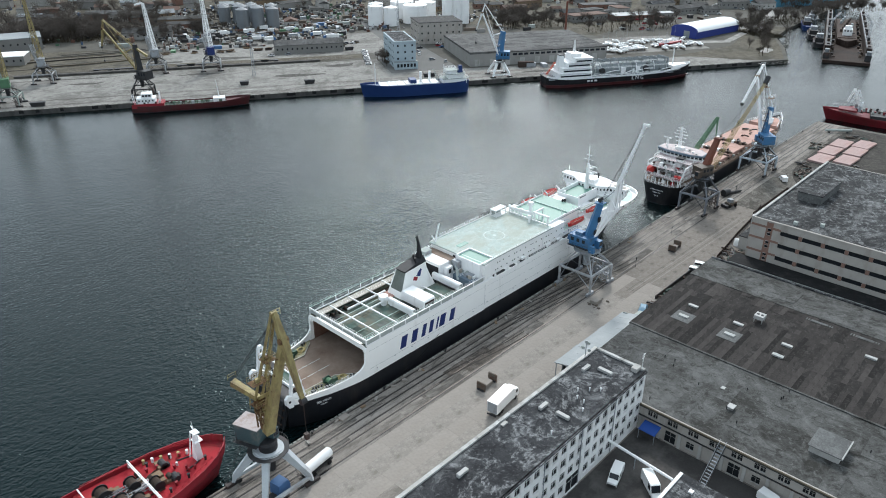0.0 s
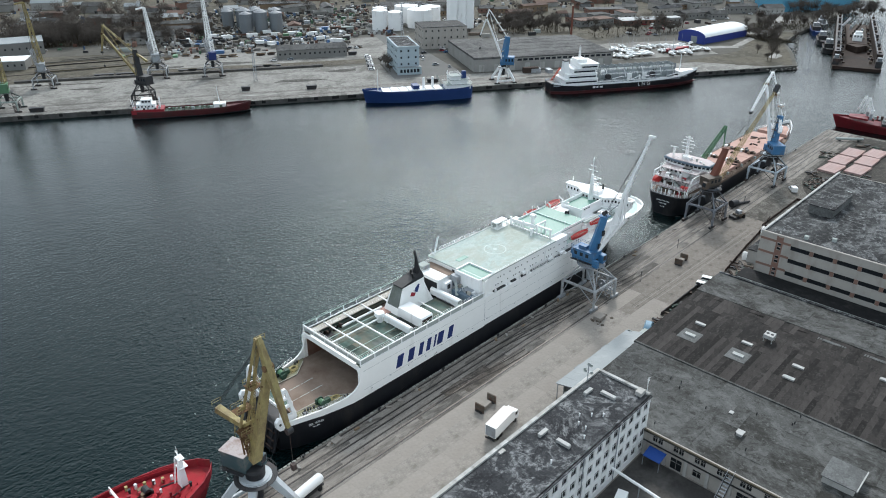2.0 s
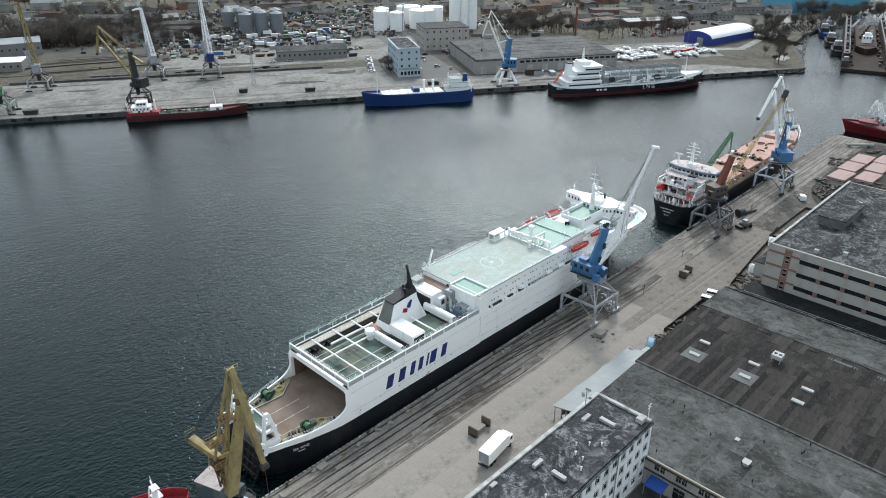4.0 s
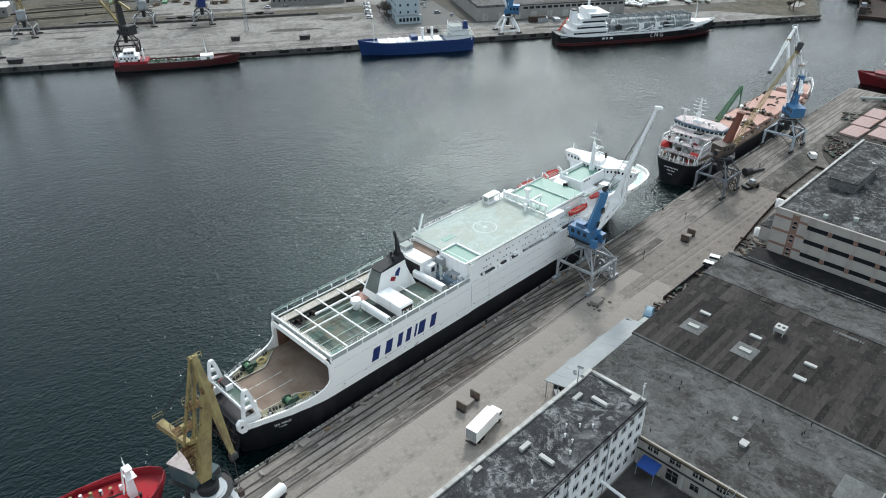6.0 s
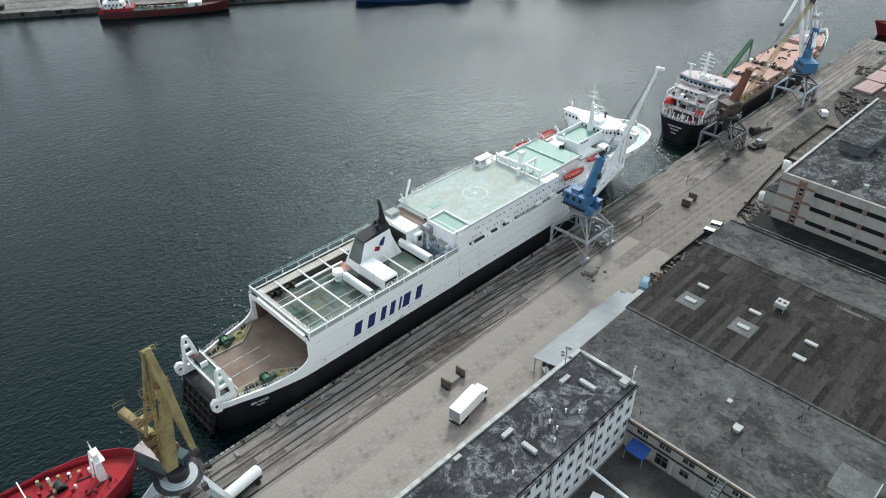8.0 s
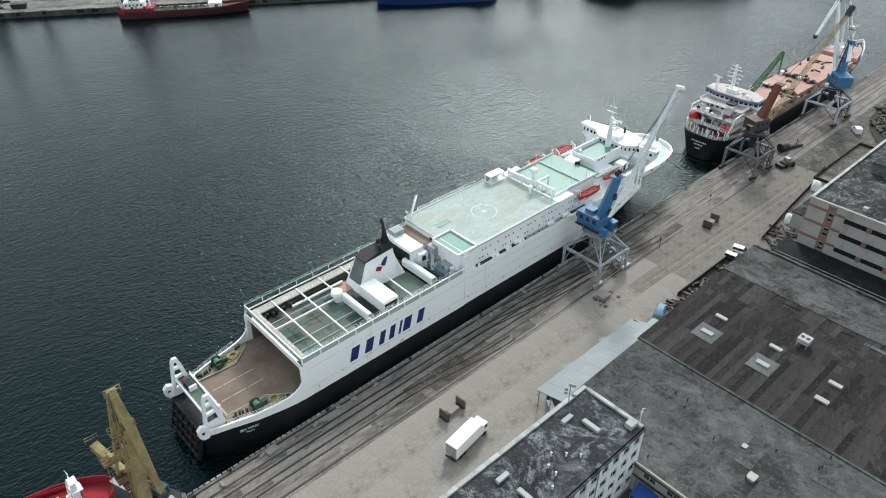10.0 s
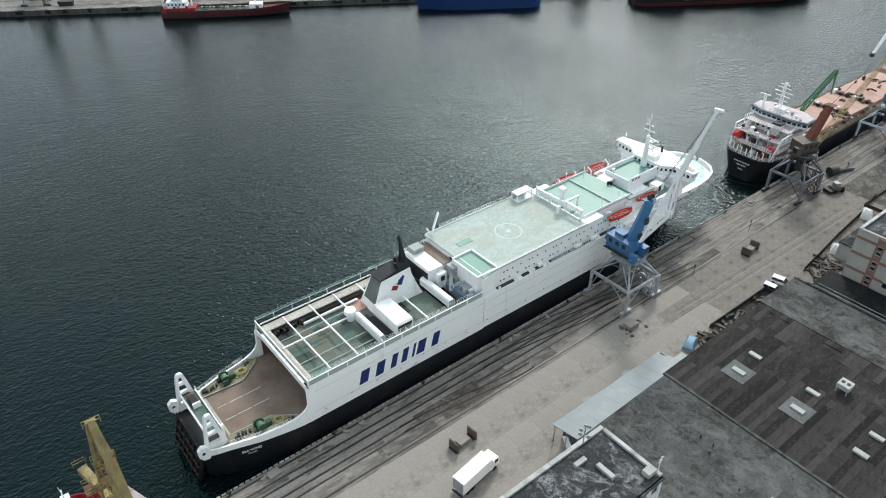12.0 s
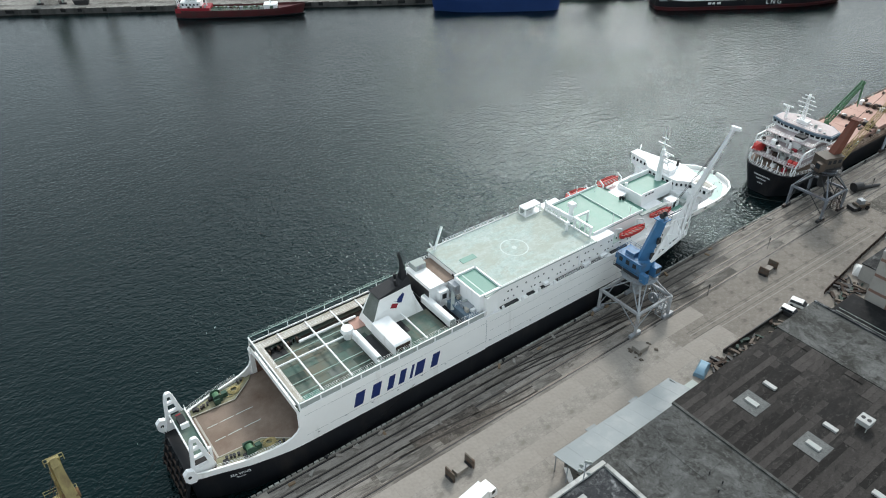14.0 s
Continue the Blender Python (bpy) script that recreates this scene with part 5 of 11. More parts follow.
def office_block():
    W = thing("office_block", "white four-storey office block with dark windows and felt roof", "building", pose(0, 0, 0))
    x0, x1, y0, y1, top = -22.0, 48.3, -48.0, -36.0, 16.2
    holes = []
    for r in range(4):
        for c in range(26):
            a = 1.0 + 2.68 * c
            if r == 0 and c in (16, 17):
                continue
            holes.append((a, 1.6, 3.95 + 3.15 * r, 5.8 + 3.15 * r))
    holes.append((43.6, 4.2, 2.5, 6.2))
    pierced_wall("wall", (x0, y0), (x1, y0), QZ, top, holes, render_white, W, label="white rendered wall", sill=render_white)
    Shape().box(x0, y1 - 0.35, QZ, x1, y1, top).part("wall", render_white, W)
    Shape().box(x0, y0 + 0.35, QZ, x0 + 0.35, y1 - 0.35, top).part("wall", render_white, W)
    Shape().box(x1 - 0.35, y0 + 0.35, QZ, x1, y1 - 0.35, top).part("wall", render_white, W)
    Shape().box(x0 + 0.35, y0 + 0.8, QZ, x1 - 0.35, y1 - 0.35, top - 0.3).part("core", render_grey, W)
    Shape().box(x0 - 0.1, y0 - 0.25, top - 0.28, x1 + 0.05, y1 - 0.4, top).part("roof", roof_felt, W, "dark roofing felt with pale weather stains")
    for k in range(9):     # felt sheets, lapped
        a = x0 + 7.8 * k
        Shape().box(a, y0 + 0.2, top, min(a + 7.75, x1 - 0.6), y1 - 0.8, top + 0.02 + 0.012 * (k % 2)).part("felt_sheet", roof_felt, W)
    for k in range(24):
        a = x0 + 2.93 * k
        Shape().box(a, y1 - 0.6, top, a + 2.89, y1 + 0.1, top + 0.4).part("coping_stone", render_grey if k % 3 == 2 else coping_pale, W, "pale rounded coping" if k == 0 else "")
    for k in range(4):
        b = y0 + 0.3 + 2.75 * k
        Shape().box(x1 - 0.55, b, top, x1 + 0.1, b + 2.7, top + 0.45).part("coping_stone", coping_pale, W)
    for x, y, l, turn in ((40.5, -38.8, 2.4, 0), (42.2, -42.2, 3.2, 90), (25.0, -39.6, 2.4, 0), (25.2, -43.8, 2.8, 90), (2, -40, 2.4, 0)):
        v = Shape().box(-l / 2, -0.3, 0, l / 2, 0.3, 0.5).side([(-l / 2, 0.5), (l / 2, 0.5), (l / 2 - 0.1, 0.65), (-l / 2 + 0.1, 0.65)], -0.38, 0.38)
        o = v.part("roof_vent", skylight_pale, W, "weathered white roof vent")
        o.matrix_local = pose(x, y, top, 0, 0, turn)
    for x, y in ((33.4, -41.6), (35.0, -43.2), (31.4, -42.8), (31.2, -44.4), (36.4, -44.8), (29, -45.6), (20, -45)):
        Shape().tube((x, y, top), (x, y, top + 0.8), 0.12, n=8).tube((x, y, top + 0.8), (x, y, top + 0.95), 0.2, 0.05, n=8).part("vent_pipe", white_paint, W)
    Shape().box(15.6, -37.6, top, 17.0, -36.9, top + 0.3).part("roof_hatch", render_grey, W)
    for k in range(3):     # rain pipes
        x = 14.0 + 11.4 * k
        Shape().tube((x, y0 - 0.12, QZ + 0.3), (x, y0 - 0.12, top), 0.09, n=6).part("rain_pipe", grey_steel, W)
    Shape().box(46.2, -46.9, top, 48.0, -45.6, top + 0.9).part("roof_hatch", render_grey, W)
    a = thing("antenna_mast", "cluster of white dish antennas on a steel mast", "antenna", pose(43.5, -36.6, top + 0.55))
    Shape().tube((0, 0, -0.55), (0, 0, 3.4), 0.09, n=6).beam((-1.2, 0, 2.4), (1.2, 0, 2.4), 0.09).beam((0, -0.9, 1.6), (0, 0.9, 1.6), 0.09).part("mast", grey_steel, a)
    for x, y, z in ((-1.1, 0, 2.6), (1.1, 0.1, 2.5), (0.1, 0.8, 1.9), (0, -0.8, 1.8), (0.2, 0.1, 3.3)):
        Shape().tube((x, y, z), (x + 0.2, y + 0.12, z), 0.34, 0.28, n=12).part("dish", panel_grey, a)
    b = thing("aerial", "thin white roof aerial", "antenna", pose(47.8, -47.2, top))
    Shape().tube((0, 0, 0), (0, 0, 4.2), 0.06, n=5).beam((-0.6, 0, 3.8), (0.6, 0, 3.8), 0.05).beam((-0.5, 0, 3.2), (0.5, 0, 3.2), 0.05).part("mast", white_paint, b)
    return W


office_block()


def warehouse():
    D = thing("warehouse", "long low warehouse with patched grey and black roof", "building", pose(0, 0, 0))
    holes = []
    for k in range(13):
        a = 2.0 + 4.35 * k
        holes += [(a, 0.95, 6.6, 7.9), (a + 1.15, 0.95, 6.6, 7.9)]
        if k % 3 == 1:
            holes.append((a - 0.2, 2.3, 2.5, 5.2))
        elif k % 3 == 2:
            holes.append((a, 1.6, 3.4, 5.0))
    pierced_wall("wall", (47.6, -106), (47.6, -48.0), QZ, 8.7, [(58 - a - w, w, l, h) for a, w, l, h in holes], render_beige, D, out=-1, label="stained beige courtyard wall", sill=render_grey)
    s = Shape()
    for k in range(14):
        y = -48.6 - 4.35 * k
        Shape().box(47.25, y - 0.3, QZ, 47.6, y + 0.3, 6.2).part("pier", render_grey, D)
    Shape().beam((47.3, -106, 6.2), (47.3, -48.2, 6.2), 0.25, 0.18).part("cable_tray", dark_steel, D)
    Shape().box(48.0, -106, QZ, 118.1, -32.5, 8.5).part("core", render_grey, D)
    Shape().box(72.0, -32.5, QZ, 118.1, -31.3, 8.5).part("wall", render_grey, D)
    Shape().box(48.4, -36.2, QZ, 72.0, -32.3, 8.2).part("wall", render_grey, D)
    # roof: grey bay, black stripped bay, grey bay
    Shape().side([(47.2, 8.6), (72.2, 9.35), (72.2, 9.0), (47.2, 8.3)], -106.4, -48.1).part("roof_bay", roof_grey, D, "grey roofing felt with moss and stains")
    Shape().side([(48.6, 8.64), (72.2, 9.35), (72.2, 9.0), (48.6, 8.3)], -48.1, -31.6).part("roof_bay", roof_grey, D)
    Shape().side([(72.2, 9.3), (97, 9.75), (104.6, 9.6), (104.6, 9.2), (72.2, 8.9)], -106.4, -31.1).part("roof_bay", roof_strip, D, "black roofing felt in strips")
    Shape().side([(104.6, 9.55), (118.3, 9.3), (118.3, 8.9), (104.6, 9.1)], -106.4, -30.6).part("roof_bay", roof_grey, D, "grey roofing felt")
    Shape().beam((72.2, -106.2, 9.45), (72.2, -31.3, 9.45), 0.5, 0.25).part("roof_kerb", roof_grey, D)
    Shape().beam((104.6, -106.2, 9.65), (104.6, -31.0, 9.65), 0.6, 0.3).part("roof_kerb", roof_grey, D)
    Shape().beam((118.1, -106.2, 9.45), (118.1, -30.7, 9.45), 0.45, 0.45).part("parapet", roof_felt, D)
    Shape().beam((47.3, -106.2, 8.72), (47.3, -48.2, 8.72), 0.35, 0.25).part("gutter", scrub, D, "mossy roof edge")
    strips = {}
    rnd = random.Random(7)
    y = -31.4
    while y > -96:          # roofing strips, each a lap of felt
        x = 72.6
        while x < 103.5:
            ln = rnd.choice((6, 9, 12, 15))
            e = min(x + ln, 104.2)
            key = (round(e - x, 1), rnd.random() < 0.75)
            if key[1]:
                if key not in strips:
                    strips[key] = B(0, -1.15, 0, key[0] - 0.06, -0.02, 0.025).mesh("roof_strip", roof_strip)
                o = new("roof_strip", strips[key]); o.parent = D
                z = 9.3 + (x - 72.2) * 0.45 / 24.8 if x < 97 else 9.75
                o.matrix_local = pose(x, y, z + 0.012, 0, -math.degrees(math.atan2(0.45, 24.8)) if e < 98 else 0, 0)
            x = e
        y -= 1.17
    for x, y, l, w in ((60, -36, 8, 3), (66, -41, 5, 6), (52, -55, 9, 3.4), (63, -60, 7, 3), (56, -66, 6, 5), (68, -70, 6, 3.4), (52, -84, 9, 3), (65, -88, 7, 5), (110, -40, 8, 3), (111, -55, 7, 4), (110, -70, 9, 3)):
        z = 8.6 + (x - 47.2) * 0.03 if x < 72 else 9.48
        o = B(-l / 2, -w / 2, 0, l / 2, w / 2, 0.03).part("felt_patch", roof_grey, D); o.matrix_local = pose(x, y, z + 0.03, 0, -1.7 if x < 72 else 1.1, 0)
    for x, y, big in ((83.0, -39.6, 1), (82.8, -51.2, 1), (82.0, -62.6, 0)):
        z = 9.3 + (x - 72.2) * 0.018
        if big:
            o = B(-2.3, -2.3, 0, 2.3, 2.3, 0.06).part("felt_square", felt_pale, D, "pale square patch round a skylight"); o.matrix_local = pose(x, y, z + 0.05)
        o = Shape().box(-0.5, -1.2, 0, 0.5, 1.2, 0.35).part("skylight", skylight_pale, D, "low white skylight"); o.matrix_local = pose(x, y, z + 0.08)
        B(-0.2, -0.95, 0.35, 0.2, 0.95, 0.37).part("glass", panel_grey, o)
    for x, y in ((89.0, -39.2), (88.6, -50.8), (87.4, -62.6), (95, -78)):
        o = Shape().box(-0.42, -1.2, 0, 0.42, 1.2, 0.4).part("skylight", skylight_pale, D, "low white skylight"); o.matrix_local = pose(x, y, 9.3 + (x - 72.2) * 0.018)
    v = Shape()
    for x in (-0.9, 0.9):
        for y in (-0.9, 0.9):
            v.beam((x, y, 0), (x, y, 1.0), 0.14)
    v.box(-1.1, -1.1, 1.0, 1.1, 1.1, 1.9)
    o = v.part("roof_fan", skylight_pale, D, "white roof fan unit on legs"); o.matrix_local = pose(93.2, -53.9, 9.68)
    for y in (-0.5, 0.5):
        o2 = Shape().tube((0, y, 1.9), (0, y, 1.98), 0.36, n=12).part("fan_grille", dark_steel, o)
    # roof hut
    Shape().box(56.3, -83.3, 8.7, 62.0, -78.0, 10.3).part("roof_hut", render_grey, D, "low grey roof hut")
    Shape().side([(56.0, 10.3), (62.3, 10.3), (62.3, 10.55), (56.0, 10.45)], -83.6, -77.7).part("hut_roof", felt_pale, D, "grey felt hut roof")
    B(55.9, -83.8, 10.35, 62.4, -83.6, 10.65).part("hut_edge", skylight_pale, D)
    for x, y, k in ((58.2, -62.4, 1.0), (63.2, -58.5, 0.6)):
        o = Shape().box(-0.6 * k, -0.5 * k, 0, 0.6 * k, 0.5 * k, 0.7 * k).box(-0.8 * k, -0.7 * k, 0.7 * k, 0.8 * k, 0.7 * k, 0.82 * k).part("roof_box", skylight_pale, D); o.matrix_local = pose(x, y, 8.8)
    for y in (-56, -57.4, -66, -67.4):
        for k in range(9):
            B(101.8 + 0.3 * (y % 2), y - 0.55 * k - 6, 9.72, 102.8, y - 0.55 * k - 5.7, 9.8).part("ridge_vent", felt_pale, D)
    rnd = random.Random(3)
    for k in range(16):
        x, y = rnd.uniform(49.5, 71), rnd.uniform(-95, -40)
        o = Shape().tube((0, 0, 0), (0, 0, 0.7), 0.11, n=6).part("vent_pipe", dark_steel, D); o.matrix_local = pose(x, y, 8.7 + (x - 47) * 0.03)
    return D


warehouse()


def steel_shed():
    S = thing("lean_to_shed", "pale blue-grey sheet metal lean-to shed", "shed", pose(0, 0, 0))
    for k in range(10):
        x = 49.2 + 2.95 * k
        Shape().face([(-25.6, 6.9), (-31.6, 8.35), (-31.6, 8.25), (-25.6, 6.8)], x, x + 2.93).part("roof_sheet", sheet_metal, S)
    Shape().box(52.0, -26.2, QZ, 78.4, -26.0, 6.75).part("front_wall", sheet_metal, S)
    for y, h in ((-26.1, 6.75), (-28.8, 7.4), (-31.4, 8.0)):
        Shape().beam((49.5, y, QZ), (49.5, y, h), 0.14).part("post", grey_steel, S)
    Shape().beam((49.5, -26.1, 6.7), (49.5, -31.4, 8.05), 0.14, 0.2).part("end_rafter", grey_steel, S)
    Shape().beam((49.8, -30.4, QZ), (49.9, -28.2, 5.6), 0.06, 1.6).part("leaning_sheet", white_paint, S, "white sheet leaning in the open end")
    Shape().box(78.2, -31.6, QZ, 78.4, -26.2, 7.4).part("end_wall", sheet_metal, S)
    for x in (58.5, 69.5):
        Shape().box(x, -25.98, 5.2, x + 2.2, -24.2, 5.32).part("canopy", sheet_metal, S, "small pale canopy")
        Shape().box(x + 0.3, -25.98, QZ, x + 1.9, -25.9, 5.0).part("door", grey_steel, S)
    return S


steel_shed()


annex_black = surface("annex_black", (0.016, 0.016, 0.017), 0.8, tone=0.35, scale=0.5, dirt=(0.05, 0.048, 0.045), amount=0.4, dirt_scale=0.3)


panel_pink = surface("panel_pink", (0.225, 0.135, 0.108), 0.85, tone=0.2, scale=1.0, dirt=(0.17, 0.12, 0.1), amount=0.5, dirt_scale=0.4)


def panel_block():
    P = thing("panel_block", "beige panel workshop block with dark window bands and a brick corner", "building", pose(0, 0, 0))
    x0, x1, y0, y1, top = 130.2, 193.0, -104.0, -35.4, 19.3
    holes = []
    for z in (4.6, 8.6, 12.4, 16.2):
        for k in range(10):
            holes.append((8.2 + 5.9 * k, 4.9, z, z + 1.25))
        for k in range(2):
            holes.append((4.75, 0.95, z - 0.9 + 1.25 * k, z - 0.1 + 1.25 * k))
    L = y1 - y0
    pierced_wall("wall", (x0, y0), (x0, y1), QZ, top, [(L - a - w, w, l, h) for a, w, l, h in holes], render_beige, P, out=-1, label="beige concrete panels")
    for z in (6.3, 10.2, 14.1, 17.9):       # brick bands and corner strip
        for k in range(9):
            o = B(x0 - 0.06, y1 - 8.2 - 5.9 * k - 5.9, z - 1.72, x0 - 0.003, y1 - 8.2 - 5.9 * k - 4.95, z - 0.42).part("brick_pier", panel_pink, P)
        B(x0 - 0.05, y1 - 4.3, z - 0.62, x0 - 0.003, y1 - 0.1, z + 0.02).part("brick_band", panel_pink, P)
        B(x0 - 0.05, y1 - 8.2, z - 0.62, x0 - 0.003, y1 - 6.1, z + 0.02).part("brick_band", panel_pink, P)
    for a, w in ((4.3, 0.42), (5.73, 0.37)):       # one brick strip with a stack of small openings
        B(x0 - 0.09, y1 - a - w, QZ, x0 - 0.003, y1 - a, top - 0.1).part("brick_strip", panel_pink, P, "dark red brick strip")
    for z in (4.6, 8.6, 12.4, 16.2):
        for k in range(2):
            l = z - 0.1 + 1.25 * k
            B(x0 - 0.085, y1 - 5.73, l, x0 - 0.003, y1 - 4.72, l + 0.45).part("brick_infill", panel_pink, P)
            B(x0 - 0.14, y1 - 5.7, l, x0 - 0.086, y1 - 4.75, l + 0.1).part("sill", coping_pale, P)
        B(x0 - 0.085, y1 - 5.73, z + 1.6, x0 - 0.003, y1 - 4.72, z + 2.8).part("brick_infill", panel_pink, P)
    Shape().box(x0 + 0.35, y1 - 0.35, QZ, x1, y1, top).part("wall", render_beige, P)
    Shape().box(x1 - 0.35, y0, QZ, x1, y1 - 0.35, top).part("wall", render_beige, P)
    Shape().box(x0 + 0.7, y0, QZ, x1 - 0.35, y1 - 0.35, top - 0.4).part("core", render_grey, P)
    Shape().box(x0 + 0.35, y0, top - 0.4, x1 - 0.35, y1 - 0.35, top - 0.1).part("roof", roof_block, P, "dark felt roof with pale worn patches")
    for k in range(12):
        x = x0 + 5.24 * k
        Shape().box(x, y1 - 0.5, top, x + 5.2, y1 + 0.1, top + 0.4).part("coping_stone", coping_pale, P)
    for k in range(11):
        y = y1 - 0.6 - 5.9 * k
        Shape().box(x0 - 0.1, y - 5.85, top, x0 + 0.5, y, top + 0.35).part("coping_stone", render_beige, P)
    Shape().box(152.4, -46.4, top - 0.1, 169.4, -39.8, top + 2.4).part("penthouse", felt_pale, P, "felt-covered roof penthouse")
    Shape().box(152.1, -46.7, top + 2.4, 169.7, -39.5, top + 2.65).part("penthouse_roof", roof_block, P)
    for x, y in ((137, -52), (133.5, -46), (150, -66), (168, -60), (175, -44)):
        Shape().box(x - 0.5, y - 0.5, top - 0.1, x + 0.5, y + 0.5, top + 0.8).part("roof_vent", panel_grey, P)
    # dark lower roof between the two houses
    Shape().box(118.4, -104, QZ, 129.8, -33.4, 7.2).part("annex", render_grey, P)
    Shape().box(118.35, -104, 7.2, 129.9, -33.2, 7.4).part("annex_roof", annex_black, P, "black felt roof of the annex")
    for x in (121.6, 122.8):
        Shape().tube((x, -103, 7.55), (x, -34, 7.55), 0.07, n=6).part("roof_pipe", panel_grey, P, "thin pale pipe along the annex roof")
        for k in range(9):
            B(x - 0.15, -38 - 7.5 * k, 7.4, x + 0.15, -37.7 - 7.5 * k, 7.5).part("pipe_block", render_grey, P)
    Shape().box(143.2, -35.3, QZ, 157.0, -28.6, 6.6).part("side_annex", render_grey, P, "low grey side annex")
    Shape().box(143.0, -35.3, 6.6, 157.2, -28.4, 6.9).part("side_annex_roof", roof_block, P)
    return P


panel_block()

# ---- near bank: paving, tracks ----
rail_dark = surface("rail_dark", (0.045, 0.04, 0.036), 0.7, 0.3, tone=0.3)
rail_mid = surface("rail_mid", (0.13, 0.12, 0.105), 0.85, tone=0.3)
rail_pale = surface("rail_pale", (0.27, 0.25, 0.225), 0.85, tone=0.2)
old_paving = felt("old_paving", (0.115, 0.105, 0.092), (0.055, 0.05, 0.043), (0.25, 0.235, 0.21), 0.0, cover=0.6, scale=1.4)
s = Shape().box(-24, -110, QZ + 0.004, 47.2, -48.3, QZ + 0.03)
tagged(s.part("yard_paving", asphalt), "dark wet asphalt courtyard", "ground", kind="structure")
s = Shape().box(-112, -11.9, QZ + 0.004, 300, -0.4, QZ + 0.012)
track_bed = tagged(s.part("track_bed", track_dirt), "dirty asphalt and concrete between the crane rails", "ground", kind="structure")
tagged(B(176, -64, QZ + 0.004, 301.6, -13, QZ + 0.02).part("old_paving", old_paving), "dark rough paving at the quay end", "ground", kind="structure")
for y in (-0.85, -2.95, -4.47, -6.5, -8.02, -10.95):
    o = tagged(B(-112, y - 0.09, QZ + 0.01, 300, y + 0.09, QZ + 0.06).part("rail", rail_steel), "worn steel rail sunk in the quay", "rail", "quay rails", "structure")
    g = B(-112, y - 0.34, QZ + 0.012, 300, y - 0.1, QZ + 0.022).part("rail_groove", black_paint_and_shade, o)
for x0, ln, ya, yb in ((52, 36, -4.47, -8.0), (66, 34, -2.95, -6.5), (84, 30, -6.5, -10.0), (30, 30, -8.0, -10.6)):      # turnouts joining the tracks
    for off in (0, 1.52):
        rings = []
        for i in range(19):
            k = i / 18
            y = ya + (yb - ya) * (1 - math.cos(math.pi * k)) / 2 + off
            x = x0 + ln * k
            rings.append([(x, y - 0.16, QZ + 0.02), (x, y + 0.16, QZ + 0.02), (x, y + 0.14, QZ + 0.06), (x, y - 0.14, QZ + 0.06)])
        tagged(Shape().loft(rings).part("turnout_rail", rail_dark), "curved steel turnout rail sunk in the quay", "rail", "quay rails", "structure")
for k, y in enumerate((-17.3, -18.1, -19.2, -20.0)):     # an old track half buried in the paving
    rings = [[(x, y - (x - 96) * 0.022 - 0.09, QZ + 0.015), (x, y - (x - 96) * 0.022 + 0.09, QZ + 0.015), (x, y - (x - 96) * 0.022 + 0.08, QZ + 0.03), (x, y - (x - 96) * 0.022 - 0.08, QZ + 0.03)] for x in (96, 118, 140, 166)]
    tagged(Shape().loft(rings).part("old_rail", (rail_mid, rail_pale)[k % 2]), "half buried old rail in the paving", "rail", "quay rails", "structure")

road_strip = tagged(B(-40, -34.8, QZ + 0.004, 236, -30.6, QZ + 0.008).part("road_strip", yard_dirt), "dusty strip along the buildings", "ground", kind="structure")

# cargo on the quay
def box_truck(at):
    T = thing("box_truck", "white box truck parked on the concrete quay", "truck", at)
    Shape().box(-4.6, -1.25, 1.05, 2.6, 1.25, 3.75).part("cargo_box", vehicle_white, T, "plain white cargo box")
    Shape().box(-4.62, -1.15, 1.15, -4.6, 1.15, 3.6).part("rear_door", grey_steel, T)
    Shape().side([(2.8, 0.6), (4.7, 0.6), (4.75, 1.6), (4.3, 2.7), (2.8, 2.9)], -1.15, 1.15).part("cab", vehicle_white, T)
    Shape().side([(4.6, 1.75), (4.78, 1.75), (4.36, 2.65), (4.2, 2.65)], -1.0, 1.0).part("windscreen", glass_dark, T)
    Shape().box(3.4, -1.17, 1.7, 4.2, 1.17, 2.5).part("side_window", glass_dark, T)
    Shape().box(-4.4, -0.5, 0.6, 4.4, 0.5, 1.0).part("chassis", dark_steel, T)
    Shape().box(-4.8, -1.1, 0.4, -4.6, 1.1, 0.7).part("bumper", dark_steel, T)
    for x in (-3.3, -2.2, 3.4):
        for y in (-1.05, 1.05):
            Shape().tube((x, y - 0.14, 0.48), (x, y + 0.14, 0.48), 0.48, n=14).part("wheel", rubber, T)
    return T


box_truck(pose(33.8, -23.5, QZ + 0.02, 0, 0, 8))


def van(at, label="white panel van parked in the yard", l=5.2, h=2.3, body=vehicle_white, group="parked vans"):
    V = thing("van", label, "van", at, group)
    Shape().side([(-l / 2, 0.4), (l / 2, 0.4), (l / 2, 1.05), (l / 2 - 0.9, 1.25), (l / 2 - 1.6, h - 0.1), (l / 2 - 1.9, h), (-l / 2 + 0.1, h), (-l / 2, h - 0.2)], -0.95, 0.95).part("body", body, V)
    Shape().side([(l / 2 - 0.95, 1.3), (l / 2 - 0.9, 1.34), (l / 2 - 1.5, h - 0.2), (l / 2 - 1.6, h - 0.22)], -0.85, 0.85).part("windscreen", glass_dark, V)
    Shape().box(l / 2 - 2.6, -0.97, 1.3, l / 2 - 1.6, 0.97, h - 0.35).part("side_window", glass_dark, V)
    Shape().box(l / 2 - 0.02, -0.8, 0.45, l / 2 + 0.08, 0.8, 0.7).part("bumper", dark_steel, V)
    for x in (-l / 2 + 1.0, l / 2 - 1.0):
        for y in (-0.85, 0.85):
            Shape().tube((x, y - 0.12, 0.34), (x, y + 0.12, 0.34), 0.34, n=12).part("wheel", rubber, V)
    return V


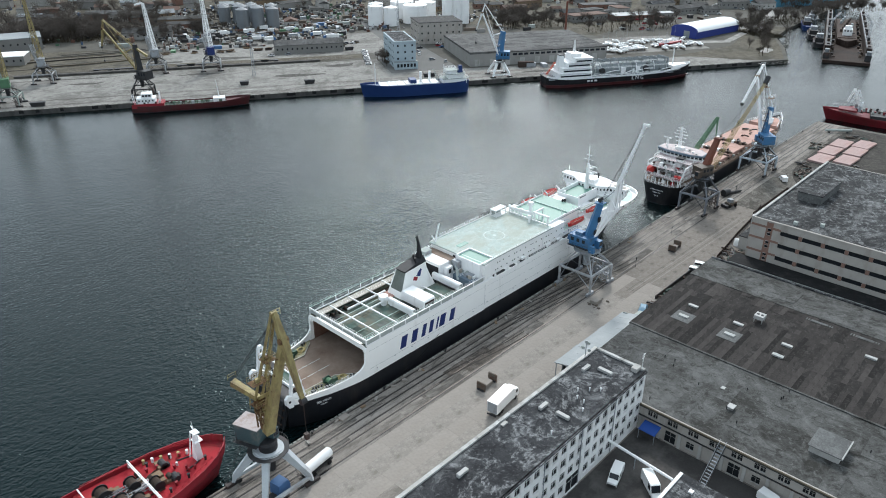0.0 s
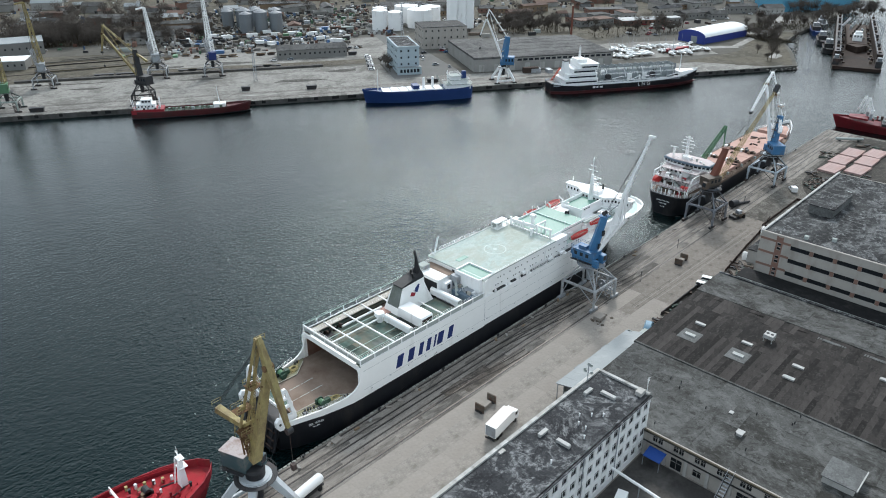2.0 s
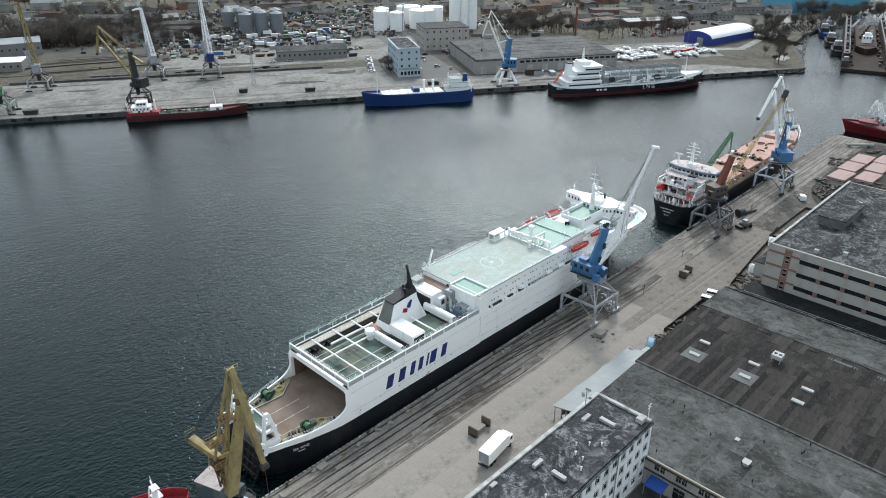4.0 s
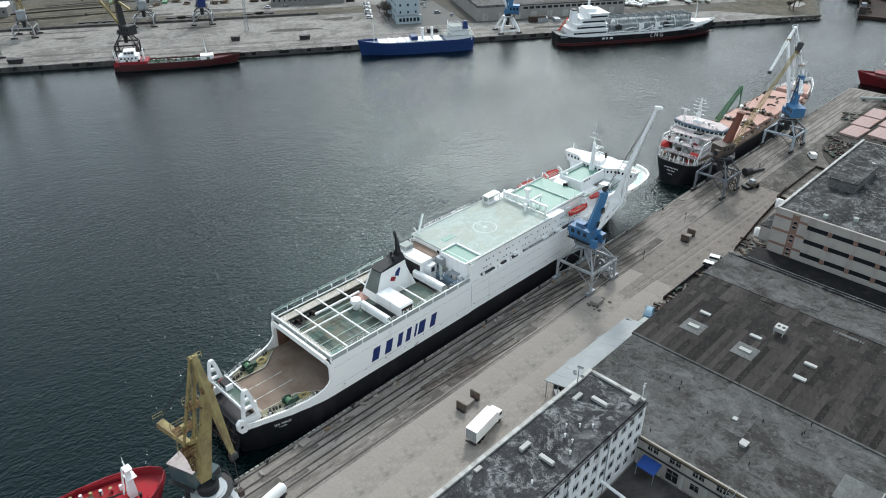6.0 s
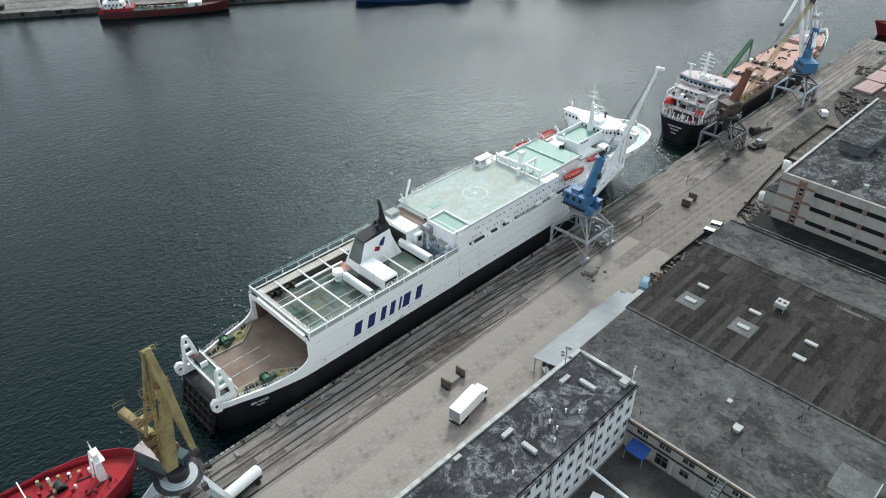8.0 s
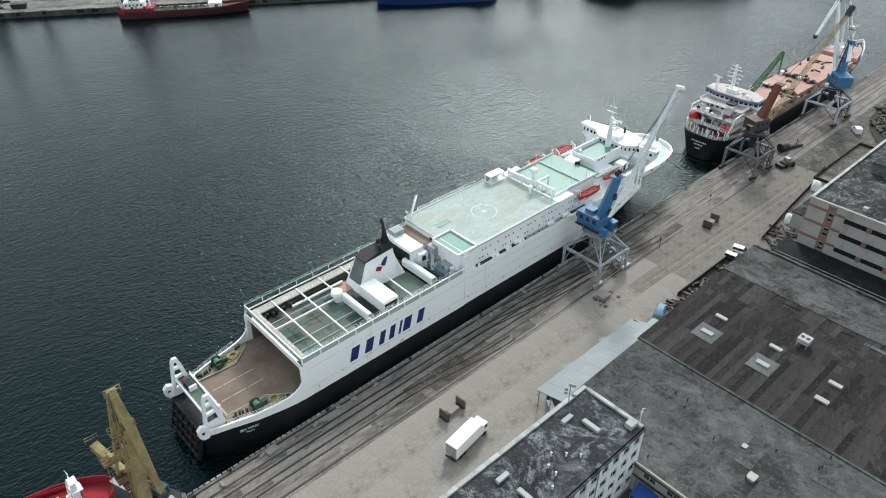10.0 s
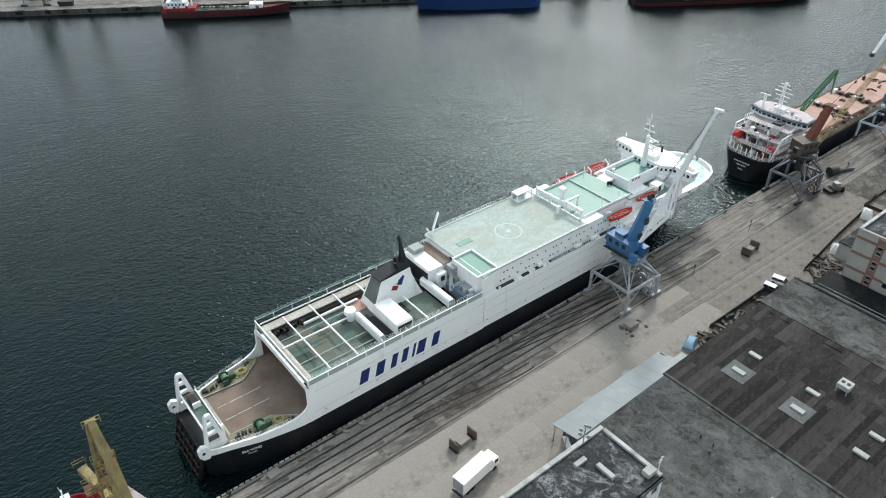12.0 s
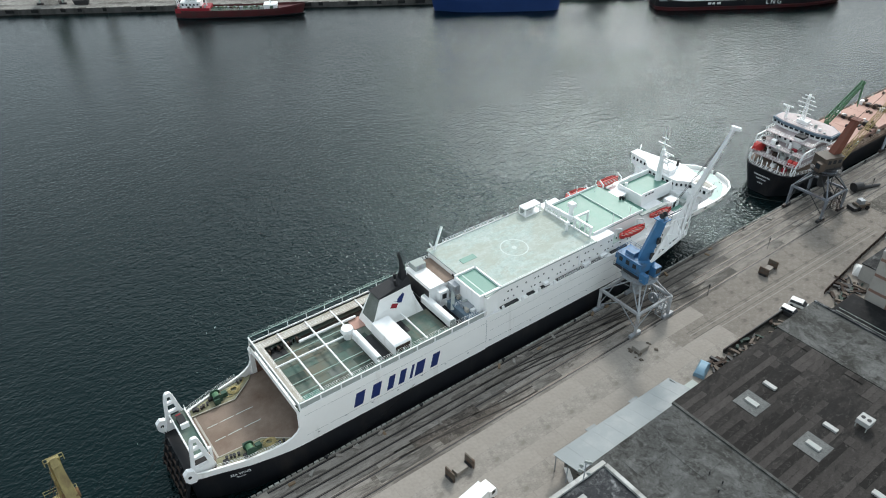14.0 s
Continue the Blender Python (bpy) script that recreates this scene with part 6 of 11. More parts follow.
YZ = QZ + 0.03
van(pose(31.6, -52.6, YZ, 0, 0, -165))
van(pose(33.6, -59.0, YZ, 0, 0, -130), "large white panel van beside the yard shed", 6.0, 2.7)
van(pose(45.4, -76.5, YZ, 0, 0, -100), "white panel van below the warehouse wall", 4.8, 2.0)
for k in range(2):
    V = thing("minivan", "small white minivan parked beside the warehouse", "van", pose(119.0 + 4.0 * k, -26.6 + 0.3 * k, QZ, 0, 0, -82 + 6 * k), "parked minivans")
    Shape().side([(-2.1, 0.35), (2.15, 0.35), (2.2, 0.8), (1.5, 0.98), (-2.1, 1.0)], -0.88, 0.88).part("body", vehicle_white, V)
    Shape().loft([[(-2.05, -0.84, 1.0), (1.4, -0.84, 0.98), (1.4, 0.84, 0.98), (-2.05, 0.84, 1.0)], [(-1.85, -0.72, 1.62), (0.6, -0.72, 1.62), (0.6, 0.72, 1.62), (-1.85, 0.72, 1.62)]]).part("glazing", glass_dark, V)
    Shape().box(-1.95, -0.75, 1.62, 0.65, 0.75, 1.7).part("roof", vehicle_white, V)
    for x in (-1.9, -0.7, 0.55):
        for y in (-0.8, 0.72):
            Shape().beam((x, y + 0.04, 0.98), (x + (0.0 if x < 0.5 else 0.1), y * 0.92 + 0.04, 1.64), 0.1).part("pillar", vehicle_white, V)
    for x in (-1.35, 1.35):
        for y in (-0.85, 0.85):
            Shape().tube((x, y - 0.1, 0.33), (x, y + 0.1, 0.33), 0.33, n=12).part("wheel", rubber, V)
van(pose(211, -17.4, QZ, 0, 0, 38), "white van on the open quay", 4.4, 2.1)

g = thing("yard_shed", "low felt-roofed yard shed", "shed", pose(0, 0, 0))
Shape().box(26, -76, QZ, 38.4, -62.4, 5.0).part("wall", render_grey, g)
Shape().box(25.7, -76.3, 5.0, 38.8, -62.0, 5.2).part("roof", roof_felt, g)
for k in range(5):
    Shape().box(25.7 + 2.6 * k, -62.5, 5.2, 28.2 + 2.6 * k, -61.9, 5.5).part("coping_stone", white_paint, g)
Shape().box(35.0, -66.0, 5.2, 35.9, -65.2, 5.5).part("roof_hatch", white_paint, g)
p = thing("pipe_bridge", "white insulated pipe crossing the yard on posts", "pipe", pose(0, 0, 0))
Shape().tube((36.2, -47.9, 6.1), (35.6, -61.8, 5.6), 0.28, n=10).part("pipe", white_paint, p)
Shape().tube((36.0, -54, QZ), (36.0, -54, 5.7), 0.1, n=6).part("post", grey_steel, p)
st = thing("steel_stair", "dark lattice steel stair up to the warehouse roof", "stair", pose(0, 0, 0))
for y in (-65.0, -66.2):
    Shape().beam((40.4, y, YZ), (47.5, y, 8.4), 0.12, 0.3).part("stringer", dark_steel, st)
    Shape().beam((40.4, y, YZ + 1.1), (47.5, y, 9.5), 0.07).part("handrail", grey_steel, st)
for k in range(14):
    f = (k + 0.5) / 14
    Shape().box(40.4 + 7.1 * f - 0.15, -66.15, QZ + 0.1 + 5.9 * f, 40.4 + 7.1 * f + 0.15, -65.05, QZ + 0.14 + 5.9 * f).part("tread", grey_steel, st)
aw = thing("awning", "bright blue awning over a warehouse door", "awning", pose(0, 0, 0))
Shape().side([(44.6, 4.9), (47.2, 5.6), (47.2, 5.5), (44.6, 4.8)], -53.4, -49.8).part("canopy", tarp_blue, aw)
for y in (-53.3, -49.9):
    Shape().beam((44.7, y, YZ), (44.7, y, 4.85), 0.09).part("post", grey_steel, aw)


def plate_stand(at):
    """Two upright rusty plates with a concrete block between."""
    T = thing("ballast_stand", "concrete block between two upright rusty steel plates", "equipment", at, "quay ballast")
    for x in (-2.2, 2.2):
        Shape().box(x - 0.12, -1.15, 0, x + 0.12, 1.15, 2.0).part("steel_plate", scrap, T)
        Shape().box(x - 0.4, -0.9, 0, x + 0.4, 0.9, 0.35).part("foot", dark_steel, T)
    Shape().box(-1.2, -0.7, 0, 1.2, 0.7, 1.0).part("concrete_block", slab, T)
    return T


plate_stand(pose(36.8, -16.4, QZ + 0.01, 0, 0, 4))
plate_stand(pose(129.0, -14.7, QZ + 0.01, 0, 0, 6))
q = thing("rubble_skip", "heap of rubble round a concrete block", "rubble", pose(84.6, -14.6, QZ + 0.01))
Shape().box(-1.5, -1.0, 0, 1.3, 1.0, 1.1).part("concrete_block", slab, q)
rnd = random.Random(5)
for k in range(12):
    r = rnd.uniform(0.2, 0.5)
    o = Shape().loft([[(-r, -r, 0), (r, -r * 0.8, 0), (r * 0.9, r, 0), (-r * 0.8, r * 0.9, 0)], [(-r * 0.5, -r * 0.6, r), (r * 0.6, -r * 0.4, r * 0.8), (r * 0.4, r * 0.5, r), (-r * 0.4, r * 0.5, r * 0.9)]]).part("rock", scrap, q)
    o.matrix_local = pose(rnd.uniform(-3, 3), rnd.uniform(-2.2, 1.5), 0, 0, 0, rnd.uniform(0, 90))


old_dark = felt("old_dark", (0.05, 0.046, 0.04), (0.02, 0.019, 0.017), (0.11, 0.10, 0.09), 0.0, cover=0.5, scale=3)


def scrap_heap(at, size, count, seed, label="heap of rusty scrap and timber"):
    H = thing("scrap_heap", label, "scrap", at, "scrap heaps")
    rnd = random.Random(seed)
    for k in range(count):
        l, w = rnd.uniform(0.8, 3.2), rnd.uniform(0.2, 0.7)
        o = B(-l / 2, -w / 2, 0, l / 2, w / 2, w * 0.7).part("scrap_piece", rnd.choice((deck_brown, dark_rust_and_shade, dark_steel, dark_rust_and_shade, black_paint_and_shade, deck_dark) if "dark" in label else (scrap, scrap, dark_steel, timber, grey_steel)), H)
        o.matrix_local = pose(rnd.uniform(-size, size), rnd.uniform(-size * 0.5, size * 0.5), rnd.uniform(0, 0.4), rnd.uniform(-6, 6), rnd.uniform(-8, 8), rnd.uniform(0, 180))
    return H


tagged(B(97.4, -31.2, QZ + 0.006, 118.0, -25.3, QZ + 0.03).part("scrap_yard", old_dark), "dark dirty scrap yard beside the warehouse", "ground", kind="structure")
for a, b, d, e in ((97.3, -25.4, 118.0, -25.2), (117.9, -30.4, 118.1, -25.2)):
    tagged(B(a, b, QZ, d, e, QZ + 1.1).part("fence", dark_steel), "low dark yard fence", "fence")
scrap_heap(pose(103, -28.0, QZ, 0, 0, 3), 5.4, 26, 21, "dark heap of scrap along the warehouse")
scrap_heap(pose(112, -28.2, QZ, 0, 0, 3), 5.0, 22, 22, "dark heap of scrap along the warehouse")
scrap_heap(pose(94.2, -27.2, QZ, 0, 0, -20), 2.6, 26, 1, "dark heap of scrap and pale timber by the shed")
scrap_heap(pose(136.6, -29.6, QZ, 0, 0, 12), 5.0, 46, 31, "dark heap of scrap by the block's corner")
scrap_heap(pose(133.0, -31.6, QZ, 0, 0, 0), 3.6, 24, 9, "dark heap of scrap by the block's corner")
scrap_heap(pose(219, -22.4, QZ + 0.03, 0, 0, 30), 5, 26, 6, "dark heap of scrap steel at the quay end")
scrap_heap(pose(238, -34, QZ + 0.03, 0, 0, 30), 8, 34, 8, "dark heap of scrap steel at the quay end")
scrap_heap(pose(262, -13.6, QZ + 0.03, 0, 0, 5), 6, 20, 12, "dark heap of scrap steel at the quay end")
c = thing("tarped_car", "old car under a pale blue tarpaulin", "car", pose(89.6, -25.9, QZ, 0, 0, 20))
Shape().loft([[(-2.3, -1.1, 0), (2.3, -1.1, 0), (2.3, 1.1, 0), (-2.3, 1.1, 0)], [(-2.2, -1.0, 0.8), (2.2, -1.0, 0.75), (2.2, 1.0, 0.8), (-2.2, 1.0, 0.85)], [(-1.2, -0.7, 1.5), (0.9, -0.7, 1.45), (0.9, 0.7, 1.5), (-1.2, 0.7, 1.5)]]).part("cover", surface("tarp_pale", (0.16, 0.27, 0.36), 0.5, tone=0.15), c, smooth=True)
fence_line = [(131.8, -27.1), (141.6, -26.0), (151.5, -24.8), (164.7, -23.6), (178.7, -21.4)]
for p, q in zip(fence_line, fence_line[1:]):
    w = thing("fence", "dark sagging yard fence along the quay road", "fence", pose(0, 0, QZ), "yard fences")
    Shape().beam((*p, 0.65), (*q, 0.65), 0.12, 1.1).part("fence_panel", dark_rust_and_shade, w)
    n = 5
    for k in range(n + 1):
        x, y = p[0] + (q[0] - p[0]) * k / n, p[1] + (q[1] - p[1]) * k / n
        Shape().beam((x, y - 0.12, 0), (x, y - 0.12, 1.45), 0.12).part("fence_post", dark_steel, w)
for x, y, k, lab in ((145.6, -27.6, 1.0, "white tarpaulin over a heap by the yard fence"), (167.2, -24.6, 1.15, "crumpled white tarpaulin over goods by the fence")):
    c = thing("covered_heap", lab, "tarpaulin", pose(x, y, QZ, 0, 0, 25), "covered heaps")
    Shape().loft([[(-2.0 * k, -1.2 * k, 0), (1.9 * k, -1.4 * k, 0), (2.1 * k, 1.1 * k, 0), (-1.8 * k, 1.3 * k, 0)], [(-1.7 * k, -0.9 * k, 1.3 * k), (1.6 * k, -1.1 * k, 1.0 * k), (1.7 * k, 0.9 * k, 1.2 * k), (-1.5 * k, 1.0 * k, 1.5 * k)], [(-1.1 * k, -0.3 * k, 2.0 * k), (0.9 * k, -0.6 * k, 1.5 * k), (1.0 * k, 0.5 * k, 1.7 * k), (-0.7 * k, 0.5 * k, 2.1 * k)]]).part("cover", vehicle_white, c, smooth=True)
bx = thing("generator_box", "grimy white machine box beside the shed end", "equipment", pose(80.0, -29.9, QZ))
Shape().box(-1.1, -0.8, 0, 1.1, 0.8, 5.0).part("housing", render_white, bx)
Shape().box(-1.3, -1.0, 5.0, 1.3, 1.0, 5.12).part("housing_top", panel_grey, bx)
Shape().box(-0.9, -0.82, 3.4, 0.2, -0.8, 4.6).part("louvre", dark_steel, bx)

# fenced pit and machines farther along the quay
for x0, y0, x1, y1 in ((172, -21.9, 203, -21.7), (203, -33, 203.2, -21.7), (172, -33, 172.2, -21.9)):
    tagged(B(x0, y0, QZ, x1, y1, QZ + 0.8).part("fence", dark_rust_and_shade), "low dark yard fence", "fence")
hp = thing("grab_bucket", "dark steel grab and hopper lying on the quay", "equipment", pose(183.5, -8.4, QZ, 0, 0, -18))
Shape().tube((-3.4, 0, 1.3), (-0.6, 0, 1.3), 1.3, 1.1, n=12).part("hopper", dark_steel, hp, smooth=True)
Shape().tube((-0.6, 0, 0.7), (6.0, 0, 0.45), 0.6, 0.35, n=8).part("chute", dark_steel, hp)
lo = thing("loader", "small wheeled loader standing on the quay", "vehicle", pose(173.2, -13.0, QZ, 0, 0, 160))
Shape().box(-2.2, -1.0, 0.6, 1.6, 1.0, 1.7).part("body", scrap, lo)
Shape().box(-0.6, -0.8, 1.7, 0.8, 0.8, 2.8).part("cab", grey_steel, lo)
Shape().box(1.8, -1.3, 0.2, 3.0, 1.3, 1.1).part("bucket", dark_steel, lo)
for x in (-1.5, 1.1):
    for y in (-1.1, 1.1):
        Shape().tube((x, y - 0.2, 0.6), (x, y + 0.2, 0.6), 0.6, n=12).part("wheel", rubber, lo)
yard_black = felt("yard_black", (0.055, 0.05, 0.044), (0.026, 0.024, 0.021), (0.125, 0.115, 0.1), 0.0, cover=0.4, scale=2.0)
rim = [(206, -26), (216, -19.4), (224, -16.2), (233, -15.2), (246, -14.6), (262, -14.2), (280, -14.8), (299, -16), (300, -44), (206, -44)]
tagged(Shape().prism(rim[::-1], QZ + 0.021, QZ + 0.035).part("scrap_ground", yard_black), "black oily ground of the scrap yard", "ground", kind="structure")
for k, (x, y, w) in enumerate(((226, -20.2, 4), (233, -17.6, 4), (229, -27.0, 6), (286, -23, 5))):
    scrap_heap(pose(x, y, QZ + 0.03, 0, 0, 31 * k), w, 26, 300 + k, "dark heap of scrap steel at the quay end")
for i, (x, y) in enumerate(((246, -19.8), (259, -19.4), (272, -19.8), (251, -28), (264.5, -27.6), (277, -27.4))):
    h = thing("hatch_cover", "faded pink steel hatch cover lying on the quay", "hatch cover", pose(x, y, QZ, 0, 0, -4 + (i * 7) % 5), "hatch covers")
    Shape().box(-5.8, -3.3, 0, 5.8, 3.3, 0.8).part("cover_plate", pink_sheet, h)
    for k in range(5):
        Shape().box(-5.9, -3.4 + 1.6 * k, 0.8, 5.9, -3.2 + 1.6 * k, 0.88).part("stiffener", pink_sheet, h)
t = thing("white_pipe", "long white steel pipe on supports", "pipe", pose(0, 0, QZ))
Shape().tube((286.0, -8.6, 1.1), (293.2, -17.6, 1.1), 0.6, n=14).part("pipe", panel_grey, t, smooth=True)
for f in (0.15, 0.85):
    Shape().box(286 + 7.2 * f - 0.5, -8.6 - 9 * f - 0.4, 0, 286 + 7.2 * f + 0.5, -8.6 - 9 * f + 0.4, 0.5).part("support", dark_steel, t)
tt = thing("tank_trailer", "white cylindrical tank trailer on the quay", "trailer", pose(-6.4, -9.6, QZ, 0, 0, 8))
Shape().tube((-2.6, 0, 2.0), (4.2, 0, 2.0), 1.0, n=16).tube((4.2, 0, 2.0), (4.5, 0, 2.0), 1.0, 0.7, n=16).part("tank", vehicle_white, tt, smooth=True)
Shape().box(-2.8, -0.9, 0.7, 4.3, 0.9, 1.0).part("chassis", dark_steel, tt)
for x in (-2.0, -0.9, 3.2):
    for y in (-0.95, 0.95):
        Shape().tube((x, y - 0.15, 0.48), (x, y + 0.15, 0.48), 0.48, n=12).part("wheel", rubber, tt)
ct = thing("tractor_unit", "dark blue truck tractor under the yellow crane", "truck", pose(-14.2, -9.4, QZ, 0, 0, 8))
Shape().side([(-1.2, 0.7), (1.6, 0.7), (1.65, 2.0), (1.3, 3.1), (-1.0, 3.1)], -1.2, 1.2).part("cab", vehicle_blue, ct)
Shape().side([(1.55, 1.9), (1.7, 1.9), (1.4, 2.9), (1.25, 2.9)], -1.0, 1.0).part("windscreen", glass_dark, ct)
Shape().box(-3.6, -0.6, 0.6, 1.4, 0.6, 0.95).part("chassis", dark_steel, ct)
for x in (-2.8, 0.9):
    for y in (-1.0, 1.0):
        Shape().tube((x, y - 0.15, 0.5), (x, y + 0.15, 0.5), 0.5, n=12).part("wheel", rubber, ct)
for x, y in ((137, -7), (110, -9.6), (186, -7.2)):
    l = thing("signal_post", "short dark signal post beside the rails", "post", pose(x, y - 2.4, QZ), "signal posts")
    Shape().tube((0, 0, 0), (0, 0, 3.2), 0.07, n=6).box(-0.15, -0.12, 2.6, 0.15, 0.12, 3.3).part("post", dark_steel, l)
bol = Shape().tube((0, 0, 0), (0, 0, 0.5), 0.22, n=10).tube((0, 0, 0.5), (0, 0, 0.65), 0.34, 0.3, n=10).mesh("bollard", dark_steel)
for i in range(17):
    o = tagged(new("bollard", bol), "black cast mooring bollard on the quay edge", "bollard", "quay bollards")
    o.location = (-40 + 20 * i, -0.2 - 0.4, QZ + 0.012)
rnd = random.Random(11)
for i in range(26):      # litter and blocks along the quay edge
    x = rnd.uniform(-8, 150)
    o = B(-0.6, -0.25, 0, 0.6, 0.25, rnd.uniform(0.1, 0.45)).part("timber_block", rnd.choice((timber, slab, stone_edge)))
    tagged(o, "loose block of timber or stone on the quay edge", "block", "quay litter")
    o.matrix_world = pose(x, rnd.uniform(-2.3, -1.0), QZ + 0.015, 0, 0, rnd.uniform(0, 180))
o = B(-1.1, -0.7, 0, 1.1, 0.7, 0.5).part("fender_pad", slab)
tagged(o, "pale concrete slab lying on the quay edge", "slab").matrix_world = pose(7.5, -1.7, QZ + 0.012, 0, 0, 6)

# mooring lines
for name, a, b in (("mooring_line", (0.5, 6.2, 7.8), (-10, -0.6, 3.0)), ("mooring_line", (-0.6, 16.5, 8.0), (-20, -0.6, 3.0)), ("mooring_line", (134, 5.5, 12.8), (150, -0.6, 3.0)), ("mooring_line", (138, 8, 12.9), (160, -0.6, 3)), ("mooring_line", (40, 1.4, 6.8), (20, -0.6, 3))):
    a, b = Vector(a), Vector(b)
    s = rope([a.lerp(b, i / 8) - Vector((0, 0, 1.2 * math.sin(math.pi * i / 8))) for i in range(9)], 0.05)
    tagged(s.part(name, rubber), "dark mooring rope from ship to quay", "rope", "mooring lines")


# ---- portal cranes ----
def portal(C, paint, dark, style, half=5.2, ring_z=10.0, leg_z=5.6, ring_r=2.6):
    """Four legs on bogies under a slewing ring."""
    for sx in (-1, 1):
        for sy in (-1, 1):
            x, y = sx * half, sy * half
            b = Shape().box(x - 1.6, y - 0.35, 0, x + 1.6, y + 0.35, 0.75)
            for k in (-1.1, 0, 1.1):
                b.tube((x + k, y - 0.4, 0.35), (x + k, y + 0.4, 0.35), 0.35, n=10)
            b.part("bogie", dark, C)
            if style == "frame":
                leg = Shape().beam((x, y, 0.7), (x * 0.98, y * 0.98, leg_z), 0.5, 0.5, 0.7, 0.7)
                leg.beam((x * 0.98, y * 0.98, leg_z), (sx * ring_r * 0.75, sy * ring_r * 0.75, ring_z), 0.3)
                leg.part("leg", paint, C)
            else:
                leg = Shape().beam((x, y, 0.7), (sx * (half - 0.4), sy * (half - 0.4), 2.4), 0.6, 0.6, 0.9, 0.9)
                leg.beam((sx * (half - 0.3), sy * (half - 0.3), 2.2), (sx * ring_r * 0.7, sy * ring_r * 0.7, ring_z), 0.9, 1.0, 1.3, 1.6)
                leg.part("leg", paint, C)
    z = leg_z - 0.1 if style == "frame" else 2.4
    e = half * 0.98
    for a, b in (((-e, -e), (e, -e)), ((e, -e), (e, e)), ((e, e), (-e, e)), ((-e, e), (-e, -e))):
        along = a[1] == b[1]
        if style == "frame":
            Shape().beam((*a, z), (*b, z), 0.45, 0.6).part("portal_beam", paint, C)
            if not along and a[0] > 0:      # stair tower and cable gear on the land side
                Shape().truss((half - 1.0, -half + 1.0, 0.4), (half - 1.0, -half + 1.0, z + 0.6), 1.7, 1.7, 4, 0.16).part("stair_tower", dark, C, "dark lattice stair tower")
                Shape().tube((half - 0.2, -half * 0.2, 2.4), (half + 0.3, -half * 0.2, 2.4), 1.3, n=18).part("cable_reel", dark, C, "large cable reel")
                B(half - 2.2, -half + 0.2, 2.6, half - 0.2, -half + 2.2, 2.75).part("landing", dark, C)
            m = ((a[0] + b[0]) / 2, (a[1] + b[1]) / 2)
            Shape().beam((*a, z), (m[0] * 0.45, m[1] * 0.45, ring_z), 0.22).beam((*b, z), (m[0] * 0.45, m[1] * 0.45, ring_z), 0.22).beam((*a, 1.6), (m[0], m[1], z), 0.16).beam((*b, 1.6), (m[0], m[1], z), 0.16).part("brace", dark, C)
        elif along:
            Shape().beam((*a, 1.6), (*b, 1.6), 0.5, 0.7).part("portal_beam", paint, C)
    circle = lambda r, z: [(r * math.cos(2 * math.pi * k / 24), r * math.sin(2 * math.pi * k / 24), z) for k in range(24)]  # noqa: E731
    Shape().loft([circle(ring_r - 0.3, ring_z), circle(ring_r + 0.25, ring_z), circle(ring_r + 0.25, ring_z + 0.65), circle(ring_r - 0.3, ring_z + 0.65), circle(ring_r - 0.3, ring_z)], cap=False).part("slewing_ring", paint, C)
    Shape().loft([circle(ring_r - 0.1, ring_z + 0.66), circle(ring_r - 0.1, ring_z + 0.85)]).part("ring_plate", paint, C, "round turntable plate")
    Shape().loft([circle(1.7, ring_z + 0.85), circle(1.8, ring_z + 2.2), circle(1.5, ring_z + 2.6)]).part("turntable_drum", black_paint_and_shade, C, "dark turntable drum")
    Shape().tube((0, 0, ring_z - 4.2), (0, 0, ring_z + 0.66), 0.9, 1.2, n=12).part("king_post", dark, C)
    for k in range(12):
        a = 2 * math.pi * k / 12
        Shape().beam(((ring_r + 1.1) * math.cos(a), (ring_r + 1.1) * math.sin(a), ring_z + 0.6), ((ring_r + 1.1) * math.cos(a), (ring_r + 1.1) * math.sin(a), ring_z + 1.6), 0.06).part("rail_post", dark, C)
    Shape().loft([circle(ring_r + 0.3, ring_z + 0.55), circle(ring_r + 1.2, ring_z + 0.55), circle(ring_r + 1.2, ring_z + 0.62), circle(ring_r + 0.3, ring_z + 0.62), circle(ring_r + 0.3, ring_z + 0.55)], cap=False).part("ring_walkway", dark, C)
    Shape().loft([circle(ring_r + 1.08, ring_z + 1.58), circle(ring_r + 1.14, ring_z + 1.58), circle(ring_r + 1.14, ring_z + 1.64), circle(ring_r + 1.08, ring_z + 1.64), circle(ring_r + 1.08, ring_z + 1.58)], cap=False).part("walkway_rail", dark, C)
    # stair up one leg, cable drum
    st = Shape()
    for k in range(10):
        f = k / 10
        st.box(half - 1.2 - 0.3, -half * 0.6 + f * 5, 0.4 + f * (ring_z - 0.6), half - 1.2 + 0.3, -half * 0.6 + f * 5 + 0.3, 0.45 + f * (ring_z - 0.6))
    st.beam((half - 1.5, -half * 0.6, 1.3), (half - 1.5, -half * 0.6 + 5, 0.9 + ring_z), 0.06).beam((half - 0.9, -half * 0.6, 1.3), (half - 0.9, -half * 0.6 + 5, 0.9 + ring_z), 0.06)
    st.part("stair", dark, C)


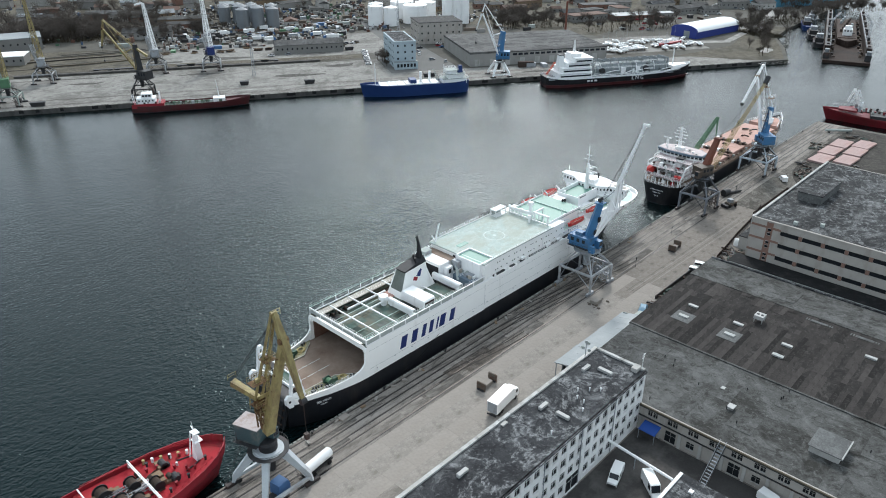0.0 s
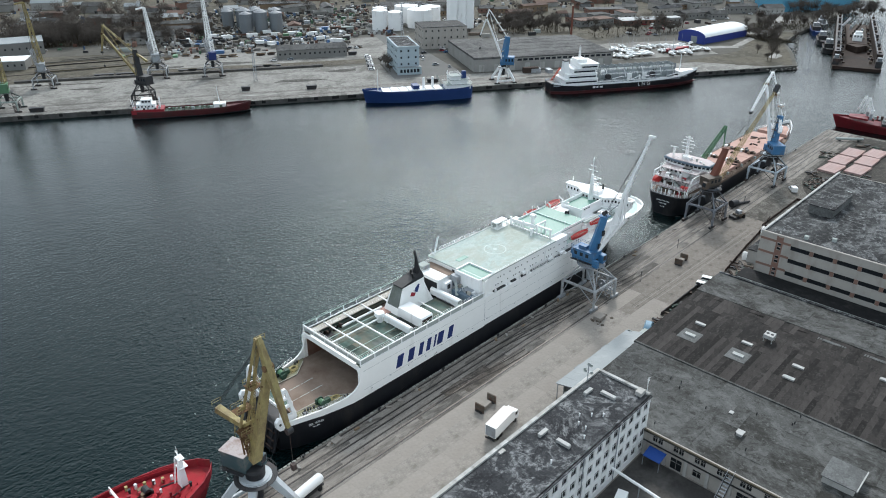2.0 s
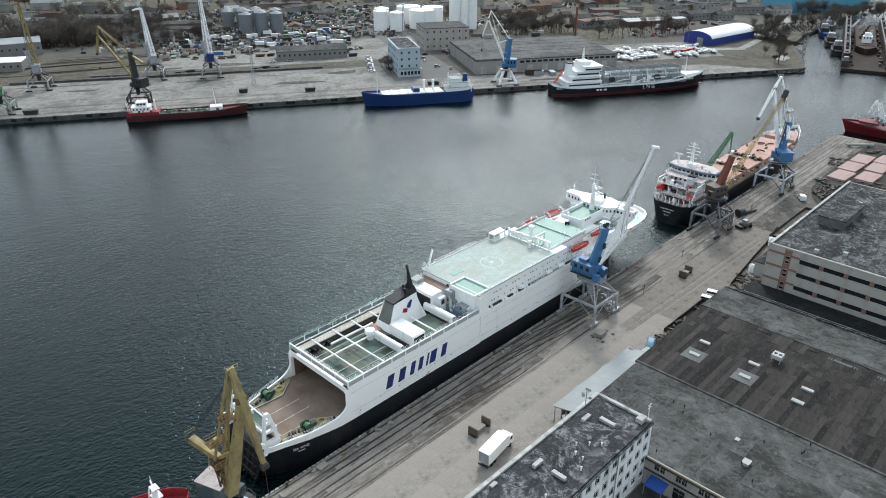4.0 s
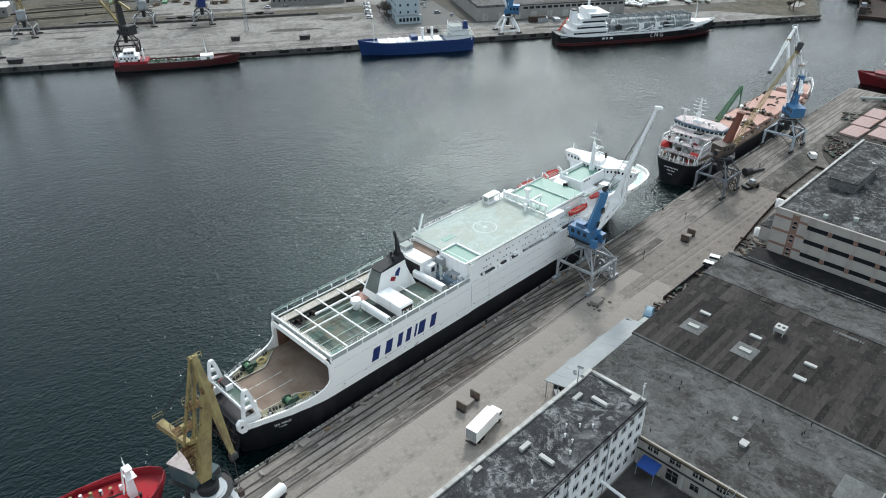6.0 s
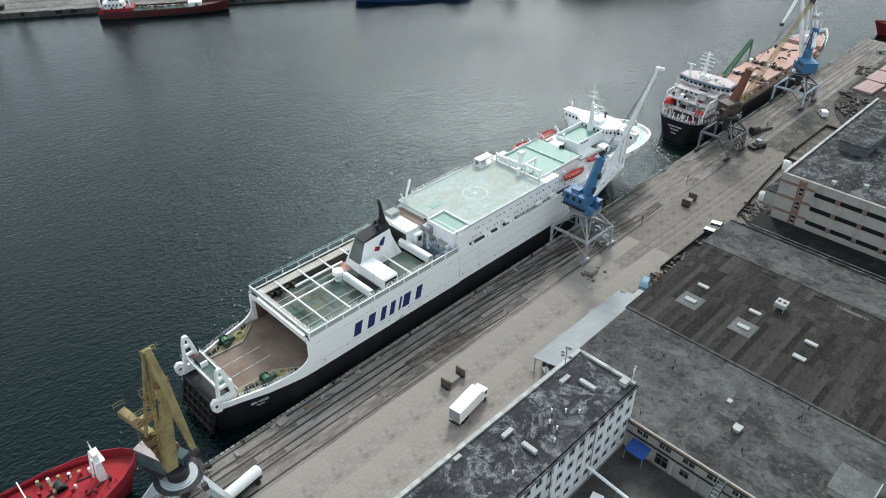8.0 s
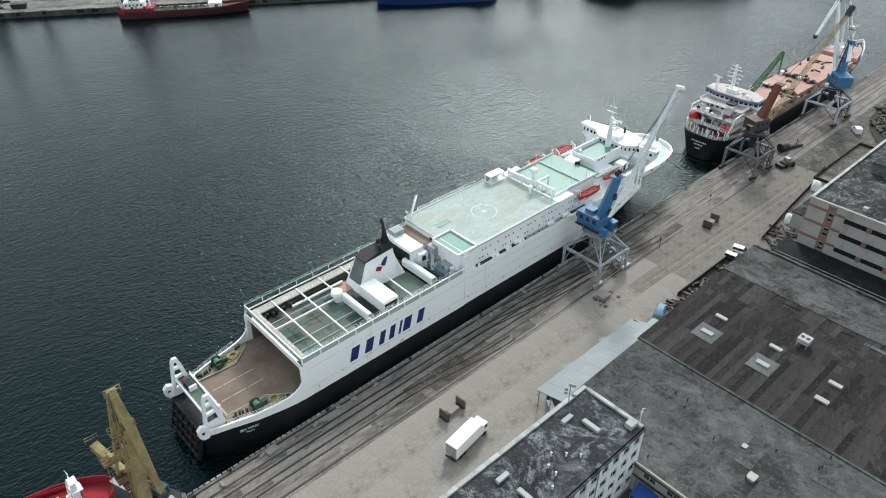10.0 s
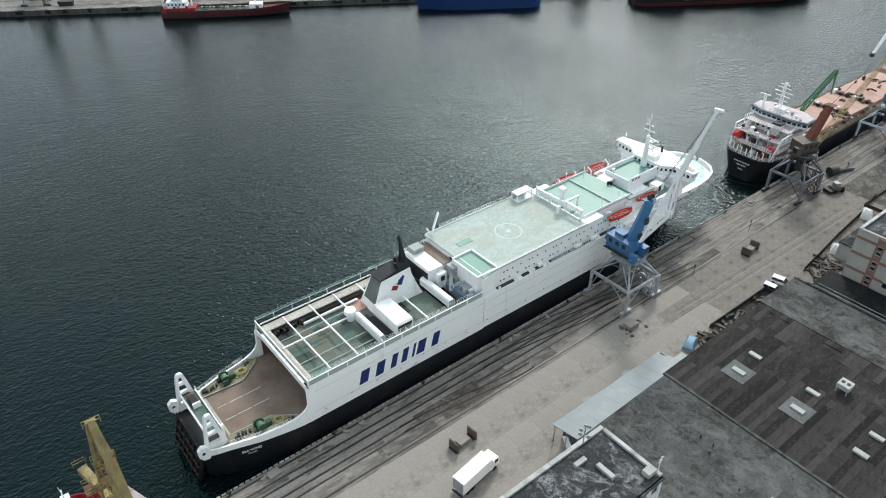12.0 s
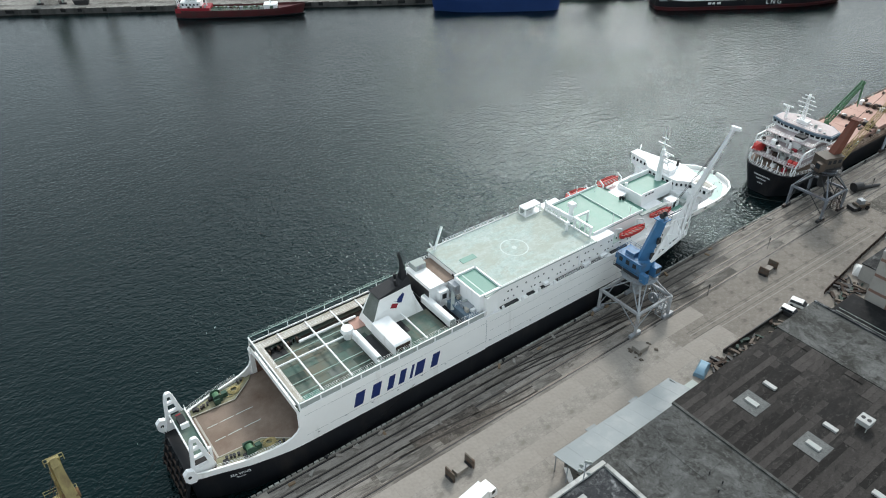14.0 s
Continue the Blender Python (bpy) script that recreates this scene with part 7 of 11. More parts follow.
def house(C, paint, turn, size, z, off=(0, 0), roof=None, panes=3):
    """The machine house with a driver's cab, turned with the jib."""
    l, w, h = size
    m = pose(0, 0, 0, 0, 0, turn)
    b = Shape().loft([[(-l * 0.6 + off[0], -w / 2, z), (l * 0.4 + off[0], -w / 2, z), (l * 0.4 + off[0], w / 2, z), (-l * 0.6 + off[0], w / 2, z)], [(-l * 0.6 + off[0], -w / 2, z + h), (l * 0.4 + off[0], -w / 2, z + h), (l * 0.4 + off[0], w / 2, z + h), (-l * 0.6 + off[0], w / 2, z + h)]])
    o = b.part("machine_house", paint, C); o.matrix_local = m
    r = B(-l * 0.6 + off[0] - 0.15, -w / 2 - 0.15, z + h, l * 0.4 + off[0] + 0.15, w / 2 + 0.15, z + h + 0.15).part("house_roof", roof or paint, C); r.matrix_local = m
    for k in range(panes):
        for sy in (-1, 1):
            g = B(-l * 0.5 + off[0] + k * l * 0.27, sy * w / 2 - 0.04, z + h * 0.45, -l * 0.5 + off[0] + k * l * 0.27 + 0.9, sy * w / 2 + 0.04, z + h * 0.8).part("window", glass_dark, o)
    c = B(l * 0.35 + off[0], w * 0.18, z - 0.3, l * 0.35 + off[0] + 1.8, w * 0.18 + 1.7, z + 2.0).part("driver_cab", paint, C); c.matrix_local = m
    g = B(l * 0.35 + off[0] + 1.78, w * 0.18 + 0.15, z + 0.5, l * 0.35 + off[0] + 1.84, w * 0.18 + 1.55, z + 1.8).part("cab_window", glass_dark, c)
    rl = Shape().rail([(-l * 0.6 + off[0], -w / 2 - 0.7, z), (l * 0.4 + off[0], -w / 2 - 0.7, z)], 1.0, 2, 0.03).rail([(-l * 0.6 + off[0], w / 2 + 0.7, z), (l * 0.4 + off[0], w / 2 + 0.7, z)], 1.0, 2, 0.03)
    rl.box(-l * 0.6 + off[0], -w / 2 - 0.8, z - 0.08, l * 0.4 + off[0], w / 2 + 0.8, z)
    q = rl.part("house_walkway", dark_steel, C); q.matrix_local = m
    return m


def blue_crane(at, label, jib_to, mast_to, turn, colour=crane_blue, jib_paint=white_paint, legs=portal_grey):
    C = thing("portal_crane", label, "crane", at, "portal cranes")
    portal(C, legs, grey_steel, "frame")
    m = house(C, colour, turn, (6.6, 4.0, 2.9), 11.4, (-1.0, 0))
    for px, py, pz, l, w, h in ((-3.6, -1.2, 14.4, 2.2, 1.6, 0.9), (-1.6, 1.0, 14.4, 1.4, 1.2, 1.3), (1.8, -2.6, 11.0, 1.6, 1.0, 1.9), (-4.6, 2.2, 11.5, 0.8, 0.9, 2.0)):
        o = B(px, py, pz, px + l, py + w, pz + h).part("machinery_box", colour, C); o.matrix_basis = m
    o = Shape().rail([(-5.2, -2.2, 14.4), (1.4, -2.2, 14.4), (1.4, 2.2, 14.4), (-5.2, 2.2, 14.4), (-5.2, -2.2, 14.4)], 0.9, 2, 0.03, 1.2).part("roof_rail", colour, C); o.matrix_basis = m
    d = Vector((math.cos(radians(turn)), math.sin(radians(turn)), 0))
    foot = d * 2.3 + Vector((0, 0, 15.2))
    mast = Vector(mast_to)
    n = Vector((-d.y, d.x, 0))
    Shape().beam(d * -0.4 + Vector((0, 0, 12.4)), mast, 1.9, 2.3, 1.4, 1.6).part("mast", colour, C, "tall blue box mast")
    Shape().beam(d * -0.2 + Vector((0, 0, 14)) + n * 1.15, mast + n * 0.85, 0.1, 1.0).part("mast_ladder", dark_steel, C)
    Shape().box(mast.x - 1.2, mast.y - 1.2, mast.z, mast.x + 1.2, mast.y + 1.2, mast.z + 0.2).part("mast_platform", colour, C)
    Shape().rail([(mast.x - 1.2, mast.y - 1.2, mast.z + 0.2), (mast.x + 1.2, mast.y - 1.2, mast.z + 0.2), (mast.x + 1.2, mast.y + 1.2, mast.z + 0.2), (mast.x - 1.2, mast.y + 1.2, mast.z + 0.2)], 0.9, 2, 0.03, 1.2).part("mast_rail", dark_steel, C)
    for k in (0.3, 0.62):
        p = Vector((0, 0, 12.4)).lerp(mast, k)
        B(p.x - 0.5, p.y - 1.35, p.z - 0.7, p.x + 0.5, p.y - 1.0, p.z + 0.7).part("mast_hatch", glass_dark, C)
    for k in (-0.5, 0.5):
        Shape().tube(mast + Vector((k, 0, 0.9)), mast + Vector((k + 0.12, 0, 0.9)), 0.6, n=14).part("sheave", dark_steel, C)
    tip = Vector(jib_to)
    back = (tip - foot).normalized().cross(n).normalized()
    if back.dot(d) < 0:
        back = -back
    belly = foot.lerp(tip, 0.3) + back * 2.5
    for k in (-1, 1):       # fish-bellied lower part: straight upper chords, lower chords that bulge out
        Shape().beam(foot + n * 0.3 * k, foot.lerp(tip, 0.55) + n * 0.45 * k, 0.3, 0.45).part("upper_chord", jib_paint, C)
        Shape().beam(foot + n * 0.3 * k, belly + n * 0.8 * k, 0.25, 0.4).part("lower_chord", jib_paint, C)
        Shape().beam(belly + n * 0.8 * k, foot.lerp(tip, 0.58) + n * 0.3 * k, 0.25, 0.4).part("lower_chord", jib_paint, C)
        for q in range(8):
            a, b = 0.06 + 0.06 * q, 0.06 + 0.06 * (q + 1)
            low = lambda f: foot.lerp(belly, f / 0.3) if f < 0.3 else belly.lerp(foot.lerp(tip, 0.58), (f - 0.3) / 0.28)  # noqa: E731
            p0, p1 = (foot.lerp(tip, a), low(b)) if q % 2 else (low(a), foot.lerp(tip, b))
            Shape().beam(p0 + n * 0.5 * k, p1 + n * 0.5 * k, 0.3).part("jib_lacing", jib_paint, C)
    for k in (-0.45, 0.45):      # plated web of the belly
        a, b, c = foot.lerp(tip, 0.1), belly.lerp(foot.lerp(tip, 0.2), 0.25), foot.lerp(tip, 0.5)
        e = n * 0.05
        v = [p + n * k + q for q in (-e, e) for p in (a, b, c)]
        Shape().add(v, [(0, 1, 2), (5, 4, 3), (0, 3, 4, 1), (1, 4, 5, 2), (2, 5, 3, 0)]).part("jib_web", jib_paint, C, "white plated web of the jib" if k > 0 else "")
    Shape().beam(foot.lerp(tip, 0.08), foot.lerp(tip, 0.5), 0.95, 0.14).part("jib_plate", jib_paint, C)
    Shape().beam(foot.lerp(tip, 0.5), tip, 0.95, 1.1, 0.5, 0.5).part("jib", jib_paint, C, "long white box jib")
    lad = Shape()
    for k in range(22):
        p = foot.lerp(tip, 0.3 + 0.03 * k) + n * 0.85
        lad.beam(p, p + n * 0.5, 0.06)
    lad.beam(foot.lerp(tip, 0.3) + n * 1.3, foot.lerp(tip, 0.95) + n * 0.9, 0.07)
    lad.part("jib_ladder", jib_paint, C)
    side = Vector((d.x, d.y, 0))
    Shape().beam(tip - side * 0.4, tip + side * 1.3 + Vector((0, 0, 0.3)), 0.6, 0.8, 0.4, 0.5).part("jib_head", jib_paint, C)
    for k in (-0.4, 0.4):
        Shape().tube(mast + n * k + Vector((0, 0, 0.3)), tip + n * k * 0.6, 0.05, n=5).part("stay_cable", dark_steel, C)
    Shape().tube(mast + Vector((0, 0, 0.2)), foot.lerp(tip, 0.45), 0.12, n=6).part("luffing_rod", grey_steel, C)
    Shape().beam(d * -3.4 + Vector((0, 0, 12.6)), d * -5.9 + Vector((0, 0, 12.8)), 2.6, 1.3).part("counterweight", colour, C)
    return C


blue_crane(pose(92.1, -5.9, QZ), "blue portal crane with a long white jib, beside the white ferry", (0.7, -12.1, 48.2), (1.8, -1.5, 24.2), -90)


rust_paint = surface("rust_paint", (0.16, 0.095, 0.05), 0.75, tone=0.35, scale=0.9, dirt=(0.07, 0.045, 0.03), amount=0.6, dirt_scale=0.7)


def luffing_crane(at, label, paint, house_paint, legs, pivot, apex, tail, tip, knee, turn, style="sloped", house_roof=None, size=(6.5, 5.0, 4.2), house_z=10.4, off=(-2.2, 0), group="portal cranes", lattice=False, heavy=False):
    """A double-link crane: jib to an apex, a beak hanging from it, tie back to the frame."""
    C = thing("portal_crane", label, "crane", at, group)
    portal(C, legs, dark_steel, style, ring_z=8.0 if style == "sloped" else 10.0)
    house(C, house_paint, turn, size, house_z, off, house_roof, 0 if house_roof else 3)
    pivot, apex, tail, tip, knee = (Vector(v) for v in (pivot, apex, tail, tip, knee))
    d = apex - pivot
    n = Vector((d.y, -d.x, 0))
    n = n.normalized() if n.length > 0.2 else Vector((0, 1, 0))
    if lattice:
        Shape().truss(pivot, apex, 2.2, 2.0, 14, 0.22, 0.9, 0.9).part("jib", paint, C)
    else:
        head = apex.lerp(tip, 0.27)
        if heavy:
            Shape().beam(pivot, head, 1.75, 1.4, 1.0, 0.9).part("jib", paint, C, "broad ochre box jib")
        else:
            Shape().beam(pivot, head, 1.25, 1.15, 0.75, 0.75).part("jib", paint, C)
        Shape().tube(head - n * 0.8, head + n * 0.8, 0.5, n=12).part("jib_pin", rust_paint, C)
        for k in range(5):
            p = pivot.lerp(head, 0.15 + 0.17 * k)
            Shape().beam(p - n * 0.72, p + n * 0.72, 0.2, 0.25).part("jib_rib", rust_paint, C)
    mid = apex.lerp(tip, 0.3)
    if heavy:
        Shape().beam(apex, mid, 0.8, 0.7, 1.15, 1.1).beam(mid, tip, 1.15, 1.1, 0.6, 0.5).part("beak_box", paint, C, "tapered ochre box beak")
    for k in (-1, 1) if not heavy else ():
        Shape().beam(apex + n * k * 0.22, mid + n * k * 0.4, 0.25, 0.5, 0.3, 0.95).part("beak_girder", paint, C)
        Shape().beam(mid + n * k * 0.4, tip + n * k * 0.22, 0.3, 0.95, 0.22, 0.4).part("beak_girder", paint, C)
    for k in range(9 if not heavy else 0):
        p = apex.lerp(tip, 0.08 + 0.1 * k)
        Shape().beam(p - n * 0.4, p + n * 0.4, 0.16).part("beak_cross_bar", paint, C)
    back = apex + (apex - tip).normalized() * 0.9
    Shape().beam(apex, back, 0.9, 1.0, 0.6, 0.5).part("beak_heel", paint, C)
    for k in (-1, 1):
        Shape().beam(back + n * k * 0.4, knee + n * k * 0.7, 0.26, 0.4).part("tie_rod", paint, C)
    frame_foot = Vector((pivot.x * 0.3, pivot.y * 0.3, pivot.z - 0.5))
    for k in (-1, 1):
        Shape().beam(frame_foot + n * k * 1.5, knee + n * k * 0.9, 0.45 if not heavy else 0.3).part("a_frame_leg", paint if not heavy else rust_paint, C)
    Shape().beam(knee, tail, 0.9, 0.9, 1.2, 1.1).part("counterweight_arm", paint, C)
    Shape().beam(knee, pivot.lerp(apex, 0.38), 0.35, 0.5).part("luffing_link", paint, C)
    sh = Shape().tube(tip - n * 0.5, tip + n * 0.5, 0.55, n=12)
    sh.part("head_sheave", dark_steel, C)
    c = Shape().tube(tip - Vector((0, 0, 0.4)), tip - Vector((0, 0, 6.5)), 0.045, n=5).box(tip.x - 0.35, tip.y - 0.35, tip.z - 7.6, tip.x + 0.35, tip.y + 0.35, tip.z - 6.5)
    c.part("hook", dark_steel, C)
    w = Shape().rail([knee + n * 1.6 - d.normalized() * 1.5, knee + n * 1.6 + d.normalized() * 1.5], 1.0, 2, 0.04).rail([apex + n * 0.9 + Vector((0, 0, 0.3)), apex - n * 0.9 + Vector((0, 0, 0.3))], 1.0, 2, 0.05)
    w.rail([tail + n * 0.8 + Vector((0, 0, 0.8)), tail - n * 0.8 + Vector((0, 0, 0.8))], 1.0, 2, 0.04)
    w.part("walkway_rail", paint, C)
    rnd = random.Random(len(label))
    for k in range(5):        # platforms with rails round the frame and up the jib
        c = (knee.lerp(pivot, 0.15 + 0.25 * k) if k < 3 else knee.lerp(apex, 0.25 * (k - 2))) + n * rnd.uniform(-1.2, 1.2)
        l, e = rnd.uniform(0.9, 1.7), rnd.uniform(0.6, 1.1)
        B(c.x - l, c.y - e, c.z, c.x + l, c.y + e, c.z + 0.1).part("platform", rust_paint, C)
        Shape().rail([(c.x - l, c.y - e, c.z + 0.1), (c.x + l, c.y - e, c.z + 0.1), (c.x + l, c.y + e, c.z + 0.1), (c.x - l, c.y + e, c.z + 0.1)], 1.0, 2, 0.04, 0.9).part("platform_rail", paint, C)
        B(c.x - 0.4, c.y - 0.3, c.z + 0.1, c.x + 0.4, c.y + 0.3, c.z + rnd.uniform(0.5, 1.2)).part("gear_box", (rust_paint, paint)[k % 2], C)
    for k in (-1, 1):
        Shape().beam(frame_foot + n * k * 0.6 - d.normalized() * 1.0, knee + n * k * 0.5, 0.5, 0.6).part("rack_guide", rust_paint, C)
    Shape().truss(frame_foot - n * 1.0, knee - n * 0.8, 0.8, 0.8, 8, 0.08).part("ladder_cage", rust_paint, C)
    p = pivot.lerp(apex, 0.06) + n * 0.8
    q = pivot.lerp(apex, 0.97) + n * 0.6
    Shape().truss(p, q, 0.4, 0.3, 24, 0.05).part("jib_ladder", paint, C)
    for k in range(3):
        Shape().tube(tail + n * (k - 1) * 0.5 + Vector((0, 0, 0.5)), apex + n * (k - 1) * 0.2, 0.035, n=5).part("rope", black_paint_and_shade, C)
    return C


# yellow crane astern of the ferry
slate_house = surface("slate_house", (0.05, 0.082, 0.09), 0.55, tone=0.15, scale=0.4, dirt=(0.2, 0.17, 0.14), amount=0.35, dirt_scale=0.4)
luffing_crane(pose(-13.6, -6.4, QZ), "old yellow level-luffing portal crane with a slate blue house", crane_yellow, slate_house, surface("leg_pale", (0.45, 0.48, 0.50), 0.6, tone=0.15, dirt=RUST, amount=0.3), (-1.8, -4.2, 16.2), (-1.8, -10.8, 42.3), (-4.2, 1.2, 25.3), (-1.3, -15.0, 28.5), (-2.8, -4.2, 24.0), -70,
              house_roof=surface("roof_pink_grey", (0.42, 0.37, 0.36), 0.7, tone=0.15, dirt=(0.2, 0.13, 0.1), amount=0.5, dirt_scale=0.6), size=(5.0, 3.6, 3.5), house_z=10.3, off=(-2.6, 0), heavy=True)
jib_yellow = surface("jib_yellow", (0.36, 0.28, 0.12), 0.6, tone=0.2, dirt=(0.2, 0.14, 0.07), amount=0.4, dirt_scale=0.5)
# brown crane beside the cargo ship, its long yellow jib swung along the quay
B1 = thing("portal_crane", "rust-brown portal crane with yellow lattice jib beside the cargo ship", "crane", pose(163.8, -5.4, QZ), "portal cranes")
portal(B1, surface("portal_dark", (0.17, 0.185, 0.21), 0.65, tone=0.25, scale=0.5, dirt=RUST, amount=0.3, dirt_scale=0.4), dark_steel, "frame", half=4.8, ring_z=11.0, leg_z=6.2)
house(B1, surface("olive_house", (0.075, 0.06, 0.048), 0.6, tone=0.2, dirt=RUST, amount=0.4), 160, (5.6, 4.0, 2.9), 12.8, (0.9, 0))
Shape().beam((0.4, 0.4, 12.6), (4.6, -1.2, 24.6), 2.2, 2.1, 1.5, 1.3).part("mast", crane_brown, B1, "rust-brown box mast")
Shape().box(3.6, -2.3, 24.4, 5.8, -0.1, 24.7).part("mast_platform", crane_brown, B1)
Shape().truss((1.6, -1.6, 14.2), (26.6, -5.7, 40.9), 1.3, 1.2, 18, 0.12, 0.6, 0.6).part("jib", jib_yellow, B1, "yellow lattice jib")
Shape().tube((4.6, -1.2, 24.8), (26.2, -5.5, 40.6), 0.06, n=5).part("stay_cable", dark_steel, B1)
Shape().beam((25.8, -5.6, 40.0), (27.4, -5.8, 42.2), 1.4, 1.0).part("jib_head", dark_steel, B1)
# blue and white crane at the quay's end
blue2 = luffing_crane(pose(215.6, -5.3, QZ), "blue portal crane with white double-link jib, at the quay end", white_paint, crane_blue, surface("leg_blue_grey", (0.42, 0.47, 0.52), 0.6, tone=0.15), (0.4, 0.8, 13.2), (8.4, 8.4, 38.4), (-2.5, -2.5, 20.0), (-10.4, 6.6, 27.4), (1.4, -0.2, 24.5), 45, style="frame", house_z=12.2, size=(5.8, 4.4, 3.2))
Shape().beam((0, 0, 11), (1.4, -0.2, 25.2), 2.6, 2.4, 1.8, 1.6).part("mast", crane_blue, blue2, "blue box mast")

# far bank cranes: (s, d), colours, the jib's reach along the bank and inland, its height
FARC = (
    (3, 12, crane_yellow, crane_green, surface("leg_green", (0.30, 0.34, 0.31), 0.6, tone=0.2), (0.5, 2, 30), True, "far yellow lattice crane on grey-green legs"),
    (10, 60, crane_yellow, grey_steel, portal_grey, (-2, 3, 46), True, "far yellow lattice crane on a grey portal"),
    (70, 70, white_paint, grey_steel, portal_grey, (-2, 2, 40), True, "far white lattice crane with a grey house"),
    (102, 68, white_paint, letter_blue, portal_grey, (-1, 1, 47), True, "far white lattice crane with a dark blue house"),
)
for s0, d0, jp, hp, lp, reach, lat, lab in FARC:
    C = thing("portal_crane", lab, "crane", far_pose(s0, d0), "far cranes")
    portal(C, lp, dark_steel, "frame", ring_z=9.0)
    house(C, hp, 100, (6.0, 4.2, 4.2), 9.8, (-0.6, 0))
    r = Vector(reach)
    Shape().truss((0, 0, 12.5), r, 3.0, 3.0, 14, 0.34, 0.9, 0.9).part("jib", jp, C)
    Shape().beam(r, r + Vector((-4.5, -1.0, -0.8)), 0.7, 0.9).part("jib_head", jp, C)
    Shape().truss((-1.5, -1, 13), (-2.5, -2, 22), 1.6, 1.6, 4, 0.3).part("back_frame", lp, C)
    Shape().tube((-2.5, -2, 22), r, 0.1, n=4).part("stay_cable", dark_steel, C)
D1 = luffing_crane(far_pose(68, 10), "dark brown far crane with a yellow double-link jib", crane_yellow, dark_steel, dark_steel, (-1, 1, 14), (-15, 11, 38), (5, -2, 22), (-18, 12, 25), (-0.5, 1, 26), 140, style="frame", group="far cranes")
Shape().beam((0, 0, 10), (-0.5, 1, 27.5), 3.4, 3.0, 2.0, 1.8).part("mast", dark_steel, D1)
D2 = luffing_crane(far_pose(266.5, 7.5), "far blue crane with white double-link jib on pale legs", white_paint, crane_blue, white_paint, (-0.5, 0.5, 13), (-8.5, 4, 39.5), (3, 0, 20), (-13, 5, 26), (2.0, 0.5, 25), 160, style="sloped", group="far cranes", house_z=10.2)
Shape().beam((0, 0, 10), (2.0, 0.5, 25.5), 3.4, 3.0, 2.6, 2.2).part("mast", crane_blue, D2, "bright blue box mast")
for s0, d0, hgt in ((126, 46, 20), (236, 150, 26)):
    L = thing("light_mast", "tall lattice light mast on the far bank", "lamp", far_pose(s0, d0), "light masts")
    Shape().truss((0, 0, 0), (0, 0, hgt), 1.8, 1.8, 9, 0.16, 0.7, 0.7).part("mast", grey_steel, L)
    Shape().box(-1.6, -1.0, hgt, 1.6, 1.0, hgt + 0.7).part("lamp_rack", grey_steel, L)


# ---- other ships ----
def ship_hull(S, length, beam, low, deck, paint, name="hull", sheer=1.2, stern=0.75, label="", blunt=False, full=False):
    """A hull along +x from the stern at 0: fine bow, rounded stern."""
    st = []
    tail = ((0.0, 0.42), (0.006, 0.62), (0.018, 0.79), (0.04, 0.91), (0.08, 0.98), (0.15, 1)) if blunt else ((0.0, stern * 0.8), (0.02, stern), (0.07, 0.94), (0.15, 1))
    nose = ((0.6, 1), (0.8, 0.97), (0.88, 0.86), (0.93, 0.7), (0.965, 0.5), (0.987, 0.29), (1.0, 0.05)) if full else ((0.6, 1), (0.78, 0.95), (0.88, 0.74), (0.95, 0.42), (0.985, 0.16), (1.0, 0.03))
    for f, w in tail + nose:
        hi = beam / 2 * w
        lo = beam / 2 * w * (0.9 if f < 0.7 else 0.9 - 0.75 * (f - 0.7) / 0.3) * (0.7 if f < 0.02 else 1 if not blunt or f > 0.1 else 0.7 + 3 * f)
        up = sheer * max(0, (f - 0.7) / 0.3) ** 1.5 + 0.4 * sheer * max(0, (0.12 - f) / 0.12)
        rake = length * 0.03 * max(0, (f - 0.8) / 0.2)
        st.append((f * length, lo, hi, rake, up))
    Shape().loft(hull_rings(st, low, deck)).part(name, paint, S, label, smooth=True)
    return st


def bulwark(S, st, z, height, paint, f0, f1, length, thick=0.2):
    for sgn in (-1, 1):
        rings = []
        for x, lo, hi, rake, up in st:
            if f0 * length - 0.01 <= x <= f1 * length + 0.01:
                rings.append([(x + rake, sgn * (hi - thick), z + up), (x + rake, sgn * (hi + 0.02), z + up), (x + rake + 0.1, sgn * (hi + 0.06), z + up + height), (x + rake + 0.1, sgn * (hi - thick + 0.04), z + up + height)])
        if len(rings) > 1:
            Shape().loft(rings).part("bulwark", paint, S)


def windows(S, x0, x1, y, z, n, axis="x", w=0.7, h=0.8):
    me = B(-w / 2, -0.03, -h / 2, w / 2, 0.03, h / 2).mesh("window", glass_dark)
    for k in range(n):
        o = new("window", me); o.parent = S
        p = x0 + (x1 - x0) * (k + 0.5) / n
        o.matrix_local = pose(p, y, z) if axis == "x" else pose(y, p, z, 0, 0, 90)


bridge_roof_pink = surface("bridge_roof_pink", (0.47, 0.40, 0.40), 0.6, tone=0.15, dirt=(0.25, 0.2, 0.19), amount=0.5, dirt_scale=0.3)


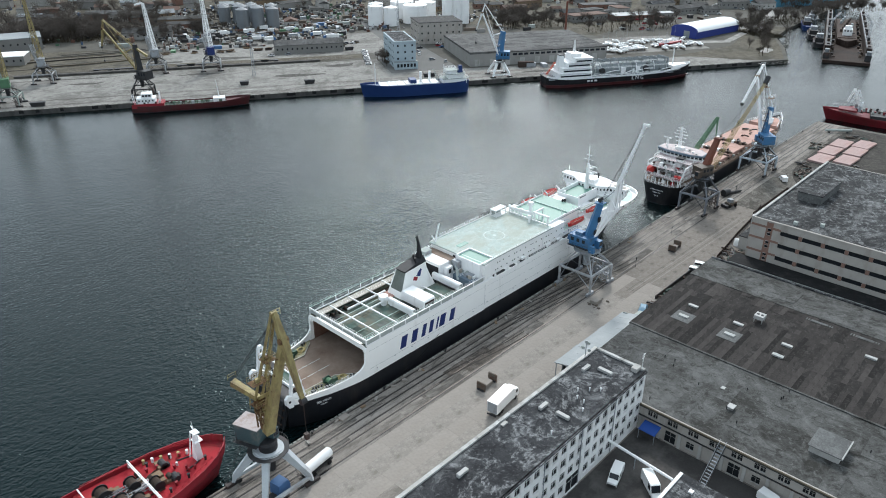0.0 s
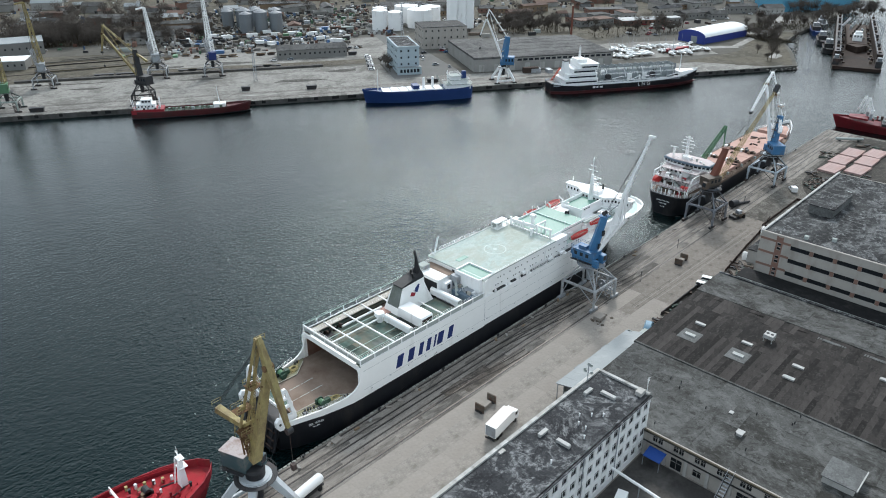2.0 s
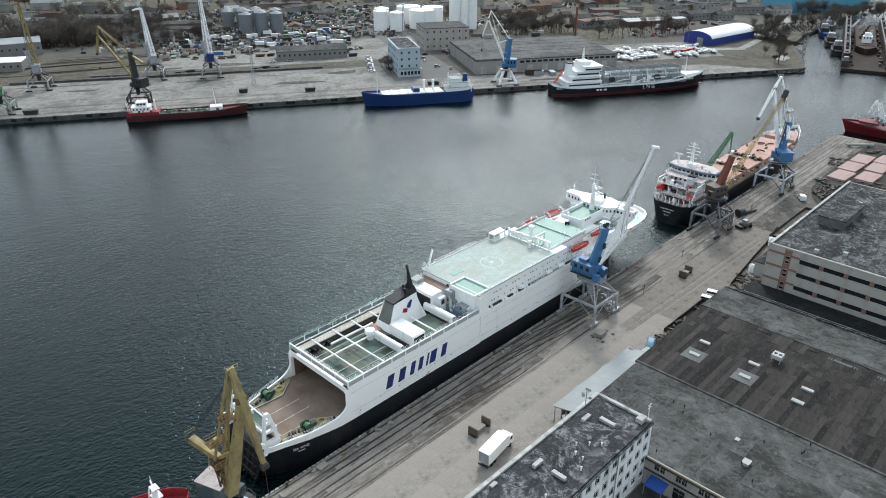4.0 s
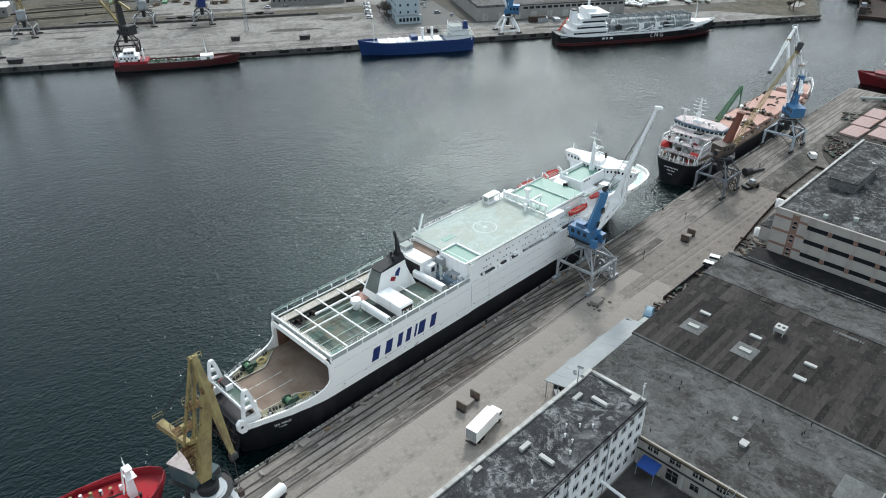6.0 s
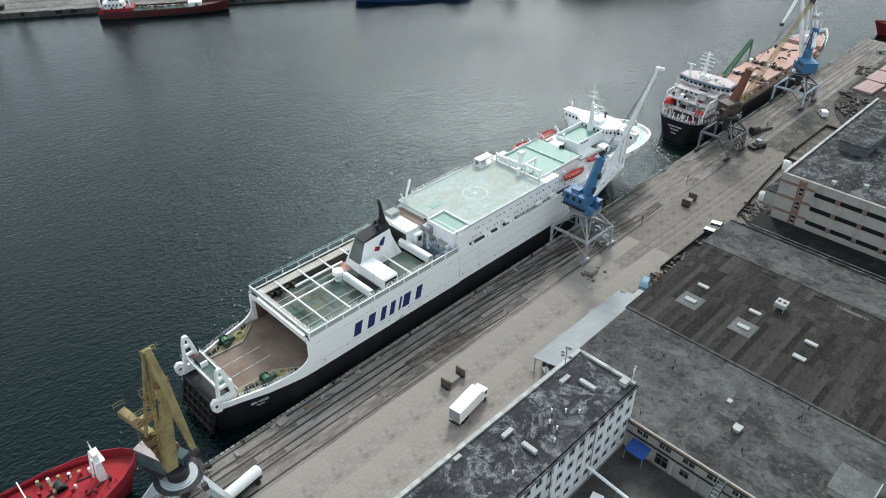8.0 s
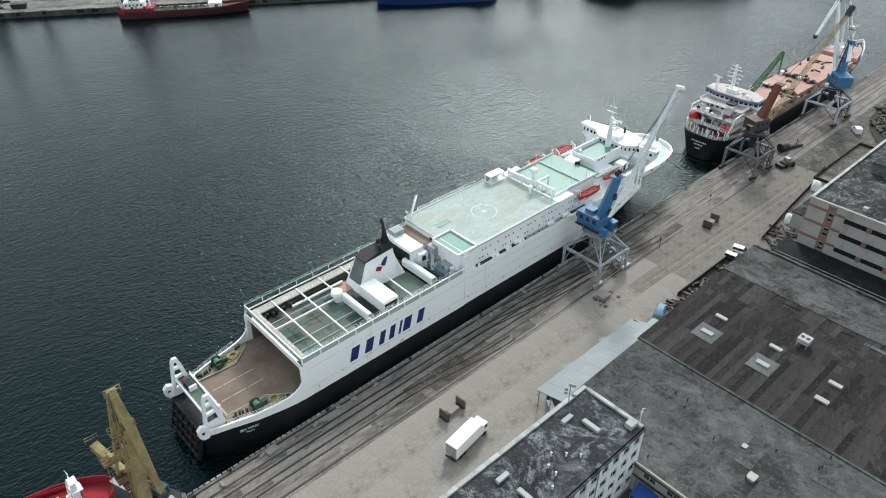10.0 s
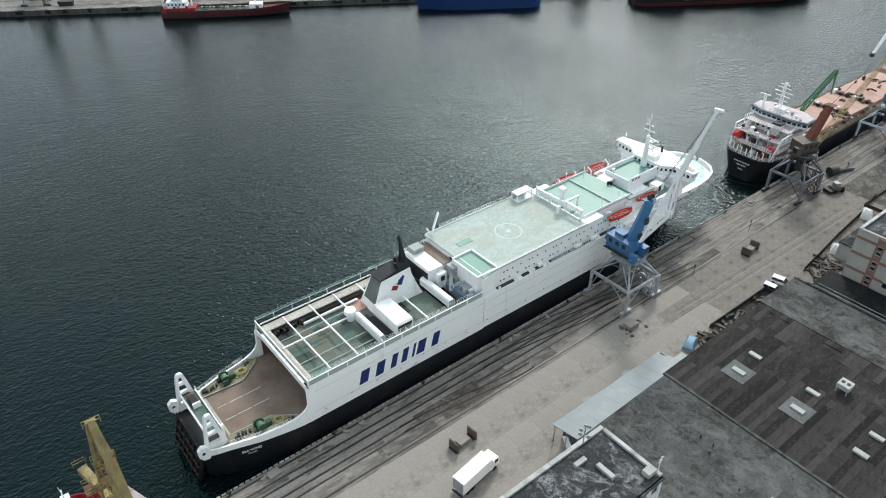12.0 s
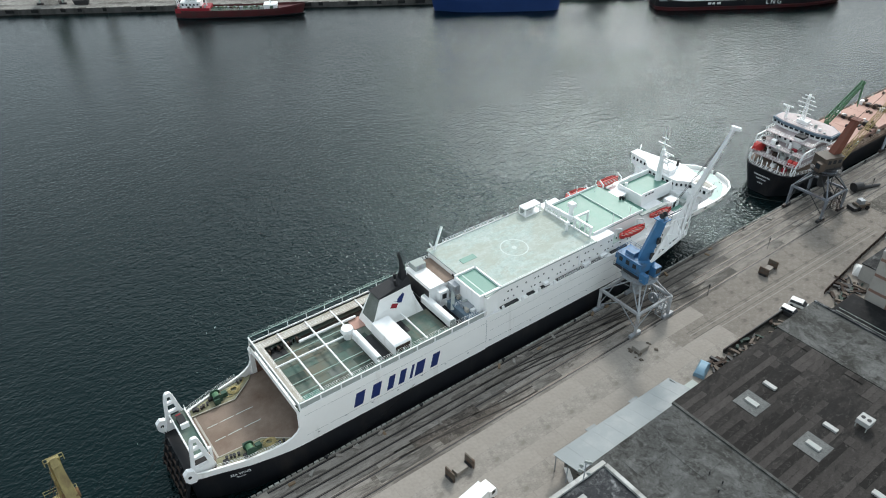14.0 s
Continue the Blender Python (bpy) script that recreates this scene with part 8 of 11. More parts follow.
def cargo_ship():
    S = thing("cargo_ship", "black-hulled cargo ship with white aft house and pink hatches", "ship", pose(163.2, 10.2, 0))
    st = ship_hull(S, 112, 16.8, -1, 6.2, hull_black, sheer=2.4, label="black hull with a rounded stern", blunt=True)
    bulwark(S, st, 6.2, 1.0, deck_rust, 0.14, 0.8, 112)
    bulwark(S, st, 6.2, 1.3, white_paint, 0.86, 1.0, 112)
    Shape().prism([(1.0, -4.2), (3.5, -6.6), (10, -7.8), (90, -7.9), (100, -6), (108, -2.6), (108, 2.6), (100, 6), (90, 7.9), (10, 7.8), (3.5, 6.6), (1.0, 4.2)], 6.2, 7.0).part("deck", deck_rust, S, "red-brown deck")
    Shape().box(26, -6.4, 6.5, 92, 6.4, 8.0).part("hatch_coaming", deck_pink, S)
    for k in range(9):
        x = 26.4 + 7.25 * k
        Shape().box(x, -6.6, 8.0, x + 7.15, 6.6, 8.55).part("hatch_panel", deck_pink, S, "faded pink hatch panel" if k == 0 else "")
    # white rails and aft house
    Shape().rail([(2.5, -6.6, 6.9), (0.6, -4.4, 6.9), (0.3, 0, 6.9), (0.6, 4.4, 6.9), (2.5, 6.6, 6.9)], 1.2, 3, 0.05, 1.4).part("stern_rail", white_paint, S)
    for sgn in (-1, 1):
        Shape().rail([(2.5, sgn * 6.6, 6.9), (8, sgn * 7.8, 6.6), (24, sgn * 8.0, 6.4)], 1.2, 3, 0.05, 1.6).part("side_rail", white_paint, S)
    B(7.5, -5.4, 6.4, 23, 5.4, 9.0).part("house_tier", white_paint, S)
    B(8.6, -5.2, 9.0, 22, 5.2, 11.6).part("house_tier", white_paint, S)
    B(10.5, -4.6, 11.6, 21.5, 4.6, 14.0).part("house_tier", white_paint, S)
    for z, x0, x1, w in ((8.9, 3.4, 23.2, 7.2), (11.5, 5.4, 22.4, 6.9), (13.9, 8.6, 22.0, 7.0)):
        B(x0, -w, z, x1, w, z + 0.14).part("tier_deck", bridge_roof_pink, S, "faded pink tier deck")
        Shape().rail([(x1, -w, z + 0.14), (x0, -w, z + 0.14), (x0, w, z + 0.14), (x1, w, z + 0.14)], 1.0, 3, 0.04, 1.3).part("tier_rail", white_paint, S)
        for k in range(5):
            y = -w + 0.2 + (2 * w - 0.4) * k / 4
            Shape().beam((x0 + 0.2, y, z - 2.4), (x0 + 0.2, y, z), 0.2).part("deck_post", white_paint, S)
    for sgn in (-1, 1):       # slanting stairs between the tiers
        for x, z in ((4.6, 6.5), (6.2, 9.0), (8.8, 11.6)):
            Shape().beam((x, sgn * 3.2, z), (x + 1.6, sgn * 5.2, z + 2.4), 0.6, 0.14).part("stair", panel_grey, S)
    plan = [(14.6, -8.4), (18.6, -8.4), (20.8, -5), (20.8, 5), (18.6, 8.4), (14.6, 8.4), (13.2, 4.4), (13.2, -4.4)]
    grow = lambda k: [(17.0 + (x - 17.0) * (1 + k / 4), y + math.copysign(k, y)) for x, y in plan]  # noqa: E731
    Shape().prism(grow(-0.3), 14.05, 14.6).part("bridge", white_paint, S)
    Shape().prism(grow(-0.45), 14.6, 15.5).part("bridge_glazing", glass_dark, S, "dark bridge glazing")
    ring = grow(-0.3)
    for (xa, ya), (xb, yb) in zip(ring, ring[1:] + ring[:1]):
        q = max(1, round(math.hypot(xb - xa, yb - ya) / 1.5))
        for k in range(q):
            x, y = xa + (xb - xa) * k / q, ya + (yb - ya) * k / q
            B(x - 0.13, y - 0.13, 14.6, x + 0.13, y + 0.13, 15.5).part("window_pillar", white_paint, S)
    Shape().prism(grow(0.4), 15.5, 16.15).part("bridge_eave", slate_deck, S, "slate grey bridge eave")
    Shape().prism(grow(0.0), 16.15, 16.3).part("bridge_roof", bridge_roof_pink, S, "pale pinkish bridge roof")
    for k in range(7):
        B(14.4 + 0.7 * k, -6.6 + 1.7 * k, 16.3, 15.0 + 0.7 * k, -6.0 + 1.7 * k, 16.6 + 0.3 * (k % 3)).part("roof_locker", (panel_grey, white_paint)[k % 2], S)
    Shape().rail([(13.5, -4.2, 16.3), (13.5, 4.2, 16.3)], 1.0, 2, 0.05, 1.6).part("roof_rail", white_paint, S)
    B(15.2, -0.6, 16.3, 17.2, 2.4, 17.3).part("roof_house", white_paint, S)
    Shape().truss((16, 1.2, 17.4), (16, 1.2, 24.8), 0.9, 0.9, 6, 0.14, 0.4, 0.4).part("radar_mast", white_paint, S)
    for z, w in ((19.4, 1.8), (20.8, 2.2), (22.0, 2.6), (23.2, 2.0), (24.2, 1.4)):
        Shape().beam((16, 1.2 - w, z), (16, 1.2 + w, z), 0.16).part("mast_yard", white_paint, S)
    Shape().truss((15, 5.6, 16.3), (15, 5.6, 19.9), 0.5, 0.5, 3, 0.1).part("radar_post", white_paint, S)
    Shape().beam((15, 4.2, 20.1), (15, 7.2, 20.1), 0.25, 0.3).part("radar_bar", white_paint, S)
    Shape().prism([(9.6, -3.6), (11.8, -3.6), (11.8, -1.2), (9.6, -1.2)], 11.6, 14.8).part("funnel", white_paint, S)
    Shape().prism([(9.5, -3.7), (11.9, -3.7), (11.9, -1.1), (9.5, -1.1)], 14.8, 15.3).part("funnel_top", black_paint_and_shade, S, "black funnel top")
    Shape().loft([[(3.4, 5.6, 9.8), (3.4, 6.8, 9.8), (3.4, 6.5, 10.9), (3.4, 5.9, 10.9)], [(4.4, 5.0, 9.4), (4.4, 7.3, 9.4), (4.4, 6.9, 11.6), (4.4, 5.4, 11.6)], [(8.6, 5.0, 9.4), (8.6, 7.3, 9.4), (8.6, 6.9, 11.6), (8.6, 5.4, 11.6)], [(9.8, 5.6, 9.8), (9.8, 6.8, 9.8), (9.8, 6.5, 10.9), (9.8, 5.9, 10.9)]]).part("rescue_boat", boat_red, S, "red enclosed rescue boat", smooth=True)
    for x in (4.8, 9.6):
        Shape().beam((x, 7.2, 9.0), (x - 0.6, 6.6, 12.4), 0.25).part("davit", white_paint, S)
        Shape().beam((x - 0.6, 6.6, 12.4), (x, 5.0, 12.6), 0.22).part("davit_arm", white_paint, S)
    for y in (-6.4, -5.0):
        Shape().tube((4.6, y, 9.9), (4.6, y + 1.1, 9.9), 0.7, n=12).part("winch_drum", boat_red, S, "red winch drum")
    B(3.9, -6.6, 9.05, 5.4, -3.8, 9.4).part("winch_bed", red_paint, S)
    for k, (x, y, z) in enumerate(((3.0, 3.2, 6.9), (3.2, -1.0, 6.9), (2.8, -4.6, 6.9), (5.8, 0.6, 9.1), (5.6, -2.0, 9.1), (6.6, 2.4, 11.7), (7.0, -3.8, 11.7), (6.4, 3.6, 9.1))):
        B(x, y, z - 0.1, x + 1.0 + 0.3 * (k % 2), y + 1.2, z + 0.7 + 0.3 * (k % 3)).part("deck_gear", (panel_grey, white_paint, red_paint, dark_rust_and_shade)[k % 4], S)
    windows(S, -4.8, 4.8, 7.46, 8.0, 5, "y"); windows(S, -4.6, 4.6, 8.56, 10.4, 6, "y"); windows(S, -4.2, 4.2, 10.46, 12.9, 5, "y")
    # white gallows and stanchions crowding the stern decks
    for k in range(9):
        y = -6.2 + 1.55 * k
        x = 0.9 + 0.05 * y * y
        Shape().beam((x, y, 6.9), (x, y, 9.2), 0.24).part("stern_stanchion", white_paint, S)
    for sgn in (-1, 1):
        Shape().beam((2.8, sgn * 6.5, 6.9), (5.2, sgn * 7.2, 13.4), 0.32).beam((5.2, sgn * 7.2, 13.4), (10.2, sgn * 7.2, 13.6), 0.3).part("gallows", white_paint, S, "white boat gallows")
    for k in range(14):
        B(5.0 + (k * 5 % 7) * 0.75, -6.2 + 0.9 * k, 11.65 if k % 2 else 9.05, 5.7 + (k * 5 % 7) * 0.75, -5.5 + 0.9 * k, 12.5 + 0.3 * (k % 3) if k % 2 else 10.3).part("deck_locker", (white_paint, panel_grey, white_paint, dark_rust_and_shade, black_paint_and_shade)[k % 5], S)
    # green deck crane folded over the first hatch
    Shape().tube((31, 1.0, 8.5), (31, 1.0, 13), 0.9, 0.7, n=10).part("deck_crane_post", crane_green, S)
    Shape().truss((31, 1.0, 13), (38, -2.4, 24.4), 1.2, 1.2, 8, 0.3, 0.7, 0.7).part("deck_crane_jib", crane_green, S, "green deck crane jib")
    Shape().beam((38, -2.4, 24.4), (37.6, -3.0, 17.0), 0.5, 0.5, 0.25, 0.25).part("deck_crane_arm", crane_green, S)
    Shape().prism([(96, -6.4), (104, -4.3), (109, -1.6), (109, 1.6), (104, 4.3), (96, 6.4)], 6.6, 8.6).part("forecastle", deck_pink, S, "faded pink forecastle deck")
    Shape().box(99, -2, 8.6, 102, 2, 10.2).part("forecastle_house", white_paint, S)
    for sgn in (-1, 1):
        Shape().rail([(94, sgn * 6.6, 8.6), (104, sgn * 4.2, 8.6), (108.6, sgn * 1.4, 8.6)], 1.2, 3, 0.06, 1.5).part("bow_rail", white_paint, S)
    Shape().tube((104, 0, 8.6), (104, 0, 15.6), 0.25, 0.12, n=8).part("foremast", white_paint, S)
    rnd = random.Random(4)
    for k in range(34):       # lashings, dunnage and gear lying about on the hatches
        x, y = rnd.uniform(29, 91), rnd.uniform(-6, 5.4)
        if k % 3:
            B(x, y, 8.55, x + rnd.uniform(0.5, 2.2), y + rnd.uniform(0.4, 1.0), 8.8 + 0.6 * rnd.random()).part("deck_gear", rnd.choice((dark_rust_and_shade, deck_rust, black_paint_and_shade, scrap, letter_white)), S)
        else:
            Shape().beam((x, y, 8.75), (x + rnd.uniform(-1, 2), y + rnd.uniform(-3, 3), 8.75), 0.35, 0.4).part("lashing_bar", rnd.choice((dark_rust_and_shade, deck_rust, dark_steel)), S)
    for x in (46.5, 61.0):       # folded hatch gantry and cross-deck gear
        B(x, -6.8, 8.55, x + 0.8, 6.8, 9.3).part("hatch_beam", deck_rust, S, "rust-brown cross beam between the hatches")
        for q in range(6):
            B(x - 0.5, -6.0 + 2.2 * q, 8.55, x + 1.2, -5.0 + 2.2 * q, 9.5 + 0.3 * (q % 2)).part("deck_gear", (dark_rust_and_shade, black_paint_and_shade, white_paint)[q % 3], S)
    for sgn in (-1, 1):
        Shape().rail([(24, sgn * 8.05, 7.1), (88, sgn * 8.05, 7.1)], 0.9, 2, 0.05, 2.0).part("side_rail", deck_rust, S)
        for k in range(16):
            B(27 + 4.1 * k, sgn * 7.2 - 0.35, 6.9, 27.9 + 4.1 * k, sgn * 7.2 + 0.35, 7.6 + 0.25 * (k % 3)).part("deck_fitting", (deck_rust, dark_rust_and_shade, panel_grey)[k % 3], S)
    for z, w in ((5.2, 5.0), (4.2, 3.0), (3.0, 1.8)):       # unreadable name and port
        n = int(w / 0.5)
        for k in range(n):
            y = -w / 2 + (k + 0.5) * w / n
            Shape().box(-0.04, y - 0.15, z - 0.2, 0.6, y + 0.15, z + 0.2).part("name_bar", letter_white, S)
    return S


cargo_ship()


def red_tanker():
    S = thing("red_ship", "red ship with red deck and white foremast, moored astern", "ship", pose(-109.8, 6.0, 0))
    st = ship_hull(S, 91.2, 15.4, -1, 5.4, red_paint, sheer=1.0, label="dark red hull", full=True)
    bulwark(S, st, 5.4, 1.7, red_paint, 0.0, 1.0, 91.2, 0.16)
    fore = [(68, 7.2), (74, 7.0), (82, 6.0), (87.4, 4.4), (90.6, 2.6), (92.4, 0.9)]
    Shape().prism([(x, -y) for x, y in fore] + fore[::-1], 5.9, 6.5).part("forecastle_deck", deck_red, S, "bright red forecastle deck")
    Shape().box(2, -7.3, 5.0, 68, 7.3, 5.5).part("main_deck", deck_red, S)
    Shape().beam((78.0, -6.6, 7.6), (78.0, 6.6, 7.6), 0.2, 0.3).part("cross_rail", white_paint, S, "pale cross beam")
    Shape().beam((69.0, -7.4, 7.2), (69.0, 7.4, 7.2), 0.2, 0.3).part("cross_rail", white_paint, S)
    for y in (-1.2, 1.2):
        Shape().truss((20, y, 7.4), (78, y, 7.4), 0.7, 0.7, 20, 0.1).part("catwalk", grey_steel, S)
    for y in (-0.3, 0.3, 0.9):
        Shape().tube((20, y, 7.0), (80, y, 7.0), 0.16, n=6).part("deck_pipe", white_paint, S)
    Shape().box(79.6, -0.8, 6.5, 81.2, 0.8, 7.8).part("timber_box", timber, S)
    m = Shape().loft([[(87.6, -0.9, 6.5), (89.0, -0.9, 6.5), (89.0, 0.7, 6.5), (87.6, 0.7, 6.5)], [(88.2, -0.4, 12.4), (88.8, -0.4, 12.4), (88.8, 0.3, 12.4), (88.2, 0.3, 12.4)]])
    m.box(87.9, -0.9, 10.4, 89.5, 0.9, 10.55).box(88.0, -0.8, 12.3, 89.2, 0.8, 12.45).tube((88.5, 0, 12.4), (88.3, 0, 15.2), 0.1, 0.04, n=6).beam((88.2, -1.0, 13.2), (88.5, 1.0, 13.4), 0.16)
    m.part("foremast", white_paint, S, "white foremast with platforms")
    Shape().truss((87.3, 1.0, 6.6), (88.0, 0.6, 12.4), 0.45, 0.2, 10, 0.07).part("mast_ladder", white_paint, S)
    for sgn in (-1, 1):
        Shape().tube((82.6, sgn * 1.6, 7.2), (82.6, sgn * 3.2, 7.2), 0.65, n=12).box(81.8, sgn * 2.0 - 0.4, 6.5, 83.6, sgn * 2.0 + 0.4, 7.2).part("windlass", dark_steel, S, "black anchor windlass")
        Shape().tube((85.0, sgn * 1.9, 6.6), (88.0, sgn * 1.1, 6.6), 0.14, n=6).part("anchor_chain", dark_steel, S)
    for x, y in ((80.5, 4.6), (80.5, -4.6), (84.5, 3.6), (84.5, -3.6), (89, 1.6), (89, -1.6), (83.8, 0.4), (81.5, 2.6), (82, -3.8), (86, 2.6), (86.4, -2.4), (79.8, 3.2)):
        o = Shape().tube((x, y, 6.5), (x, y, 7.2), 0.22, n=10).tube((x, y, 7.2), (x, y, 7.45), 0.3, n=10)
        o.part("bollard", red_paint if (x * 7) % 2 < 1 else dark_steel, S)
    Shape().box(2, -7, 5.4, 20, 7, 14).part("aft_house", white_paint, S, "white aft house")
    rnd = random.Random(17)
    for k in range(34):        # winches, pipes and gear crowding the foredeck
        x, y = rnd.uniform(69.5, 86), rnd.uniform(-5, 5)
        if abs(y) > 6.2 - (x - 70) * 0.2:
            continue
        if k % 3 == 0:
            Shape().tube((x, y - 0.5, 7.2), (x, y + 0.6, 7.2), 0.5, n=12).part("winch_drum", (dark_rust_and_shade, winch_green)[k % 2], S)
        elif k % 3 == 1:
            Shape().tube((x, y, 6.5), (x, y, 7.3), 0.22, n=10).part("vent_post", (letter_white, red_paint)[k % 2], S)
        else:
            B(x - 0.7, y - 0.4, 6.5, x + 0.6, y + 0.4, 7.0 + 0.5 * rnd.random()).part("deck_gear", (dark_rust_and_shade, black_paint_and_shade, timber)[k % 3], S)
    for x, y, r in ((71.5, 2.6, 1.1), (73.2, -1.6, 1.0), (76.2, 1.2, 0.9), (75.4, -3.6, 1.0), (79.4, -1.8, 0.8)):      # mooring winches
        Shape().tube((x, y - 1.0, 7.5), (x, y + 1.0, 7.5), r, n=14).part("winch_drum", dark_rust_and_shade, S, "rusty mooring winch drum")
        for q in (-1.15, 1.0):
            Shape().tube((x, y + q, 7.5), (x, y + q + 0.15, 7.5), r * 1.3, n=14).part("winch_flange", black_paint_and_shade, S)
        B(x - r, y - 1.3, 6.5, x + r, y + 1.3, 6.8).part("winch_bed", dark_rust_and_shade, S)
        B(x + r * 0.9, y - 0.4, 6.5, x + r * 0.9 + 0.9, y + 0.5, 7.7).part("winch_motor", timber, S)
    for k in range(7):
        Shape().tube((80.4 + 1.4 * k, 5.6 - 0.66 * k, 6.5), (80.4 + 1.4 * k, 5.6 - 0.66 * k, 7.5), 0.28, n=10).part("vent_post", (rope_tan, letter_white)[k % 2], S)
    Shape().beam((78, -6.7, 6.6), (78, -6.7, 8.4), 0.2).beam((78, 6.7, 6.6), (78, 6.7, 8.4), 0.2).beam((78, -6.7, 8.4), (78, 6.7, 8.4), 0.16).part("rope_frame", white_paint, S)
    for sgn in (-1, 1):
        Shape().rail([(69.5, sgn * 7.3, 7.1), (82, sgn * 6.2, 7.2), (89.5, sgn * 3.4, 7.4)], 0.7, 2, 0.05, 1.5).part("bow_rail", deck_red, S)
    for y in (-2.2, 2.0):
        rope([Vector((72 + 1.1 * q, y + 0.5 * math.sin(q * 0.9), 6.62)) for q in range(11)], 0.14).part("mooring_rope", dark_rust_and_shade, S)
    return S


red_tanker()


def red_coaster():
    S = thing("red_coaster", "red-hulled ship with folded deck cranes beyond the quay end", "ship", pose(344, -92, 0, 0, 0, 105))
    crimson = surface("hull_crimson", (0.17, 0.016, 0.023), 0.5, tone=0.2, scale=0.3, dirt=(0.08, 0.02, 0.02), amount=0.5, dirt_scale=0.3, streak=3)
    st = ship_hull(S, 96, 15, -1, 3.0, crimson, sheer=2.2, label="dark red hull")
    bulwark(S, st, 3.0, 0.7, crimson, 0.6, 1.0, 96)
    Shape().box(8, -6.6, 3.8, 78, 6.6, 5.4).part("cargo_hatch", dark_steel, S, "dark cargo hatch")
    for x, k in ((83, 1), (84.6, -1)):
        Shape().tube((x, k * 1.7, 5.4), (x, k * 1.7, 10.5), 0.7, 0.5, n=10).part("crane_post", grey_steel, S)
        Shape().truss((x, k * 1.7, 10), (x + 2.4, k * 1.4, 15.6), 0.9, 0.9, 5, 0.26).truss((x + 2.4, k * 1.4, 15.6), (x + 4.2, k * 1.3, 9.2), 0.7, 0.7, 5, 0.14).part("crane_arm", white_paint, S, "folded grey-white deck crane")
        B(x - 0.9, k * 1.7 - 0.8, 8.4, x + 0.7, k * 1.7 + 0.8, 10.2).part("crane_cab", white_paint, S)
    for k in range(18):
        B(70 + 0.95 * k, -5.2 + (k * 29 % 70) / 9, 5.3, 71 + 0.95 * k, -4.4 + (k * 29 % 70) / 9, 6.0 + 0.4 * (k % 3)).part("deck_gear", (dark_rust_and_shade, dark_steel, crimson, panel_grey)[k % 4], S)
    Shape().rail([(84.5, -5.6, 6.0), (91, -3.4, 6.6), (94.5, -1.0, 7.0)], 1.0, 2, 0.06, 1.4).part("bow_rail", panel_grey, S)
    Shape().prism([(84, -5), (92, -2.6), (92, 2.6), (84, 5)], 5.6, 6.4).part("forecastle", crimson, S)
    Shape().box(-0.0, -6, 5.6, 8, 6, 14).part("aft_house", white_paint, S)
    for x in (88, 89.5):
        B(x, -3.2, 5.6, x + 1.0, -3.0, 6.0).part("name_bar", letter_white, S)
    return S


red_coaster()


def far_freighter():
    """The red ship on the far bank, its white house by the bow end."""
    S = thing("old_freighter", "red and dark old tanker with a small white house, far quay", "ship", far_pose(63.5, -8.6, 0))
    st = ship_hull(S, 57, 9.6, -1, 2.6, hull_maroon, sheer=1.6, label="dull red hull")
    bulwark(S, st, 2.6, 0.9, hull_maroon, 0.0, 1.0, 57)
    ship_hull(S, 56.8, 9.7, -1.2, 0.5, hull_black, "boot_topping", sheer=0)
    Shape().box(0.6, -4.2, 2.6, 16, 4.2, 4.6).part("raised_deck", red_paint, S, "bright red raised stern")
    Shape().box(3, -3.4, 4.6, 12, 3.4, 7.2).part("deckhouse", white_paint, S)
    Shape().box(5.5, -2.8, 7.2, 10.5, 2.8, 9.4).part("wheelhouse", white_paint, S)
    windows(S, 5.8, 10.2, -2.82, 8.5, 3, "x", 1.1, 0.9)
    windows(S, 3.4, 11.6, -3.42, 6.1, 5)
    deck_drab = surface("deck_drab", (0.10, 0.15, 0.11), 0.75, tone=0.3, scale=0.4, dirt=RUST, amount=0.5, dirt_scale=0.3)
    B(16, -4.0, 2.6, 47, 4.0, 2.9).part("main_deck", deck_drab, S, "drab green main deck")
    for k in range(26):
        x, y = 16.5 + 1.15 * k, -3.4 + (k * 37 % 50) / 9
        B(x, y, 2.9, x + 0.8 + 0.2 * (k % 4), y + 0.7 + 0.25 * (k % 3), 3.4 + 0.35 * (k % 4)).part("deck_gear", (deck_drab, grey_steel, dark_rust_and_shade, deck_drab, panel_grey)[k % 5], S)
    for y in (-1.6, -0.8, 0.6):
        Shape().tube((16, y, 3.5), (41, y, 3.5), 0.16, n=6).part("deck_pipe", deck_drab, S)
    Shape().rail([(16, -4.5, 3.3), (40, -4.6, 3.3)], 1.0, 2, 0.06, 1.8).part("side_rail", panel_grey, S)
    Shape().truss((1.5, 0, 4.6), (1.0, 0, 9.0), 0.8, 0.8, 4, 0.12).part("stern_mast", white_paint, S)
    for k in range(8):
        B(0.8 + 1.8 * k, -4.0 + (k % 3) * 0.5, 4.6, 1.7 + 1.8 * k, -3.4 + (k % 3) * 0.5, 5.4 + 0.4 * (k % 3)).part("deck_gear", (dark_rust_and_shade, panel_grey, black_paint_and_shade)[k % 3], S)
    Shape().box(40, -2.6, 3.0, 46, 2.6, 5.0).part("fore_house", white_paint, S)
    Shape().tube((43, 0, 5), (42.4, 0, 13.6), 0.3, 0.12, n=8).part("mast", white_paint, S)
    Shape().tube((14, 0, 4.6), (14, 0, 9.8), 0.4, n=8).part("funnel", white_paint, S)
    return S


far_freighter()


